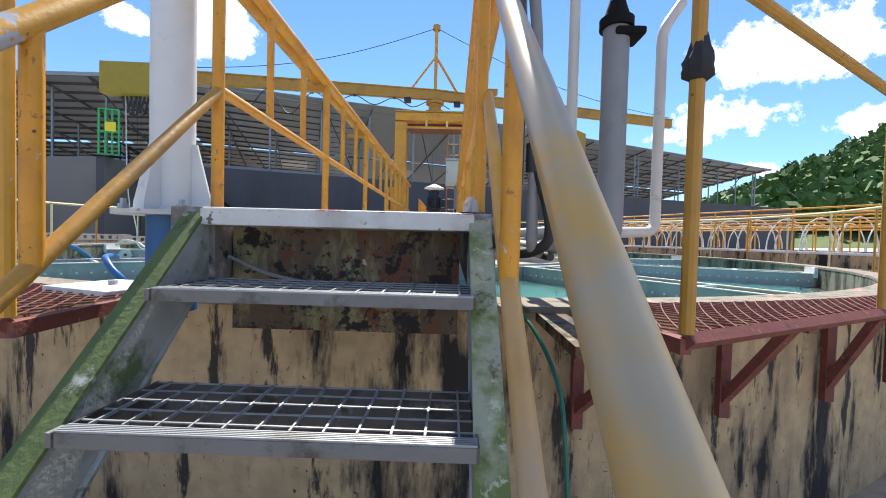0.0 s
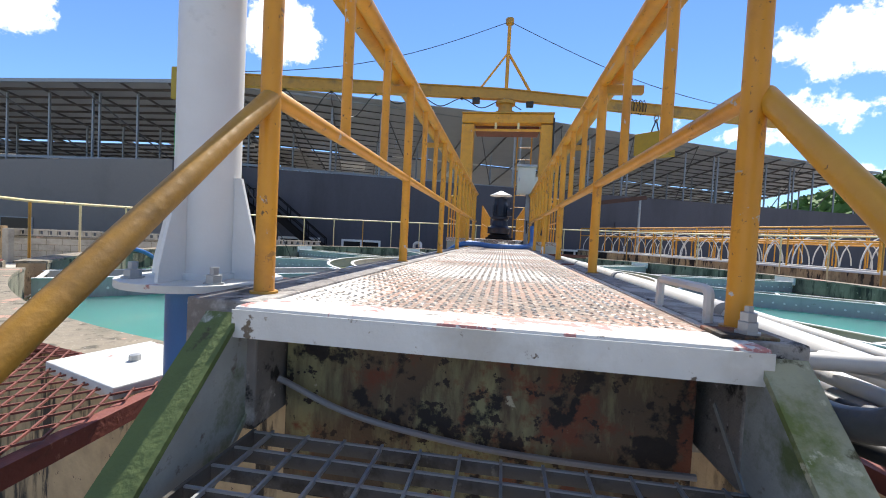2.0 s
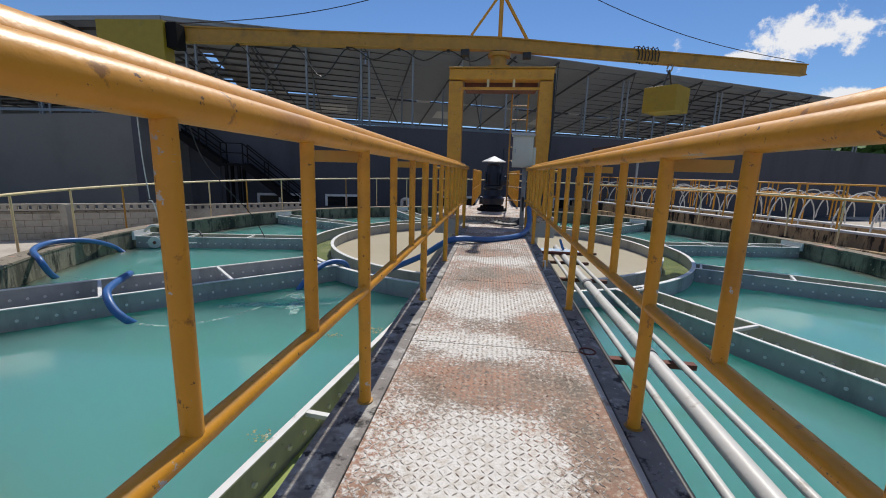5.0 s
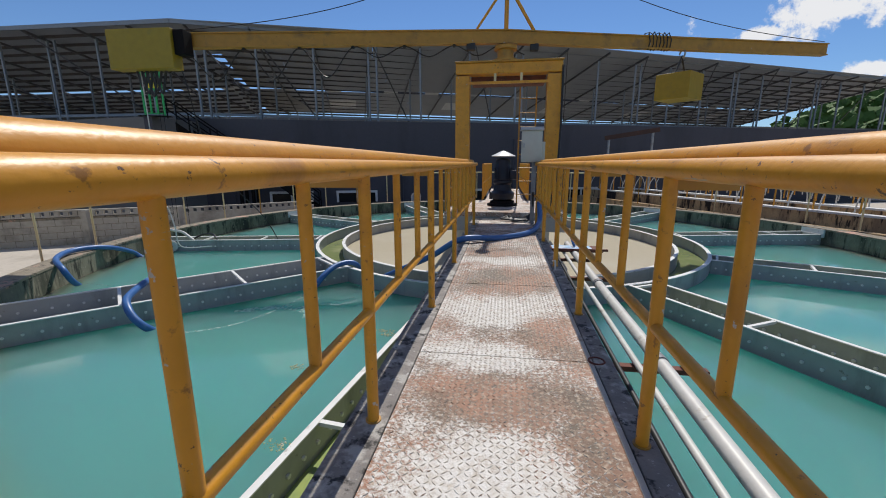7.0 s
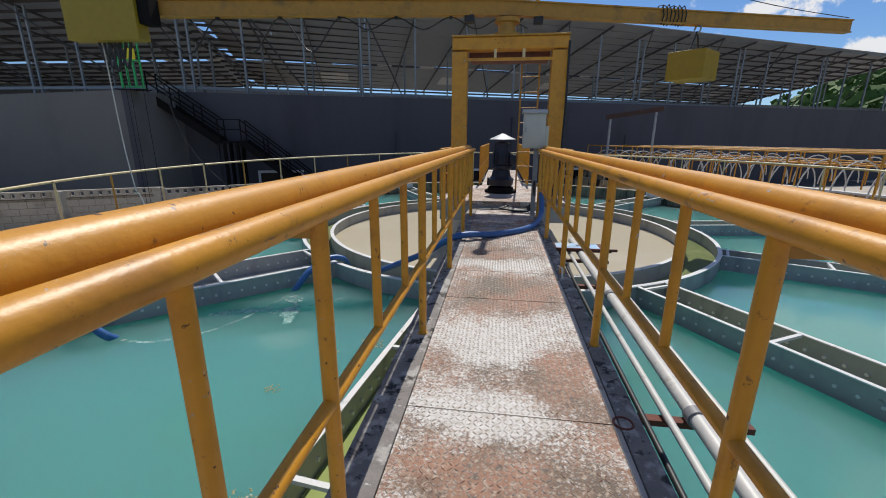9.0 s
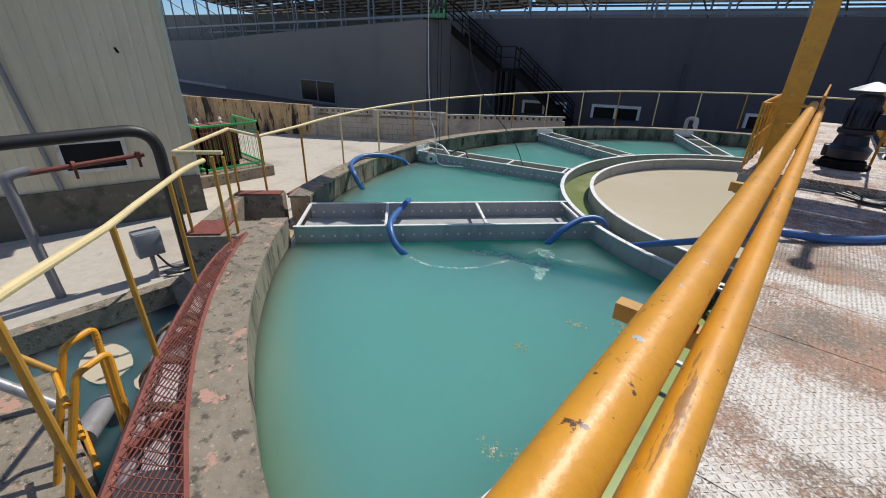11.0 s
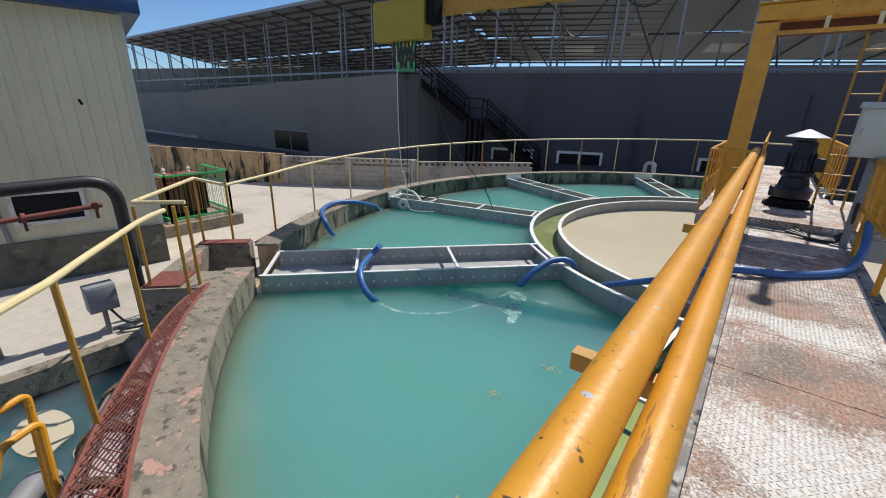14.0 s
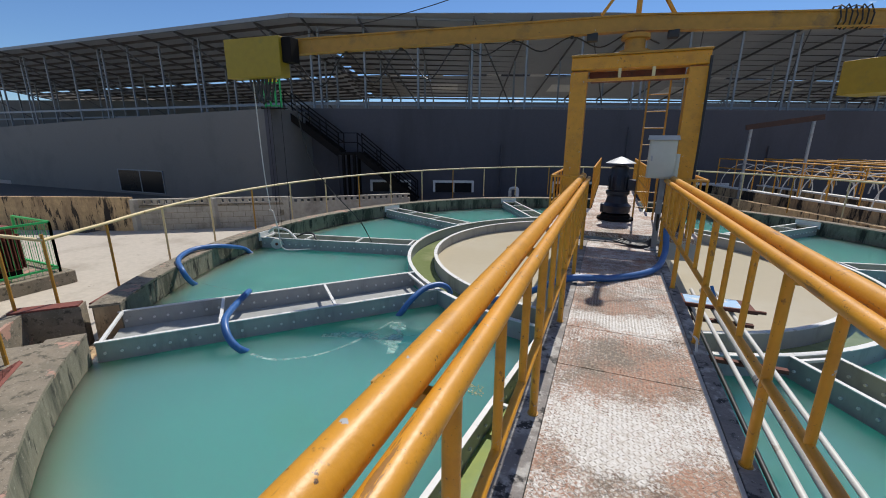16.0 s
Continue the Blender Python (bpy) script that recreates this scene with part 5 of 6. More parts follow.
for (sa, za), (sb, zb) in fl:
    for n in (N0, N1):
        bm = B(); bar(bm, bp(n, sa, za), bp(n, sb, zb), 0.05, 0.32); sp("stringer", bm)
        for h in (1.0, 0.55):
            bm = B(); bar(bm, bp(n, sa, za + h), bp(n, sb, zb + h), 0.055, 0.055); sp("handrail", bm)
        for f in (0.0, 0.33, 0.66, 1.0):
            bm = B(); q = bp(n, sa + (sb - sa) * f, za + (zb - za) * f); bar(bm, q, q + Vector((0, 0, 1.0)), 0.04, 0.04); sp("baluster", bm)
    k = int(abs(zb - za) / 0.19)
    for i in range(k):
        f = (i + 0.5) / k
        bm = B(); c = bp((N0 + N1) / 2, sa + (sb - sa) * f, za + (zb - za) * f)
        bar(bm, c - NV * 0.48, c + NV * 0.48, 0.25, 0.03); sp("tread", bm)
bm = B(); bar(bm, bp((N0 + N1) / 2, -6.0, LZ), bp((N0 + N1) / 2, -4.95, LZ), 1.05, 0.12); sp("landing", bm)
for s_ in (-5.75, -5.2):
    for n in (N0, N1):
        bm = B(); bar(bm, bp(n, s_, GROUND), bp(n, s_, LZ), 0.12, 0.12); sp("leg", bm)
bm = B()
for h in (1.0, 0.55):
    bar(bm, bp(N0, -5.95, LZ + h), bp(N0, -5.0, LZ + h), 0.04, 0.04)
sp("landing_rail", bm)

# green gate by the stair head, on a short landing plate fixed to the wall tops
GN, GS = 20.42, -8.95
cg = empty("green_gate", "bright green steel gate at the stair head", "gate", loc=bp(GN, GS, 3.15))
cinv2 = Matrix.Translation(bp(GN, GS, 3.15)).inverted()
for a, b in (((0, 0), (0, 2.1)), ((0.75, 0), (0.75, 2.1)), ((0, 2.1), (0.75, 2.1)), ((0, 0.1), (0.75, 0.1)), ((0, 1.1), (0.75, 1.1)), ((0.25, 0.1), (0.25, 2.1)), ((0.5, 0.1), (0.5, 2.1))):
    bm = B(); bar(bm, bp(GN, GS + a[0], 3.17 + a[1]), bp(GN, GS + b[0], 3.17 + b[1]), 0.06, 0.06); bm.transform(cinv2)
    part("bar", bm, GREEN, cg, smooth=False)
bm = B(); bar(bm, bp(GN - 0.06, GS + 0.25, 4.5), bp(GN - 0.06, GS + 0.65, 4.5), 0.02, 0.4); bm.transform(cinv2); part("label", bm, LABEL_YEL, cg, "yellow label plate", False)
bm = B(); bar(bm, bp(GN, GS - 0.2, 3.16), bp(GN, GS + 0.95, 3.16), 0.5, 0.03); bm.transform(cinv2); part("landing_plate", bm, FRAME_DARK, cg, smooth=False)

# hill and trees to the right
random.seed(4)
bm = B()
W_, D_ = 46, 22
hv = []
for i in range(W_ + 1):
    row = []
    for j in range(D_ + 1):
        az = radians(22 + 75 * i / W_)
        d = 75 + 190 * j / D_
        x, y = d * math.sin(az), d * math.cos(az)
        rise = min(1, max(0, (math.degrees(az) - 26) / 26)) ** 0.8
        z = GROUND + rise * (d - 70) * 0.34 * (1 + 0.25 * noise.noise((x * 0.02, y * 0.02, 0))) * (1 if j < 14 else 1 - 0.05 * (j - 14))
        row.append(bm.verts.new((x, y, z)))
    hv.append(row)
for i in range(W_):
    for j in range(D_):
        bm.faces.new((hv[i][j], hv[i + 1][j], hv[i + 1][j + 1], hv[i][j + 1]))
HILL = [[v.co.copy() for v in r] for r in hv]
tagged(link("hill", bm, GRASS, smooth=True), "green hillside covered in scrub and trees", "hill", kind="structure")
v, f = [], []
rng = np.random.default_rng(3)
for i in range(W_):
    for j in range(D_):
        for k in range(3):
            c = HILL[i][j].lerp(HILL[i + 1][min(j + 1, D_)], rng.random()) + Vector((rng.normal() * 2, rng.normal() * 2, 0))
            if rng.random() < 0.22 or c.z < 2:
                continue
            R = 2.2 + 2.0 * rng.random()
            for q in range(34):
                th, ph = rng.random() * 6.283, math.acos(1 - 1.3 * rng.random())
                rr = R * (0.75 + 0.4 * rng.random())
                o = c + Vector((rr * math.sin(ph) * math.cos(th), rr * math.sin(ph) * math.sin(th), rr * math.cos(ph) * 0.9 + R * 0.4))
                a1 = Vector(rng.normal(size=3)).normalized() * R * 0.34
                a2 = Vector(rng.normal(size=3)).normalized() * R * 0.34
                kk = len(v)
                v += [o + a1, o + a2, o - a1 * 0.9, o - a2 * 0.8]
                f.append((kk, kk + 1, kk + 2, kk + 3))
me = bpy.data.meshes.new("hill_trees"); me.from_pydata(v, [], f); me.materials.append(LEAF)
tagged(new("hill_trees", me), "dense green tree crowns on the hillside", "trees", kind="stuff")

# ---------------------------------------------------------------- gratings and railing round the tank
def lattice(bm, inner, outer, n, m, z, w=0.012, h=0.022):
    """Expanded metal between two edges: two families of slanting strips crossing into diamonds."""
    def at(u, v):
        return inner(u).lerp(outer(u), v)
    for fam in (0, 1):
        for i in range(-m, n):
            prev = None
            for k in range(m + 1):
                u = (i + k) / n if fam == 0 else (i + m - k) / n
                if u < 0 or u > 1:
                    prev = None
                    continue
                p = at(u, k / m)
                if prev is not None:
                    bar(bm, (prev.x, prev.y, z), (p.x, p.y, z), w, h)
                prev = p


def poly_at(pts):
    seg = [(Vector(a), Vector(b)) for a, b in zip(pts, pts[1:])]
    tot = sum((b - a).length for a, b in seg)

    def f(u):
        d = u * tot
        for a, b in seg:
            L = (b - a).length
            if d <= L + 1e-6:
                return a.lerp(b, min(1, d / L))
            d -= L
        return seg[-1][1]
    return f


def side_grating(sx):
    outp = [(-1.17, -0.38) if sx < 0 else (1.35, -0.31), (sx * 2.84, 0.47), (sx * 3.92, 1.05), (sx * 5.02, 1.80), (sx * 5.45, 2.25)]
    outer = poly_at([(x, y, 0) for x, y in outp])
    a0, a1 = (-97.0, -126.5) if sx < 0 else (-82.5, -53.5)

    def inner(u):
        p = rim_at(9.23, a0 + (a1 - a0) * u)
        return Vector((p.x, p.y, 0))
    z = -0.43
    t = tagged(empty("side_grating", "rusty red expanded metal grating on brackets beside the tank", "grating", "side gratings", loc=(sx * 1.2, -0.36, z)))
    inv = Matrix.Translation((-sx * 1.2, 0.36, -z))
    n = 56
    bm = B(); lattice(bm, inner, outer, n, 6, z - 0.008, 0.0055, 0.007); bm.transform(inv)
    part("expanded_mesh", bm, MESH_RED, t, smooth=False)["kind"] = "stuff"
    edge = [outer(i / 12) for i in range(13)]
    for nm, pts in (("edge_angle", [(p.x, p.y, z - 0.03) for p in edge]), ("inner_angle", [(inner(i / 12).x, inner(i / 12).y, z - 0.03) for i in range(13)])):
        bm = B(); tube(bm, pts, 0.034 if nm == "edge_angle" else 0.022, 4); bm.transform(inv)
        part(nm, bm, BROWN, t, "red oxide painted edge angle", False)
    for u in (0.0, 0.2, 0.4, 0.6, 0.8, 1.0):
        a, b = inner(u), outer(u)
        bm = B(); bar(bm, (a.x, a.y, z - 0.05), (b.x, b.y, z - 0.05), 0.05, 0.06); bm.transform(inv); part("cross_bar", bm, BROWN, t, smooth=False)
        if sx < 0:
            continue
        bm = B(); c = a.lerp(b, 0.8); bar(bm, (a.x, a.y, z - 0.62), (c.x, c.y, z - 0.08), 0.05, 0.05); bm.transform(inv); part("brace", bm, BROWN, t, smooth=False)
        bm = B(); d = a.lerp(b, 0.03); bar(bm, (d.x, d.y, z - 0.7), (d.x, d.y, z - 0.05), 0.06, 0.05); bm.transform(inv); part("wall_bracket", bm, BROWN, t, smooth=False)
    # railing on the outer edge
    r = empty("tank_railing", "pale yellow pipe railing beside the rusty grating", "railing", "tank railings", loc=(sx * 1.2, -0.36, z))

    def rail_z(u):
        return float(np.interp(u, (0, 0.33, 0.58, 1), (0.90, 0.77, 0.61, 0.58))) if sx < 0 else (0.94 - 0.3 * min(1, u * 1.6))
    us = [0.0, 0.33, 0.57, 0.79, 0.985] if sx < 0 else [0.0, 0.36, 0.66, 0.95]
    pts = [outer(i / 20) for i in range(20)]
    bm = B(); tube(bm, [(p.x, p.y, rail_z(i / 20)) for i, p in enumerate(pts)], 0.024, 10); bm.transform(inv)
    part("top_rail", bm, YELLOW_PALE if sx < 0 else YELLOW_OLD, r)
    for i, u in enumerate(us):
        p = outer(u)
        bm = B(); tube(bm, [(p.x, p.y, z), (p.x, p.y, rail_z(u))], 0.027 if i == 0 else 0.020, 10); bm.transform(inv)
        part("post", bm, YELLOW_CHIP if i == 0 and sx < 0 else YELLOW_OLD, r)
    return t


side_grating(-1)
side_grating(1)

# long railing round the rest of the tank
ring_r = empty("tank_railing", "cream and rusty yellow pipe railing round the tank rim", "railing", "tank railings", loc=(CX, CY, -0.6))
rinv = Matrix.Translation((-CX, -CY, 0.6))
A0, A1 = -145.1, -145.1 - 9 * 28


def rtop(a):
    f = min(1, max(0, (-145.1 - a) / 110.0))
    return 0.41 + 0.34 * f - (0.12 * max(0, (-145.1 - 130 - a) / 122.0))


bm = B(); tube(bm, [rim_at(9.56, A0 - 3 * i, rtop(A0 - 3 * i)) for i in range(85)], 0.026, 10); bm.transform(rinv)
part("top_rail", bm, YELLOW_PALE, ring_r)
for k in range(29):
    a = A0 - 9 * k
    bm = B(); tube(bm, [rim_at(9.56, a, rtop(a) - 1.15), rim_at(9.56, a, rtop(a))], 0.020, 8); bm.transform(rinv)
    part("post", bm, YELLOW_PALE if k % 3 else YELLOW_OLD, ring_r)
bm = B(); arc_wall(bm, 9.22, 9.62, -0.72, -0.69, A0 + 4, A1, 120, rim_at)
g = tagged(link("rim_grating", bm, MESH_RED), "rust red grating band outside the tank rim", "grating", kind="structure")

# railing round the outlet box
ob_ = empty("tank_railing", "pale yellow pipe railing round the concrete outlet chamber", "railing", "tank railings", loc=OM @ Vector((9.6, 0, RIMZ)))
binv = Matrix.Translation(OM @ Vector((9.6, 0, RIMZ))).inverted()
loop = [(9.50, 1.0), (10.05, 1.0), (10.05, -0.66), (9.66, -0.80), (9.62, -2.0)]
pp = [OM @ Vector((x, y, 0.55 if y > -0.7 else 0.42)) for x, y in loop]
pp[-1] = rim_at(9.56, A0, rtop(A0))
for a, b in zip(pp, pp[1:]):
    bm = B(); tube(bm, [a, b], 0.024, 10); bm.transform(binv); part("top_rail", bm, YELLOW_PALE, ob_)
for x, y in loop[:4]:
    a = OM @ Vector((x, y, RIMZ + 0.02)); bm = B(); tube(bm, [a, a + Vector((0, 0, 0.98))], 0.020, 8); bm.transform(binv); part("post", bm, YELLOW_OLD, ob_)
for x0, x1, y0, y1 in ((9.38, 10.1, -0.76, -0.56), (9.7, 10.12, 0.58, 1.06)):
    bm = B(); box(bm, x0, x1, y0, y1, RIMZ + 0.022, RIMZ + 0.045, OM)
    tagged(link("rim_plank", bm, BROWN), "red oxide steel plank on the outlet chamber", "plank", "outlet planks")

# slab near the column
bm = B(); box(bm, -0.26, 0.26, -0.20, 0.20, -0.048, 0.0, bevel=0.006)
slab = tagged(link("white_slab", bm, WHITE_EDGE), "loose white painted steel slab on the tank rim", "slab")
slab.matrix_world = pose(-1.48, 0.46, -0.415, 0, 0, -18)
bm = B(); lathe(bm, [(0.022, 0.0), (0.022, 0.025), (0.010, 0.027)], 6); part("bolt", bm, STEEL, slab, smooth=False)

# ---------------------------------------------------------------- pipes along the deck's east side
def run(name, pts, r, mat, label, cat="pipe", group="deck pipes", n=14):
    bm = B(); tube(bm, pts, r, n)
    return tagged(link(name, bm, mat, smooth=True), label, cat, group)


big = empty("silver_pipe", "silver painted steel pipe with couplings beside the deck", "pipe", "deck pipes", loc=(1.0, 0.2, -0.1))
binv3 = Matrix.Translation((-1.0, -0.2, 0.1))
bm = B(); tube(bm, bend([(1.06, -0.20, -0.14), (1.04, 0.3, -0.12), (1.0, 1.2, -0.09), (0.98, 6.4, -0.09)], 0.2), 0.043, 16); bm.transform(binv3)
part("tube", bm, PIPE_WHITE, big)
for y in (0.85, 2.45, 4.2, 5.9):
    bm = B(); tube(bm, [(0.993, y - 0.03, -0.09), (0.992, y + 0.03, -0.09)], 0.052, 16); bm.transform(binv3); part("coupling", bm, PVC, big, "grey coupling")
bm = B(); box(bm, 0.95, 1.05, 1.02, 1.10, -0.17, -0.135); bm.transform(binv3); part("clamp", bm, BLACK, big, "black pipe clamp", False)
run("thin_pipe", [(0.90, -0.1, -0.13), (0.86, 1.2, -0.11), (0.85, 6.4, -0.10)], 0.021, PIPE_WHITE, "thin pale pipe beside the deck")
run("thin_pipe", [(1.22, 0.0, -0.12), (1.17, 1.2, -0.10), (1.13, 6.4, -0.10)], 0.021, PIPE_WHITE, "thin rust stained pale pipe beside the deck")
run("black_cable", spline([(0.85, -0.25, -0.16), (0.74, 0.5, -0.13), (0.735, 2.5, -0.12), (0.74, 6.2, -0.12)], 8), 0.016, BLACK, "black cable beside the deck kerb", "cable", "deck cables")
for y in (2.48, 4.6, 5.55):
    bm = B(); bar(bm, (0.68, y, -0.155), (1.30, y, -0.155), 0.055, 0.035)
    tagged(link("pipe_bracket", bm, RUST), "rusty steel bracket under the deck pipes", "bracket", "pipe brackets")
h_ = run("kerb_handle", bend([(0.545, 0.01, 0.0), (0.545, 0.01, 0.085), (0.53, 0.275, 0.085), (0.53, 0.275, 0.0)], 0.02), 0.012, PIPE_WHITE, "white bent rod handle on the deck kerb", "handle", "kerb handles", 8)
bm = B(); tube(bm, [(0.552 + 0.045 * math.cos(a), 2.21 + 0.045 * math.sin(a), 0.008) for a in [2 * math.pi * i / 20 for i in range(20)]], 0.006, 6, True)
tagged(link("lifting_ring", bm, RUST, smooth=True), "rusty lifting ring on the deck plate", "ring", "lifting rings")
run("seam_rod", bend([(0.56, 4.35, 0.0), (0.56, 4.38, 0.10), (0.57, 4.72, 0.02)], 0.02), 0.010, PIPE_WHITE, "pale bent rod at the deck edge", "handle", "kerb handles", 8)
# sample tray by the feed well
tr = empty("sample_tray", "steel tray with a pale blue sheet beside the railing", "tray", loc=(1.0, 5.85, -0.07))
bm = B(); box(bm, -0.33, 0.36, -0.18, 0.20, 0.0, 0.02); part("tray_plate", bm, RUST, tr, smooth=False)
bm = B(); box(bm, -0.31, 0.24, -0.14, 0.17, 0.02, 0.026); part("sheet", bm, BLUE_PALE, tr, "pale blue sheet", False)
bm = B(); bar(bm, (-0.36, -0.17, 0.03), (0.42, -0.2, 0.04), 0.03, 0.03); part("front_bar", bm, RUST, tr, smooth=False)
bm = B(); bar(bm, (0.02, 0.1, 0.02), (-0.03, 0.16, 0.17), 0.03, 0.02); part("lever", bm, BLUE, tr, "blue lever", False)

# ---------------------------------------------------------------- pipe cluster by the stair
P = bend
cl = "riser pipes"
HOSE_DARK = material("dark_grey_hose", (0.055, 0.057, 0.062), 0.4, 0, [((0.12, 0.10, 0.09), 8, 0.58, 0.1)], 0.15, 60)
pc = empty("riser_pipe", "thick grey painted riser pipe with elbow and flange", "pipe", cl, loc=(1.06, -0.28, -0.15))
ri = Matrix.Translation((-1.01, 0.31, 0.15))
bm = B(); tube(bm, P([(0.80, -0.24, -0.10), (1.01, -0.31, -0.10), (1.01, -0.31, 0.74)], 0.07), 0.048, 18); bm.transform(ri); part("tube", bm, PVC, pc)
bm = B(); tube(bm, [(1.01, -0.31, 0.70), (1.01, -0.31, 0.735)], 0.062, 18); bm.transform(ri); part("flange", bm, FRAME_DARK, pc)
bm = B(); tube(bm, [(1.01, -0.31, 0.735), (1.01, -0.31, 0.80)], [0.05, 0.03], 14); bm.transform(ri); part("reducer", bm, FRAME_DARK, pc)
bm = B(); tube(bm, P([(1.01, -0.31, 0.80), (1.01, -0.31, 1.5), (1.3, 0.1, 1.6), (1.6, 0.4, 2.6)], 0.1), 0.028, 12); bm.transform(ri); part("upper_tube", bm, PVC, pc)
bm = B(); box(bm, 0.99, 1.10, -0.37, -0.25, 0.66, 0.69, bevel=0.01); bm.transform(ri); part("valve_cap", bm, FRAME_DARK, pc)
run("riser_pipe", P([(1.06, -0.25, -0.06), (1.29, -0.16, -0.05), (1.29, -0.16, 0.76), (1.39, -0.11, 0.90)], 0.05), 0.021, PIPE_WHITE, "thin rust stained riser pipe with bends", "pipe", cl)
run("riser_pipe", P([(0.86, 0.1, -0.08), (0.93, -0.19, -0.05), (0.93, -0.19, 2.3)], 0.05), 0.021, PIPE_WHITE, "thin pale riser pipe beside the stair", "pipe", cl)
run("riser_hose", spline([(0.62, -0.12, -0.10), (0.645, -0.28, -0.10), (0.675, -0.375, -0.02), (0.685, -0.385, 0.25), (0.68, -0.38, 0.7), (0.66, -0.36, 1.2), (0.64, -0.35, 2.2)], 8), 0.029, HOSE_DARK, "dark grey armoured hose curving up beside the stair", "hose", "riser hoses")
run("riser_pipe", P([(0.95, 0.2, -0.18), (0.745, -0.40, -0.13), (0.745, -0.40, 0.6), (0.71, -0.42, 0.9), (0.71, -0.42, 2.2)], 0.06), 0.020, PVC, "thin grey riser pipe beside the stair", "pipe", cl)
run("pipe_sleeve", [(0.745, -0.40, 0.14), (0.745, -0.40, 0.24)], 0.028, BLACK, "black rubber sleeve on a riser pipe", "sleeve", "pipe sleeves")
run("black_hose", spline([(0.755, -0.41, 0.15), (0.79, -0.43, 0.02), (0.80, -0.42, -0.09), (0.75, -0.36, -0.14), (0.68, -0.22, -0.15), (0.70, 0.0, -0.16)], 8), 0.019, BLACK, "black hose looping from the riser pipe", "hose", "black hoses")
run("white_pipe", [(0.62, 0.05, -0.08), (0.92, -0.05, -0.05)], 0.020, PIPE_WHITE, "short pale pipe across the cluster", "pipe", cl)
stub = empty("pipe_support", "dark timber stub and pale block under the riser pipe", "support", loc=(1.02, -0.05, RIMZ))
bm = B(); tube(bm, [(0, 0, 0), (0, 0, 0.27)], 0.045, 12); part("stub", bm, RUST_END, stub)
bm = B(); box(bm, -0.10, 0.07, -0.05, 0.05, 0.27, 0.335, bevel=0.006); part("block", bm, RUST_END, stub, "stained block")
stub.location = (1.03, -0.22, -0.50)
bm = B(); box(bm, 0.0, 0.16, -0.16, 0.85, -0.05, 0.0)
sh_ = tagged(link("support_ledge", bm, RUST_END), "corroded steel ledge under the pipe support", "ledge", kind="structure"); sh_.location = (0.95, -0.12, -0.50)
# rag on the railing post
bm = B()
bmesh.ops.create_uvsphere(bm, u_segments=18, v_segments=14, radius=1.0)
for v_ in bm.verts:
    z_ = v_.co.z
    w_ = 0.030 + 0.032 * max(0, 0.35 - z_) * (1 if z_ > -0.8 else 0.8)
    nz = noise.noise((v_.co.x * 2, v_.co.y * 2, z_ * 3))
    v_.co = Vector((v_.co.x * w_ * (1 + 0.4 * nz) / max(0.35, math.sqrt(max(0.05, 1 - z_ * z_))) * math.sqrt(max(0.05, 1 - z_ ** 4)), v_.co.y * w_ * (1 + 0.3 * nz), z_ * 0.105))
rag = tagged(link("rag", bm, CANVAS, smooth=True), "dark rag tied round the railing post", "rag"); rag.location = (1.355, -0.31, 0.60)
# small valve and hose low beside the stair
vp = empty("ground_valve", "grey plastic pipe valve with a blue handle by the wall", "valve", loc=(-1.35, -0.40, YARD_Z))
bm = B(); tube(bm, P([(-0.5, 0.2, 0.0), (-0.5, 0.2, 0.36), (0.25, 0.2, 0.40), (0.25, 0.2, 0.0)], 0.06), 0.032, 12); part("pipe", bm, PVC, vp)
bm = B(); tube(bm, [(-0.05, 0.2, 0.385), (0.07, 0.2, 0.39)], 0.046, 12); part("body", bm, PVC, vp)
bm = B(); box(bm, -0.04, 0.10, 0.17, 0.23, 0.445, 0.465, bevel=0.006); part("handle", bm, BLUE, vp, "blue lever handle")
run("green_hose", spline([(0.80, 0.52, -0.50), (0.90, 0.36, -0.55), (1.0, 0.16, -0.78), (1.02, 0.05, -1.05), (1.06, -0.05, YARD_Z)], 8), 0.011, TEAL_HOSE, "thin green hose hanging on the tank wall", "hose", "green hoses", 8)

# ---------------------------------------------------------------- hoses on the water
def hose(ctrl, label, r=0.052):
    bm = B(); tube(bm, spline(ctrl, 10), r, 14)
    return tagged(link("blue_hose", bm, BLUE_HOSE, smooth=True), label, "hose", "blue hoses")


hose([(-7.90, 7.63, -0.93), (-8.02, 7.48, -0.74), (-7.76, 6.88, -0.52), (-7.76, 6.49, -0.42), (-7.81, 6.06, -0.40), (-7.50, 5.55, -0.42), (-7.10, 5.31, -0.52), (-7.08, 5.40, -0.74), (-7.19, 5.62, -0.93)], "blue hose looped over the concrete rim into water", 0.046)
hose([(-5.31, 5.08, -0.57), (-5.00, 4.59, -0.53), (-4.73, 4.17, -0.52), (-4.56, 4.00, -0.57), (-4.43, 3.94, -0.68), (-4.33, 3.97, -0.80), (-4.31, 4.12, -0.94)], "blue hose draped over the outlet trough into water", 0.046)
hose([(-3.10, 5.73, -0.95), (-3.00, 5.80, -0.80), (-2.90, 5.94, -0.64), (-2.80, 6.19, -0.54), (-2.66, 6.39, -0.52), (-2.54, 6.47, -0.57), (-2.50, 6.55, -0.70)], "blue hose hooked over the baffle ring", 0.046)
wheel = empty("valve_wheel", "small rusty pulley wheel on the launder end", "wheel", loc=(-7.62, 8.10, -0.72))
bm = B(); lathe(bm, [(0.03, -0.05), (0.13, -0.04), (0.13, 0.04), (0.03, 0.05)], 20, Matrix.Rotation(math.pi / 2, 4, "X") @ Matrix.Rotation(0.6, 4, "Y")); part("disc", bm, PIPE_WHITE, wheel)
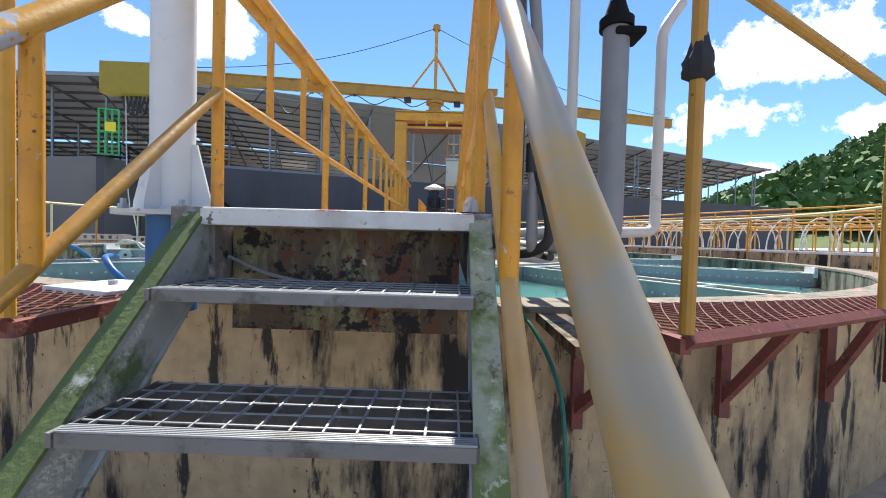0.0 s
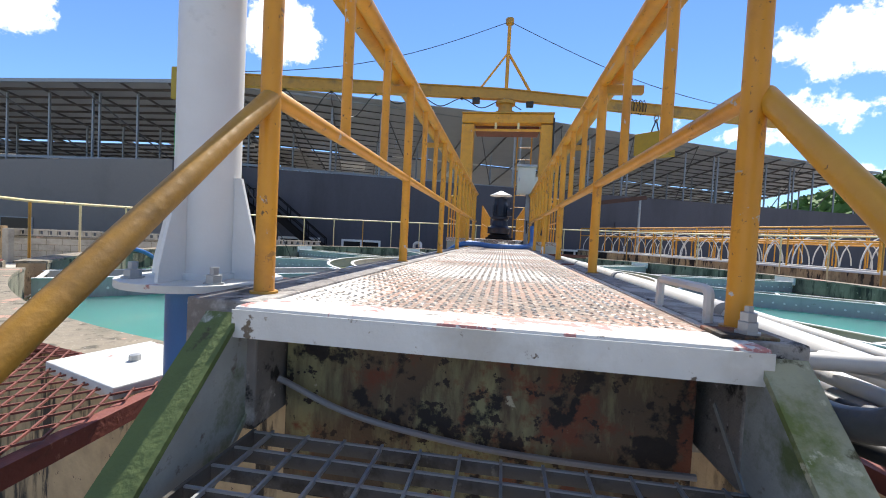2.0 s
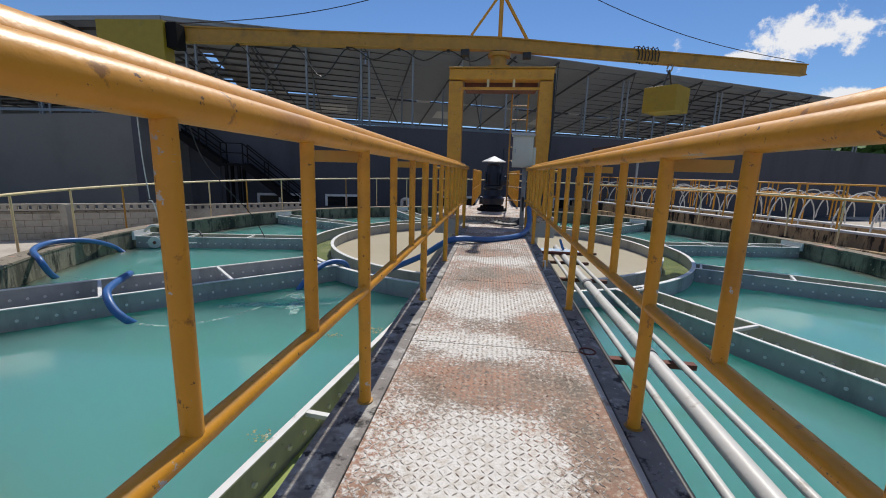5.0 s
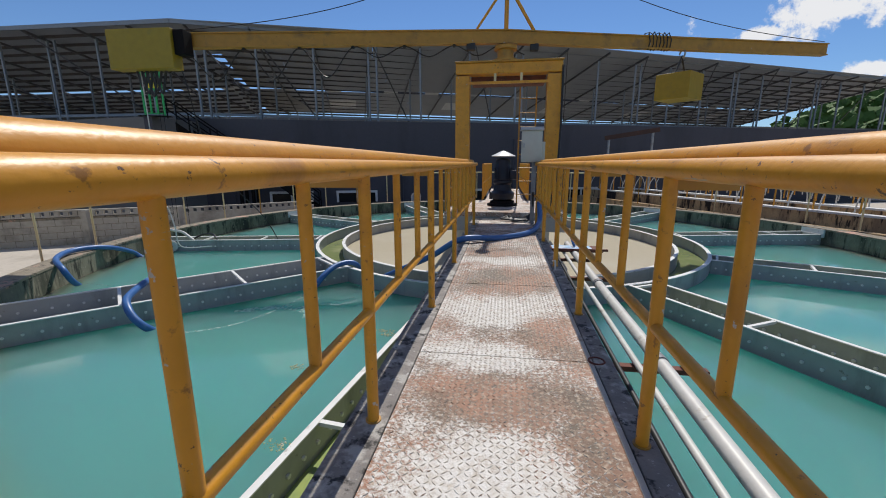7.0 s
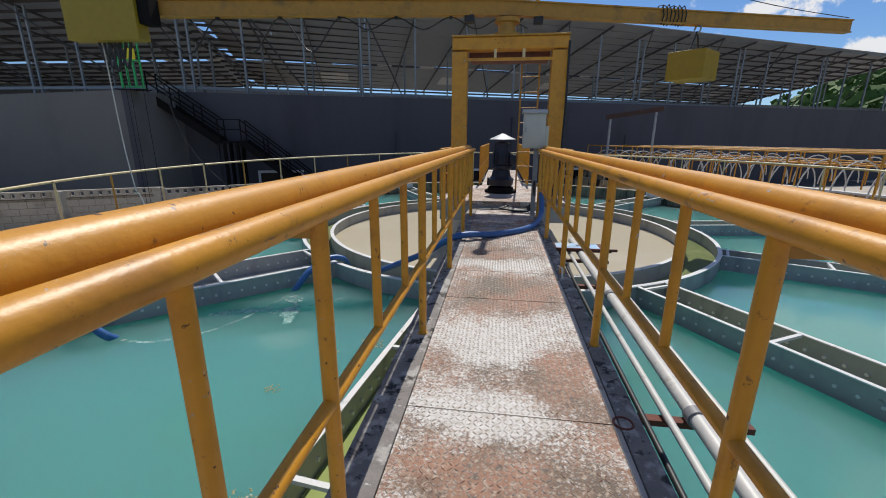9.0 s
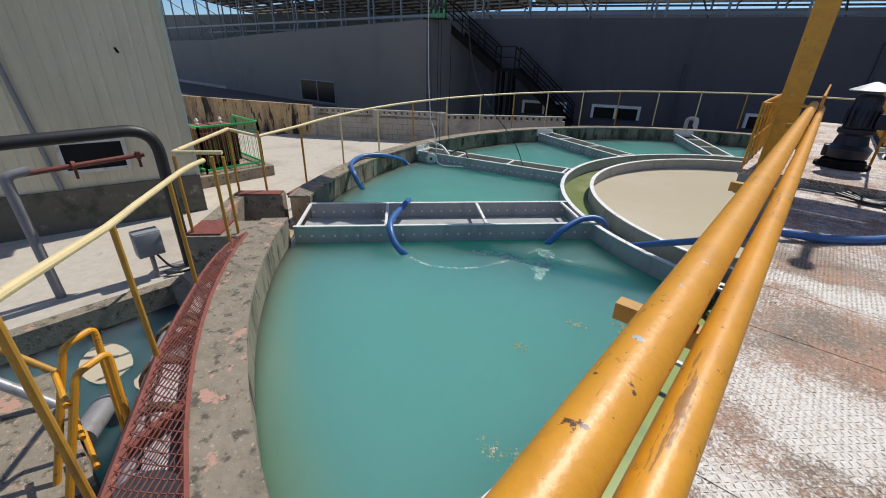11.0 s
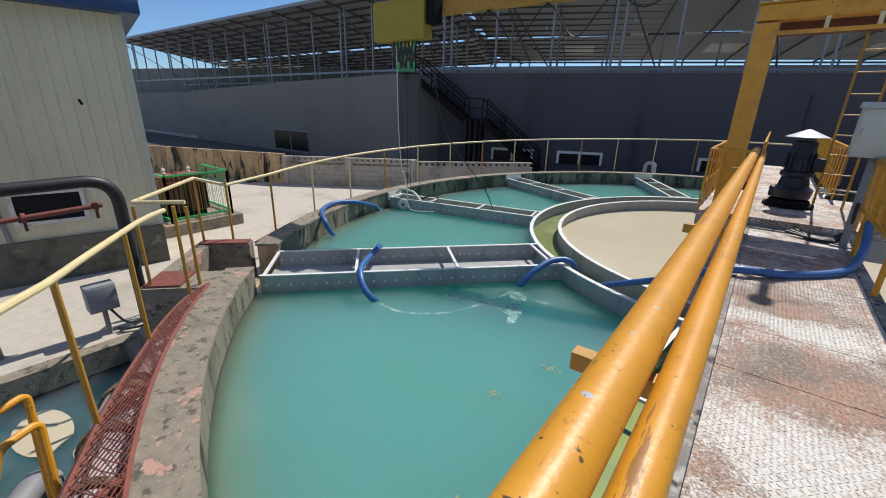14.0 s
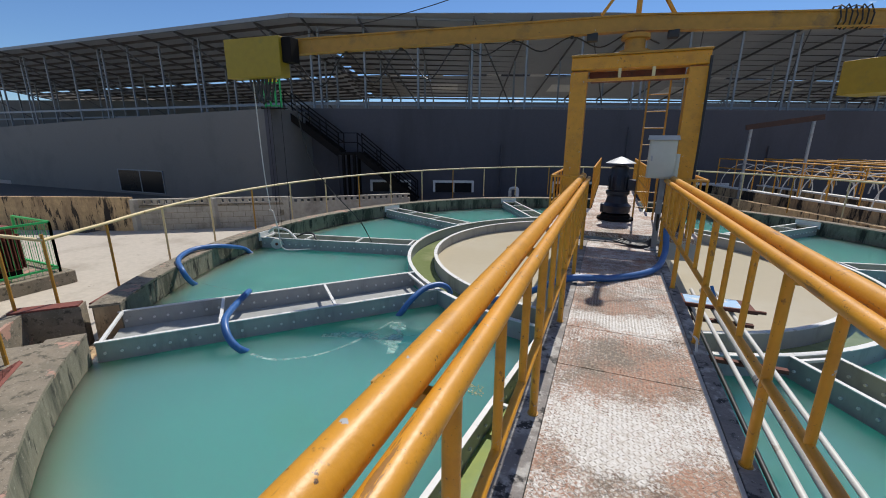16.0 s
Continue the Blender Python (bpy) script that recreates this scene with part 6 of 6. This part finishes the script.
bm = B(); lathe(bm, [(0.035, -0.07), (0.035, 0.07)], 12, Matrix.Rotation(math.pi / 2, 4, "X") @ Matrix.Rotation(0.6, 4, "Y")); part("hub", bm, RUST, wheel)
run("black_hose", spline([(-7.3, 8.4, -0.60), (-7.1, 8.5, -0.50), (-6.8, 8.45, -0.48), (-6.6, 8.3, -0.56)], 8), 0.02, BLACK, "short black hose on the launder edge", "hose", "black hoses")
run("white_pipe", P([(-7.95, 8.2, -0.5), (-7.8, 8.25, -0.35), (-7.5, 8.35, -0.42), (-7.2, 8.3, -0.60)], 0.08), 0.03, PIPE_WHITE, "pale bent pipe on the launder end", "pipe", cl)
run("white_pipe", P([(-4.25, 18.5, -0.6), (-4.25, 18.5, -0.25), (-3.9, 18.4, -0.22), (-3.8, 17.9, -0.6)], 0.15), 0.07, PIPE_WHITE, "pale bent pipe on the far launder end", "pipe", cl)

# scum floating on the water
random.seed(11)
for x, y, r in ((-1.82, 4.11, 0.12), (-2.03, 3.4, 0.10), (-1.59, 2.29, 0.13), (-1.42, 4.4, 0.12), (-1.40, 2.35, 0.12), (-1.35, 4.3, 0.09)):
    bm = B()
    for k in range(60):
        a, d = random.random() * 6.283, 0.8 * r * random.random()
        q = 0.003 + 0.010 * random.random() ** 2
        m = Matrix.Translation((d * math.cos(a) * 1.2, d * math.sin(a) * 0.8, 0.0)) @ Matrix.Diagonal((q, q, 0.006, 1))
        bmesh.ops.create_icosphere(bm, subdivisions=1, radius=1.0, matrix=m)
    s_ = tagged(link("floating_scum", bm, FOAM), "patch of dried yellowish scum floating on water", "scum", "floating scum", "stuff")
    s_.location = (x, y, WATERZ)

# ---------------------------------------------------------------- the yard to the west
# cream shed with ribbed sheet wall
SH = Matrix.Translation((-9.52, 3.28, 0)) @ Matrix.Rotation(radians(-102.5 + 0.0), 4, "Z")   # local x runs along the east wall, local y points out of it
shed = tagged(empty("shed", "cream ribbed sheet metal shed with blue roof edge", "shed"), kind="structure")
bm = B()
L_, H_ = 11.0, 2.99
prof = []
x = 0.0
while x < L_:
    prof += [(x, 0.0), (x + 0.10, 0.0), (x + 0.115, 0.009), (x + 0.145, 0.009), (x + 0.16, 0.0)]
    x += 0.18
lo = [bm.verts.new(SH @ Vector((px, py, -0.62))) for px, py in prof]
hi = [bm.verts.new(SH @ Vector((px, py, H_))) for px, py in prof]
for i in range(len(prof) - 1):
    bm.faces.new((lo[i], lo[i + 1], hi[i + 1], hi[i]))
part("ribbed_wall", bm, CREAM, shed, smooth=False)
bm = B(); box(bm, 0.0, L_, -6.0, -0.03, GROUND, H_ - 0.02, SH); part("body", bm, CREAM, shed, smooth=False)
bm = B(); box(bm, -0.03, L_, -0.028, 0.06, GROUND, -0.62, SH); part("plinth", bm, material("mossy_dark_plinth", (0.12, 0.11, 0.085), 0.9, 0, [((0.05, 0.06, 0.04), 3, 0.5, 0.15), ((0.25, 0.22, 0.18), 5, 0.6, 0.1)], 0.4), shed, "dark mossy concrete plinth", False)
bm = B(); box(bm, -0.05, 0.02, -0.03, 0.04, -0.62, H_, SH); part("corner_trim", bm, material("pale_corner_trim", (0.50, 0.52, 0.42), 0.5), shed, "pale green corner trim", False)
bm = B(); box(bm, -0.3, L_ + 0.2, -6.2, 0.30, H_ - 0.02, H_ + 0.20, SH, 0.01); part("roof", bm, ROOF_BLUE, shed, "blue roof edge")
bm = B()
for x0, x1, z0, z1 in ((1.00, 1.95, 0.14, 0.20), (1.00, 1.95, -0.36, -0.30), (1.00, 1.06, -0.30, 0.14), (1.89, 1.95, -0.30, 0.14)):
    box(bm, x0, x1, 0.0, 0.05, z0, z1, SH)
wf = part("window_frame", bm, PIPE_WHITE, shed, "pale window frame", False)
bm = B(); box(bm, 1.06, 1.89, 0.0, 0.03, -0.30, 0.14, SH); part("pane", bm, GLASS_DARK, wf, smooth=False)
bm = B(); tube(bm, [SH @ Vector((2.35, 0.07, 3.0)), SH @ Vector((2.05, 0.07, -0.6))], 0.035, 10); part("downpipe", bm, PVC, shed, "pale plastic downpipe")
bm = B(); tube(bm, [SH @ Vector((0.75, 0.04, 1.62)), SH @ Vector((0.75, 0.14, 1.62)), SH @ Vector((0.72, 0.14, 1.55))], 0.02, 8); part("bracket", bm, FRAME_DARK, shed)

# low walls behind the yard
def blocks(a, b, z0, z1, bw, bh, name, label):
    t = tagged(empty(name, label, "wall"), kind="structure")
    a, b = Vector(a), Vector(b)
    d = (b - a); L = d.length; d.normalize()
    ang = math.atan2(d.y, d.x)
    bm = B(); bar(bm, (a.x, a.y, (z0 + z1) / 2 - 0.01), (b.x, b.y, (z0 + z1) / 2 - 0.01), 0.13, z1 - z0 - 0.02)
    part("core", bm, RIM, t, smooth=False)
    bm = B(); box(bm, -bw / 2 + 0.006, bw / 2 - 0.006, -0.075, 0.075, 0.006, bh - 0.006, bevel=0.004)
    me = bpy.data.meshes.new("brick"); bm.to_mesh(me); bm.free(); me.materials.append(BLOCK)
    rows = int((z1 - z0) / bh)
    for r in range(rows):
        s = bw / 2 + (bw / 2 if r % 2 else 0)
        while s + bw / 2 < L:
            o = new("brick", me); o.parent = t
            o.matrix_local = Matrix.Translation((a.x + d.x * s, a.y + d.y * s, z0 + r * bh)) @ Matrix.Rotation(ang, 4, "Z")
            s += bw
    return t


def plain_wall(pts, z0, z1, name, label, mat, cap=False):
    bm = B()
    for a, b in zip(pts, pts[1:]):
        bar(bm, (a[0], a[1], (z0 + z1) / 2), (b[0], b[1], (z0 + z1) / 2), 0.15, z1 - z0)
    t = tagged(link(name, bm, mat), label, "wall", kind="structure")
    if cap:
        for a, b in zip(pts, pts[1:]):
            va, vb = Vector((*a, 0)), Vector((*b, 0))
            n = int((vb - va).length / 0.22)
            bm = B()
            for i in range(n):
                p, q = va.lerp(vb, i / n), va.lerp(vb, (i + 0.55) / n)
                bar(bm, (p.x, p.y, z1 + 0.06), (q.x, q.y, z1 + 0.06), 0.12, 0.12)
            bar(bm, (va.x, va.y, z1 + 0.145), (vb.x, vb.y, z1 + 0.145), 0.14, 0.05)
            part("pierced_cap", bm, BLOCK, t, "pierced concrete cap", False)
    return t


FW = [(-15.4, 9.6), (-11.1, 12.5), (-7.75, 15.6)]
blocks(FW[0], FW[1], GROUND, -0.48, 0.40, 0.20, "block_wall", "pale grey concrete block boundary wall")
plain_wall(FW[:2], -0.48, -0.44, "wall_cap", "pierced cap course on the block wall", BLOCK, True)
plain_wall(FW[1:], GROUND, -0.50, "wall_low", "low stained boundary wall with a pierced cap", BLOCK, True)
plain_wall([(-40, 3.0), (-22, 7.0), FW[0]], GROUND, -0.20, "wall_old", "old stained concrete boundary wall", CONCRETE)
for f in (0.02, 0.5, 0.98):
    p = Vector((*FW[0], 0)).lerp(Vector((*FW[1], 0)), f)
    bm = B(); box(bm, p.x - 0.14, p.x + 0.14, p.y - 0.14, p.y + 0.14, GROUND, -0.28, bevel=0.01)
    tagged(link("pillar", bm, BLOCK), "square concrete pillar in the block wall", "pillar", "wall pillars", kind="structure")

# transformer on a plinth behind a green fence
bm = B(); box(bm, -12.9, -11.0, 3.7, 5.6, GROUND, GROUND + 0.28, bevel=0.02)
tagged(link("plinth", bm, RIM), "raised concrete plinth under the transformer", "plinth", kind="structure")
tf = empty("transformer", "red-brown oil transformer with cooling radiators", "transformer", loc=(-11.9, 4.55, GROUND + 0.28))
for k in range(2):
    bm = B(); box(bm, -0.34, 0.34, -0.48 + 0.55 * k, -0.10 + 0.55 * k, 0.12, 0.98, bevel=0.03); part("tank", bm, BROWN, tf)
    bm = B(); box(bm, -0.38, 0.38, -0.52 + 0.55 * k, -0.06 + 0.55 * k, 0.98, 1.02); part("lid", bm, BROWN, tf, smooth=False)
    for i in range(7):
        bm = B(); x = 0.35; y = -0.46 + 0.55 * k + 0.055 * i
        box(bm, x, x + 0.16, y - 0.008, y + 0.008, 0.18, 0.9); part("radiator_fin", bm, BROWN, tf, smooth=False)
    bm = B(); lathe(bm, [(0.03, 1.02), (0.045, 1.06), (0.03, 1.10), (0.045, 1.14), (0.02, 1.20)], 10, Matrix.Translation((0, -0.29 + 0.55 * k, 0))); part("bushing", bm, WHITE_EDGE, tf, "pale insulator bushing")
bm = B(); box(bm, -0.3, 0.3, -0.45, 0.42, 0.0, 0.12); part("skid", bm, FRAME_DARK, tf, smooth=False)


def green_panel(a, b, n):
    t = empty("green_fence", "bright green steel guard fence round the transformer", "fence", "green fences", loc=(a[0], a[1], GROUND + 0.28))
    inv = Matrix.Translation((-a[0], -a[1], -GROUND - 0.28))
    z0, z1 = GROUND + 0.28, GROUND + 1.38
    for z in (z0 + 0.1, z1):
        bm = B(); bar(bm, (*a, z), (*b, z), 0.04, 0.04); bm.transform(inv); part("rail", bm, GREEN, t, smooth=False)
    for i in range(n + 1):
        p = Vector((*a, 0)).lerp(Vector((*b, 0)), i / n)
        bm = B(); w = 0.04 if i in (0, n) else 0.006
        bar(bm, (p.x, p.y, z0), (p.x, p.y, z1), w, w); bm.transform(inv); part("post" if w > 0.02 else "picket", bm, GREEN, t, smooth=False)
    return t


green_panel((-11.15, 4.0), (-11.15, 5.4), 14)
green_panel((-11.15, 5.4), (-12.7, 5.45), 14)
green_panel((-11.15, 4.0), (-12.7, 3.85), 10)

# pipe frames beside the sunken basin
fr = "yard pipes"
run("black_pipe", P([(-7.12, 2.15, GROUND), (-7.12, 2.15, 0.68), (-7.12, -0.9, 0.64), (-6.9, -4.0, 0.6)], 0.35, 10), 0.075, BLACK, "large black pipe arch standing in the yard", "pipe", fr, 18)
run("grey_pipe", P([(-7.32, 0.66, GROUND), (-7.32, 0.62, 0.27), (-7.33, 0.85, 0.30)], 0.1), 0.055, PVC, "grey standpipe in the yard", "pipe", fr)
rod = empty("rusty_pipe", "rusty horizontal pipe with flanges on the standpipe", "pipe", fr, loc=(-7.33, 0.64, 0.26))
bm = B(); tube(bm, [(0, 0, 0), (0.1, 1.35, 0.08)], 0.032, 12); part("tube", bm, BROWN, rod)
for f in (0.45, 0.95):
    bm = B(); tube(bm, [(0.1 * f, 1.35 * f - 0.02, 0.08 * f), (0.1 * f, 1.35 * f + 0.02, 0.08 * f)], 0.06, 12); part("flange", bm, BROWN, rod)
    bm = B(); bar(bm, (0.1 * f, 1.35 * f, 0.08 * f), (0.1 * f, 1.35 * f, 0.08 * f - 0.16), 0.03, 0.03); part("bolt", bm, RUST, rod, smooth=False)
eb = empty("junction_box", "grey electrical junction box on a short post", "junction box", loc=(-7.06, 1.70, GROUND))
bm = B(); box(bm, -0.10, 0.10, -0.16, 0.16, 0.36, 0.72, bevel=0.012); part("enclosure", bm, GREY_BOX, eb)
bm = B(); box(bm, 0.10, 0.115, -0.15, 0.15, 0.38, 0.70, bevel=0.005); part("lid", bm, GREY_BOX, eb)
bm = B(); tube(bm, [(0, 0, 0), (0, 0, 0.36)], 0.03, 10); part("post", bm, PVC, eb)
bm = B(); tube(bm, spline([(0, 0.05, 0.36), (0.06, 0.2, 0.1), (-0.05, 0.45, 0.05), (-0.2, 0.6, 0.02)], 8), 0.016, 8); part("conduit", bm, BLACK, eb, "black conduit")
for k in range(3):
    run("black_cable", spline([(-7.02 + 0.05 * k, 1.78, GROUND + 0.05), (-6.85, 1.98 + 0.05 * k, GROUND + 0.05), (-6.95, 2.25 + 0.06 * k, GROUND + 0.04), (-7.2, 2.4, GROUND + 0.02)], 8), 0.016, BLACK, "black cable lying on the yard", "cable", "yard cables", 8)
# large pipe under the grating
PVC_PALE = material("mauve_grey_plastic_pipe", (0.40, 0.36, 0.37), 0.55, 0, [((0.22, 0.17, 0.16), 3, 0.52, 0.15), ((0.55, 0.50, 0.48), 9, 0.6, 0.08)], 0.15, 40, 0.12)
gpipe = empty("grey_main", "thick grey plastic main pipe under the grating", "pipe", fr, loc=(-4.3, 1.4, -0.95))
ginv = Matrix.Translation((4.3, -1.4, 0.95))
for nm, r, az0, az1, z in (("tube", 0.105, -127.0, -115.5, -0.70), ("large_tube", 0.165, -115.5, -106.5, -0.70)):
    gpts = [rim_at(9.46, az0 + (az1 - az0) * i / 9, z) for i in range(10)]
    bm = B(); tube(bm, gpts, r, 20); bm.transform(ginv); part(nm, bm, PVC_PALE, gpipe)
    for i in ((3, 8) if nm == "tube" else (0, 3, 6)):
        d = (gpts[i + 1] - gpts[max(0, i - 1)]).normalized()
        bm = B(); tube(bm, [gpts[i] - d * 0.035, gpts[i] + d * 0.035], r + 0.025, 20); bm.transform(ginv); part("coupling", bm, RUST_END, gpipe, "dark pipe coupling")
    bm = B(); tube(bm, [p + Vector((0.03 * math.sin(2.0 * i), 0.0, r + 0.012)) for i, p in enumerate(gpts)], 0.012, 8); bm.transform(ginv); part("cable", bm, BLACK, gpipe, "black cable on the pipe")
# pipework and ladder rails at the basin's near end
for k, (x, y) in enumerate(((-4.75, 0.62), (-5.05, -0.15))):
    t = empty("elbow_pipe", "grey plastic elbow pipe discharging into the basin", "pipe", fr, loc=(x, y, GROUND))
    bm = B(); tube(bm, P([(0.35, -0.25, 0.0), (0.0, 0.0, 0.0), (0.0, 0.0, -0.5)], 0.12), 0.10, 16); part("tube", bm, PVC, t)
    bm = B(); tube(bm, [(0.0, 0.0, -0.12), (0.0, 0.0, -0.06)], 0.13, 16); part("coupling", bm, GREY_BOX, t)
bm = B(); box(bm, -5.6, -3.8, -5.0, 0.35, GROUND - 1.0, GROUND + 0.02)
tagged(link("basin_ledge", bm, RIM), "gravelly concrete ledge inside the basin", "ledge", kind="structure")
lad = empty("yellow_ladder_rail", "yellow pipe grab rails of the basin ladder", "ladder", loc=(-3.75, 0.5, GROUND))
for k, dx in enumerate((0.0, -0.42)):
    bm = B(); tube(bm, P([(dx + 0.15, -0.35, 0.0), (dx, 0.0, 1.02), (dx - 0.12, 0.20, 1.02), (dx + 0.1, 0.12, 0.0)], 0.06), 0.026, 10); part("grab_rail", bm, YELLOW, lad)
for z in (0.25, 0.55, 0.85):
    bm = B(); tube(bm, [(0.05, -0.1, z), (-0.40, -0.1, z)], 0.02, 8); part("rung", bm, YELLOW, lad)
run("steel_pipe", P([(-5.9, -2.2, GROUND), (-5.5, -0.9, 0.75), (-5.35, -0.55, 0.3), (-5.2, -0.1, GROUND - 0.3)], 0.2), 0.05, BLUE, "blue and steel pipe leaning over the basin", "pipe", fr)
run("steel_pipe", [(-6.3, -1.6, 1.0), (-5.0, 0.3, GROUND)], 0.045, STEEL, "leaning galvanised pipe beside the basin", "pipe", fr)
run("steel_pipe", [(-6.6, -1.2, 0.6), (-5.6, 0.35, GROUND)], 0.035, YELLOW_OLD, "leaning yellow pipe beside the basin", "pipe", fr)
random.seed(5)
for x, y, r in ((-5.75, 0.75, 0.42), (-5.1, 0.95, 0.16)):
    bm = B(); n = 26
    vs = [bm.verts.new((x + r * (1 + 0.35 * noise.noise((math.cos(2 * math.pi * i / n) * 1.4 + x, math.sin(2 * math.pi * i / n) * 1.4, 0))) * math.cos(2 * math.pi * i / n), y + 0.55 * r * math.sin(2 * math.pi * i / n), GROUND - 0.234)) for i in range(n)]
    f_ = bm.faces.new(vs)
    r_ = bmesh.ops.extrude_face_region(bm, geom=[f_]); bmesh.ops.translate(bm, vec=(0, 0, 0.012), verts=[e for e in r_["geom"] if isinstance(e, bmesh.types.BMVert)])
    tagged(link("foam_patch", bm, SLUDGE), "pale foam patch floating in the basin", "foam", "foam patches")

# ---------------------------------------------------------------- hooped channel with yellow railings to the east
HA, HB = Vector((4.6, 24.2, 0)), Vector((13.2, 4.0, 0))
hd = (HB - HA).normalized()
hs = Vector((-hd.y, hd.x, 0))
HL = (HB - HA).length
bm = B()
for o, z1 in ((0.0, -0.28), (2.2, -0.28), (-0.5, -0.62)):
    a, b = HA + hs * o, HB + hs * o
    bar(bm, (a.x, a.y, (z1 + GROUND) / 2), (b.x, b.y, (z1 + GROUND) / 2), 0.25, z1 - GROUND)
tagged(link("channel_wall", bm, CONCRETE), "stained concrete side walls of the hooped channel", "channel wall", kind="structure")
bm = B(); a, b = HA + hs * 0.02, HB + hs * 0.02
for o in (0.0, 2.2):
    a, b = HA + hs * o, HB + hs * o
    bar(bm, (a.x, a.y, -0.25), (b.x, b.y, -0.25), 0.32, 0.06)
tagged(link("channel_coping", bm, LAUNDER_TOP), "pale coping on the channel walls", "coping", kind="structure")
for o in (0.0, 2.2, 3.6, 5.8):
    rl = empty("channel_railing", "yellow pipe railing along the hooped channel", "railing", "channel railings", loc=HA + hs * o + Vector((0, 0, -0.22)))
    inv = Matrix.Translation(-(HA + hs * o + Vector((0, 0, -0.22))))
    for z in (1.02, 0.60):
        bm = B(); a, b = HA + hs * o, HB + hs * o
        tube(bm, [(a.x, a.y, z), (b.x, b.y, z)], 0.026, 8); bm.transform(inv); part("rail", bm, YELLOW, rl)
    n = int(HL / 1.15)
    for i in range(n + 1):
        p = HA.lerp(HB, i / n) + hs * o
        bm = B(); tube(bm, [(p.x, p.y, -0.25), (p.x, p.y, 1.02)], 0.024, 6); bm.transform(inv); part("post", bm, YELLOW, rl)
n = int(HL / 0.85)
for base in (0.0, 3.6):
    for i in range(n):
        p = HA.lerp(HB, (i + 0.3) / n) + hs * base
        pts = [p + hs * (1.1 - 1.05 * math.cos(math.pi * k / 12)) + Vector((0, 0, -0.2 + 1.0 * math.sin(math.pi * k / 12))) for k in range(13)]
        bm = B(); tube(bm, pts, 0.020, 6)
        tagged(link("channel_hoop", bm, PIPE_WHITE, smooth=True), "white bent pipe hoop over the channel", "hoop", "channel hoops")
# small steel frame in front of the dark wall
pf = empty("pipe_gantry", "two slim grey posts with a rusty cross beam", "pipe frame", loc=(5.2, 22.5, GROUND))
for x in (0.0, 2.1):
    bm = B(); tube(bm, [(x, 0, 0), (x, 0, 3.85 + 0.12 * x)], 0.06, 10); part("post", bm, STEEL, pf)
bm = B(); bar(bm, (-0.2, 0, 3.75), (2.4, 0, 4.15), 0.14, 0.22); part("cross_beam", bm, material("dark_rust_beam", (0.06, 0.03, 0.022), 0.8, 0, [((0.12, 0.05, 0.03), 5, 0.55, 0.15)], 0.2), pf, "rusty cross beam", False)

# ---------------------------------------------------------------- pale currents on the water
CURRENT = material("pale_teal_foam", (0.34, 0.50, 0.44), 0.4, 0, [((0.20, 0.40, 0.36), 6, 0.5, 0.1)], 0.1, 30, 0.1)

# torn edges: the film opens in holes between its threads
cn, cl = CURRENT.node_tree.nodes, CURRENT.node_tree.links
c_geo, c_noise, c_range = cn.new("ShaderNodeNewGeometry"), cn.new("ShaderNodeTexNoise"), cn.new("ShaderNodeMapRange")
c_noise.inputs["Scale"].default_value, c_noise.inputs["Detail"].default_value, c_noise.inputs["Distortion"].default_value = 7.0, 7, 1.5
c_range.inputs["From Min"].default_value, c_range.inputs["From Max"].default_value = 0.34, 0.68
cl.new(c_geo.outputs["Position"], c_noise.inputs["Vector"])
cl.new(c_noise.outputs["Fac"], c_range.inputs["Value"])
cl.new(c_range.outputs[0], cn["Principled BSDF"].inputs["Alpha"])


def current(ctrl, w0, w1, label):
    """A thin film of foam along a curve, widening from w0 to w1."""
    pts = spline(ctrl, 10)
    bm = B()
    rows = []
    n = len(pts)
    for i, p in enumerate(pts):
        p = Vector(p)
        d = (Vector(pts[min(n - 1, i + 1)]) - Vector(pts[max(0, i - 1)])).normalized()
        s = Vector((-d.y, d.x, 0)) * (w0 + (w1 - w0) * i / (n - 1)) * (0.75 + 0.5 * noise.noise((p.x * 7, p.y * 7, 0)))
        rows.append([bm.verts.new(p + s + Vector((0, 0, -0.003))), bm.verts.new(p + Vector((0, 0, 0.003))), bm.verts.new(p - s + Vector((0, 0, -0.003)))])
    for a, b in zip(rows, rows[1:]):
        bm.faces.new((a[0], b[0], b[1], a[1])); bm.faces.new((a[1], b[1], b[2], a[2]))
    return tagged(link("foam_streak", bm, CURRENT, smooth=True), label, "foam", "foam streaks", "stuff")


W = WATERZ + 0.001
current([(-4.20, 4.01, W), (-3.89, 4.00, W), (-3.64, 4.11, W), (-3.38, 4.35, W), (-3.20, 4.72, W), (-3.09, 5.18, W), (-3.02, 5.56, W)], 0.05, 0.025, "pale foam streak drifting between the blue hoses")
current([(-3.1, 5.5, W), (-2.75, 5.2, W), (-2.45, 5.3, W), (-2.25, 5.6, W)], 0.008, 0.005, "thin pale foam streak beside the baffle ring")
current([(-7.11, 5.63, W), (-6.6, 5.58, W), (-6.1, 5.58, W), (-5.93, 5.6, W)], 0.014, 0.008, "thin pale foam streak beside the outlet trough")
current([(-3.70, 4.76, W), (-3.41, 4.90, W), (-3.12, 5.01, W), (-2.81, 4.99, W), (-2.63, 4.96, W)], 0.10, 0.26, "pale torn foam patch drifting beside the blue hose")
current([(-2.94, 5.53, W), (-2.78, 5.24, W), (-2.66, 4.92, W), (-2.59, 4.66, W)], 0.22, 0.08, "pale torn foam patch drifting beside the blue hose")
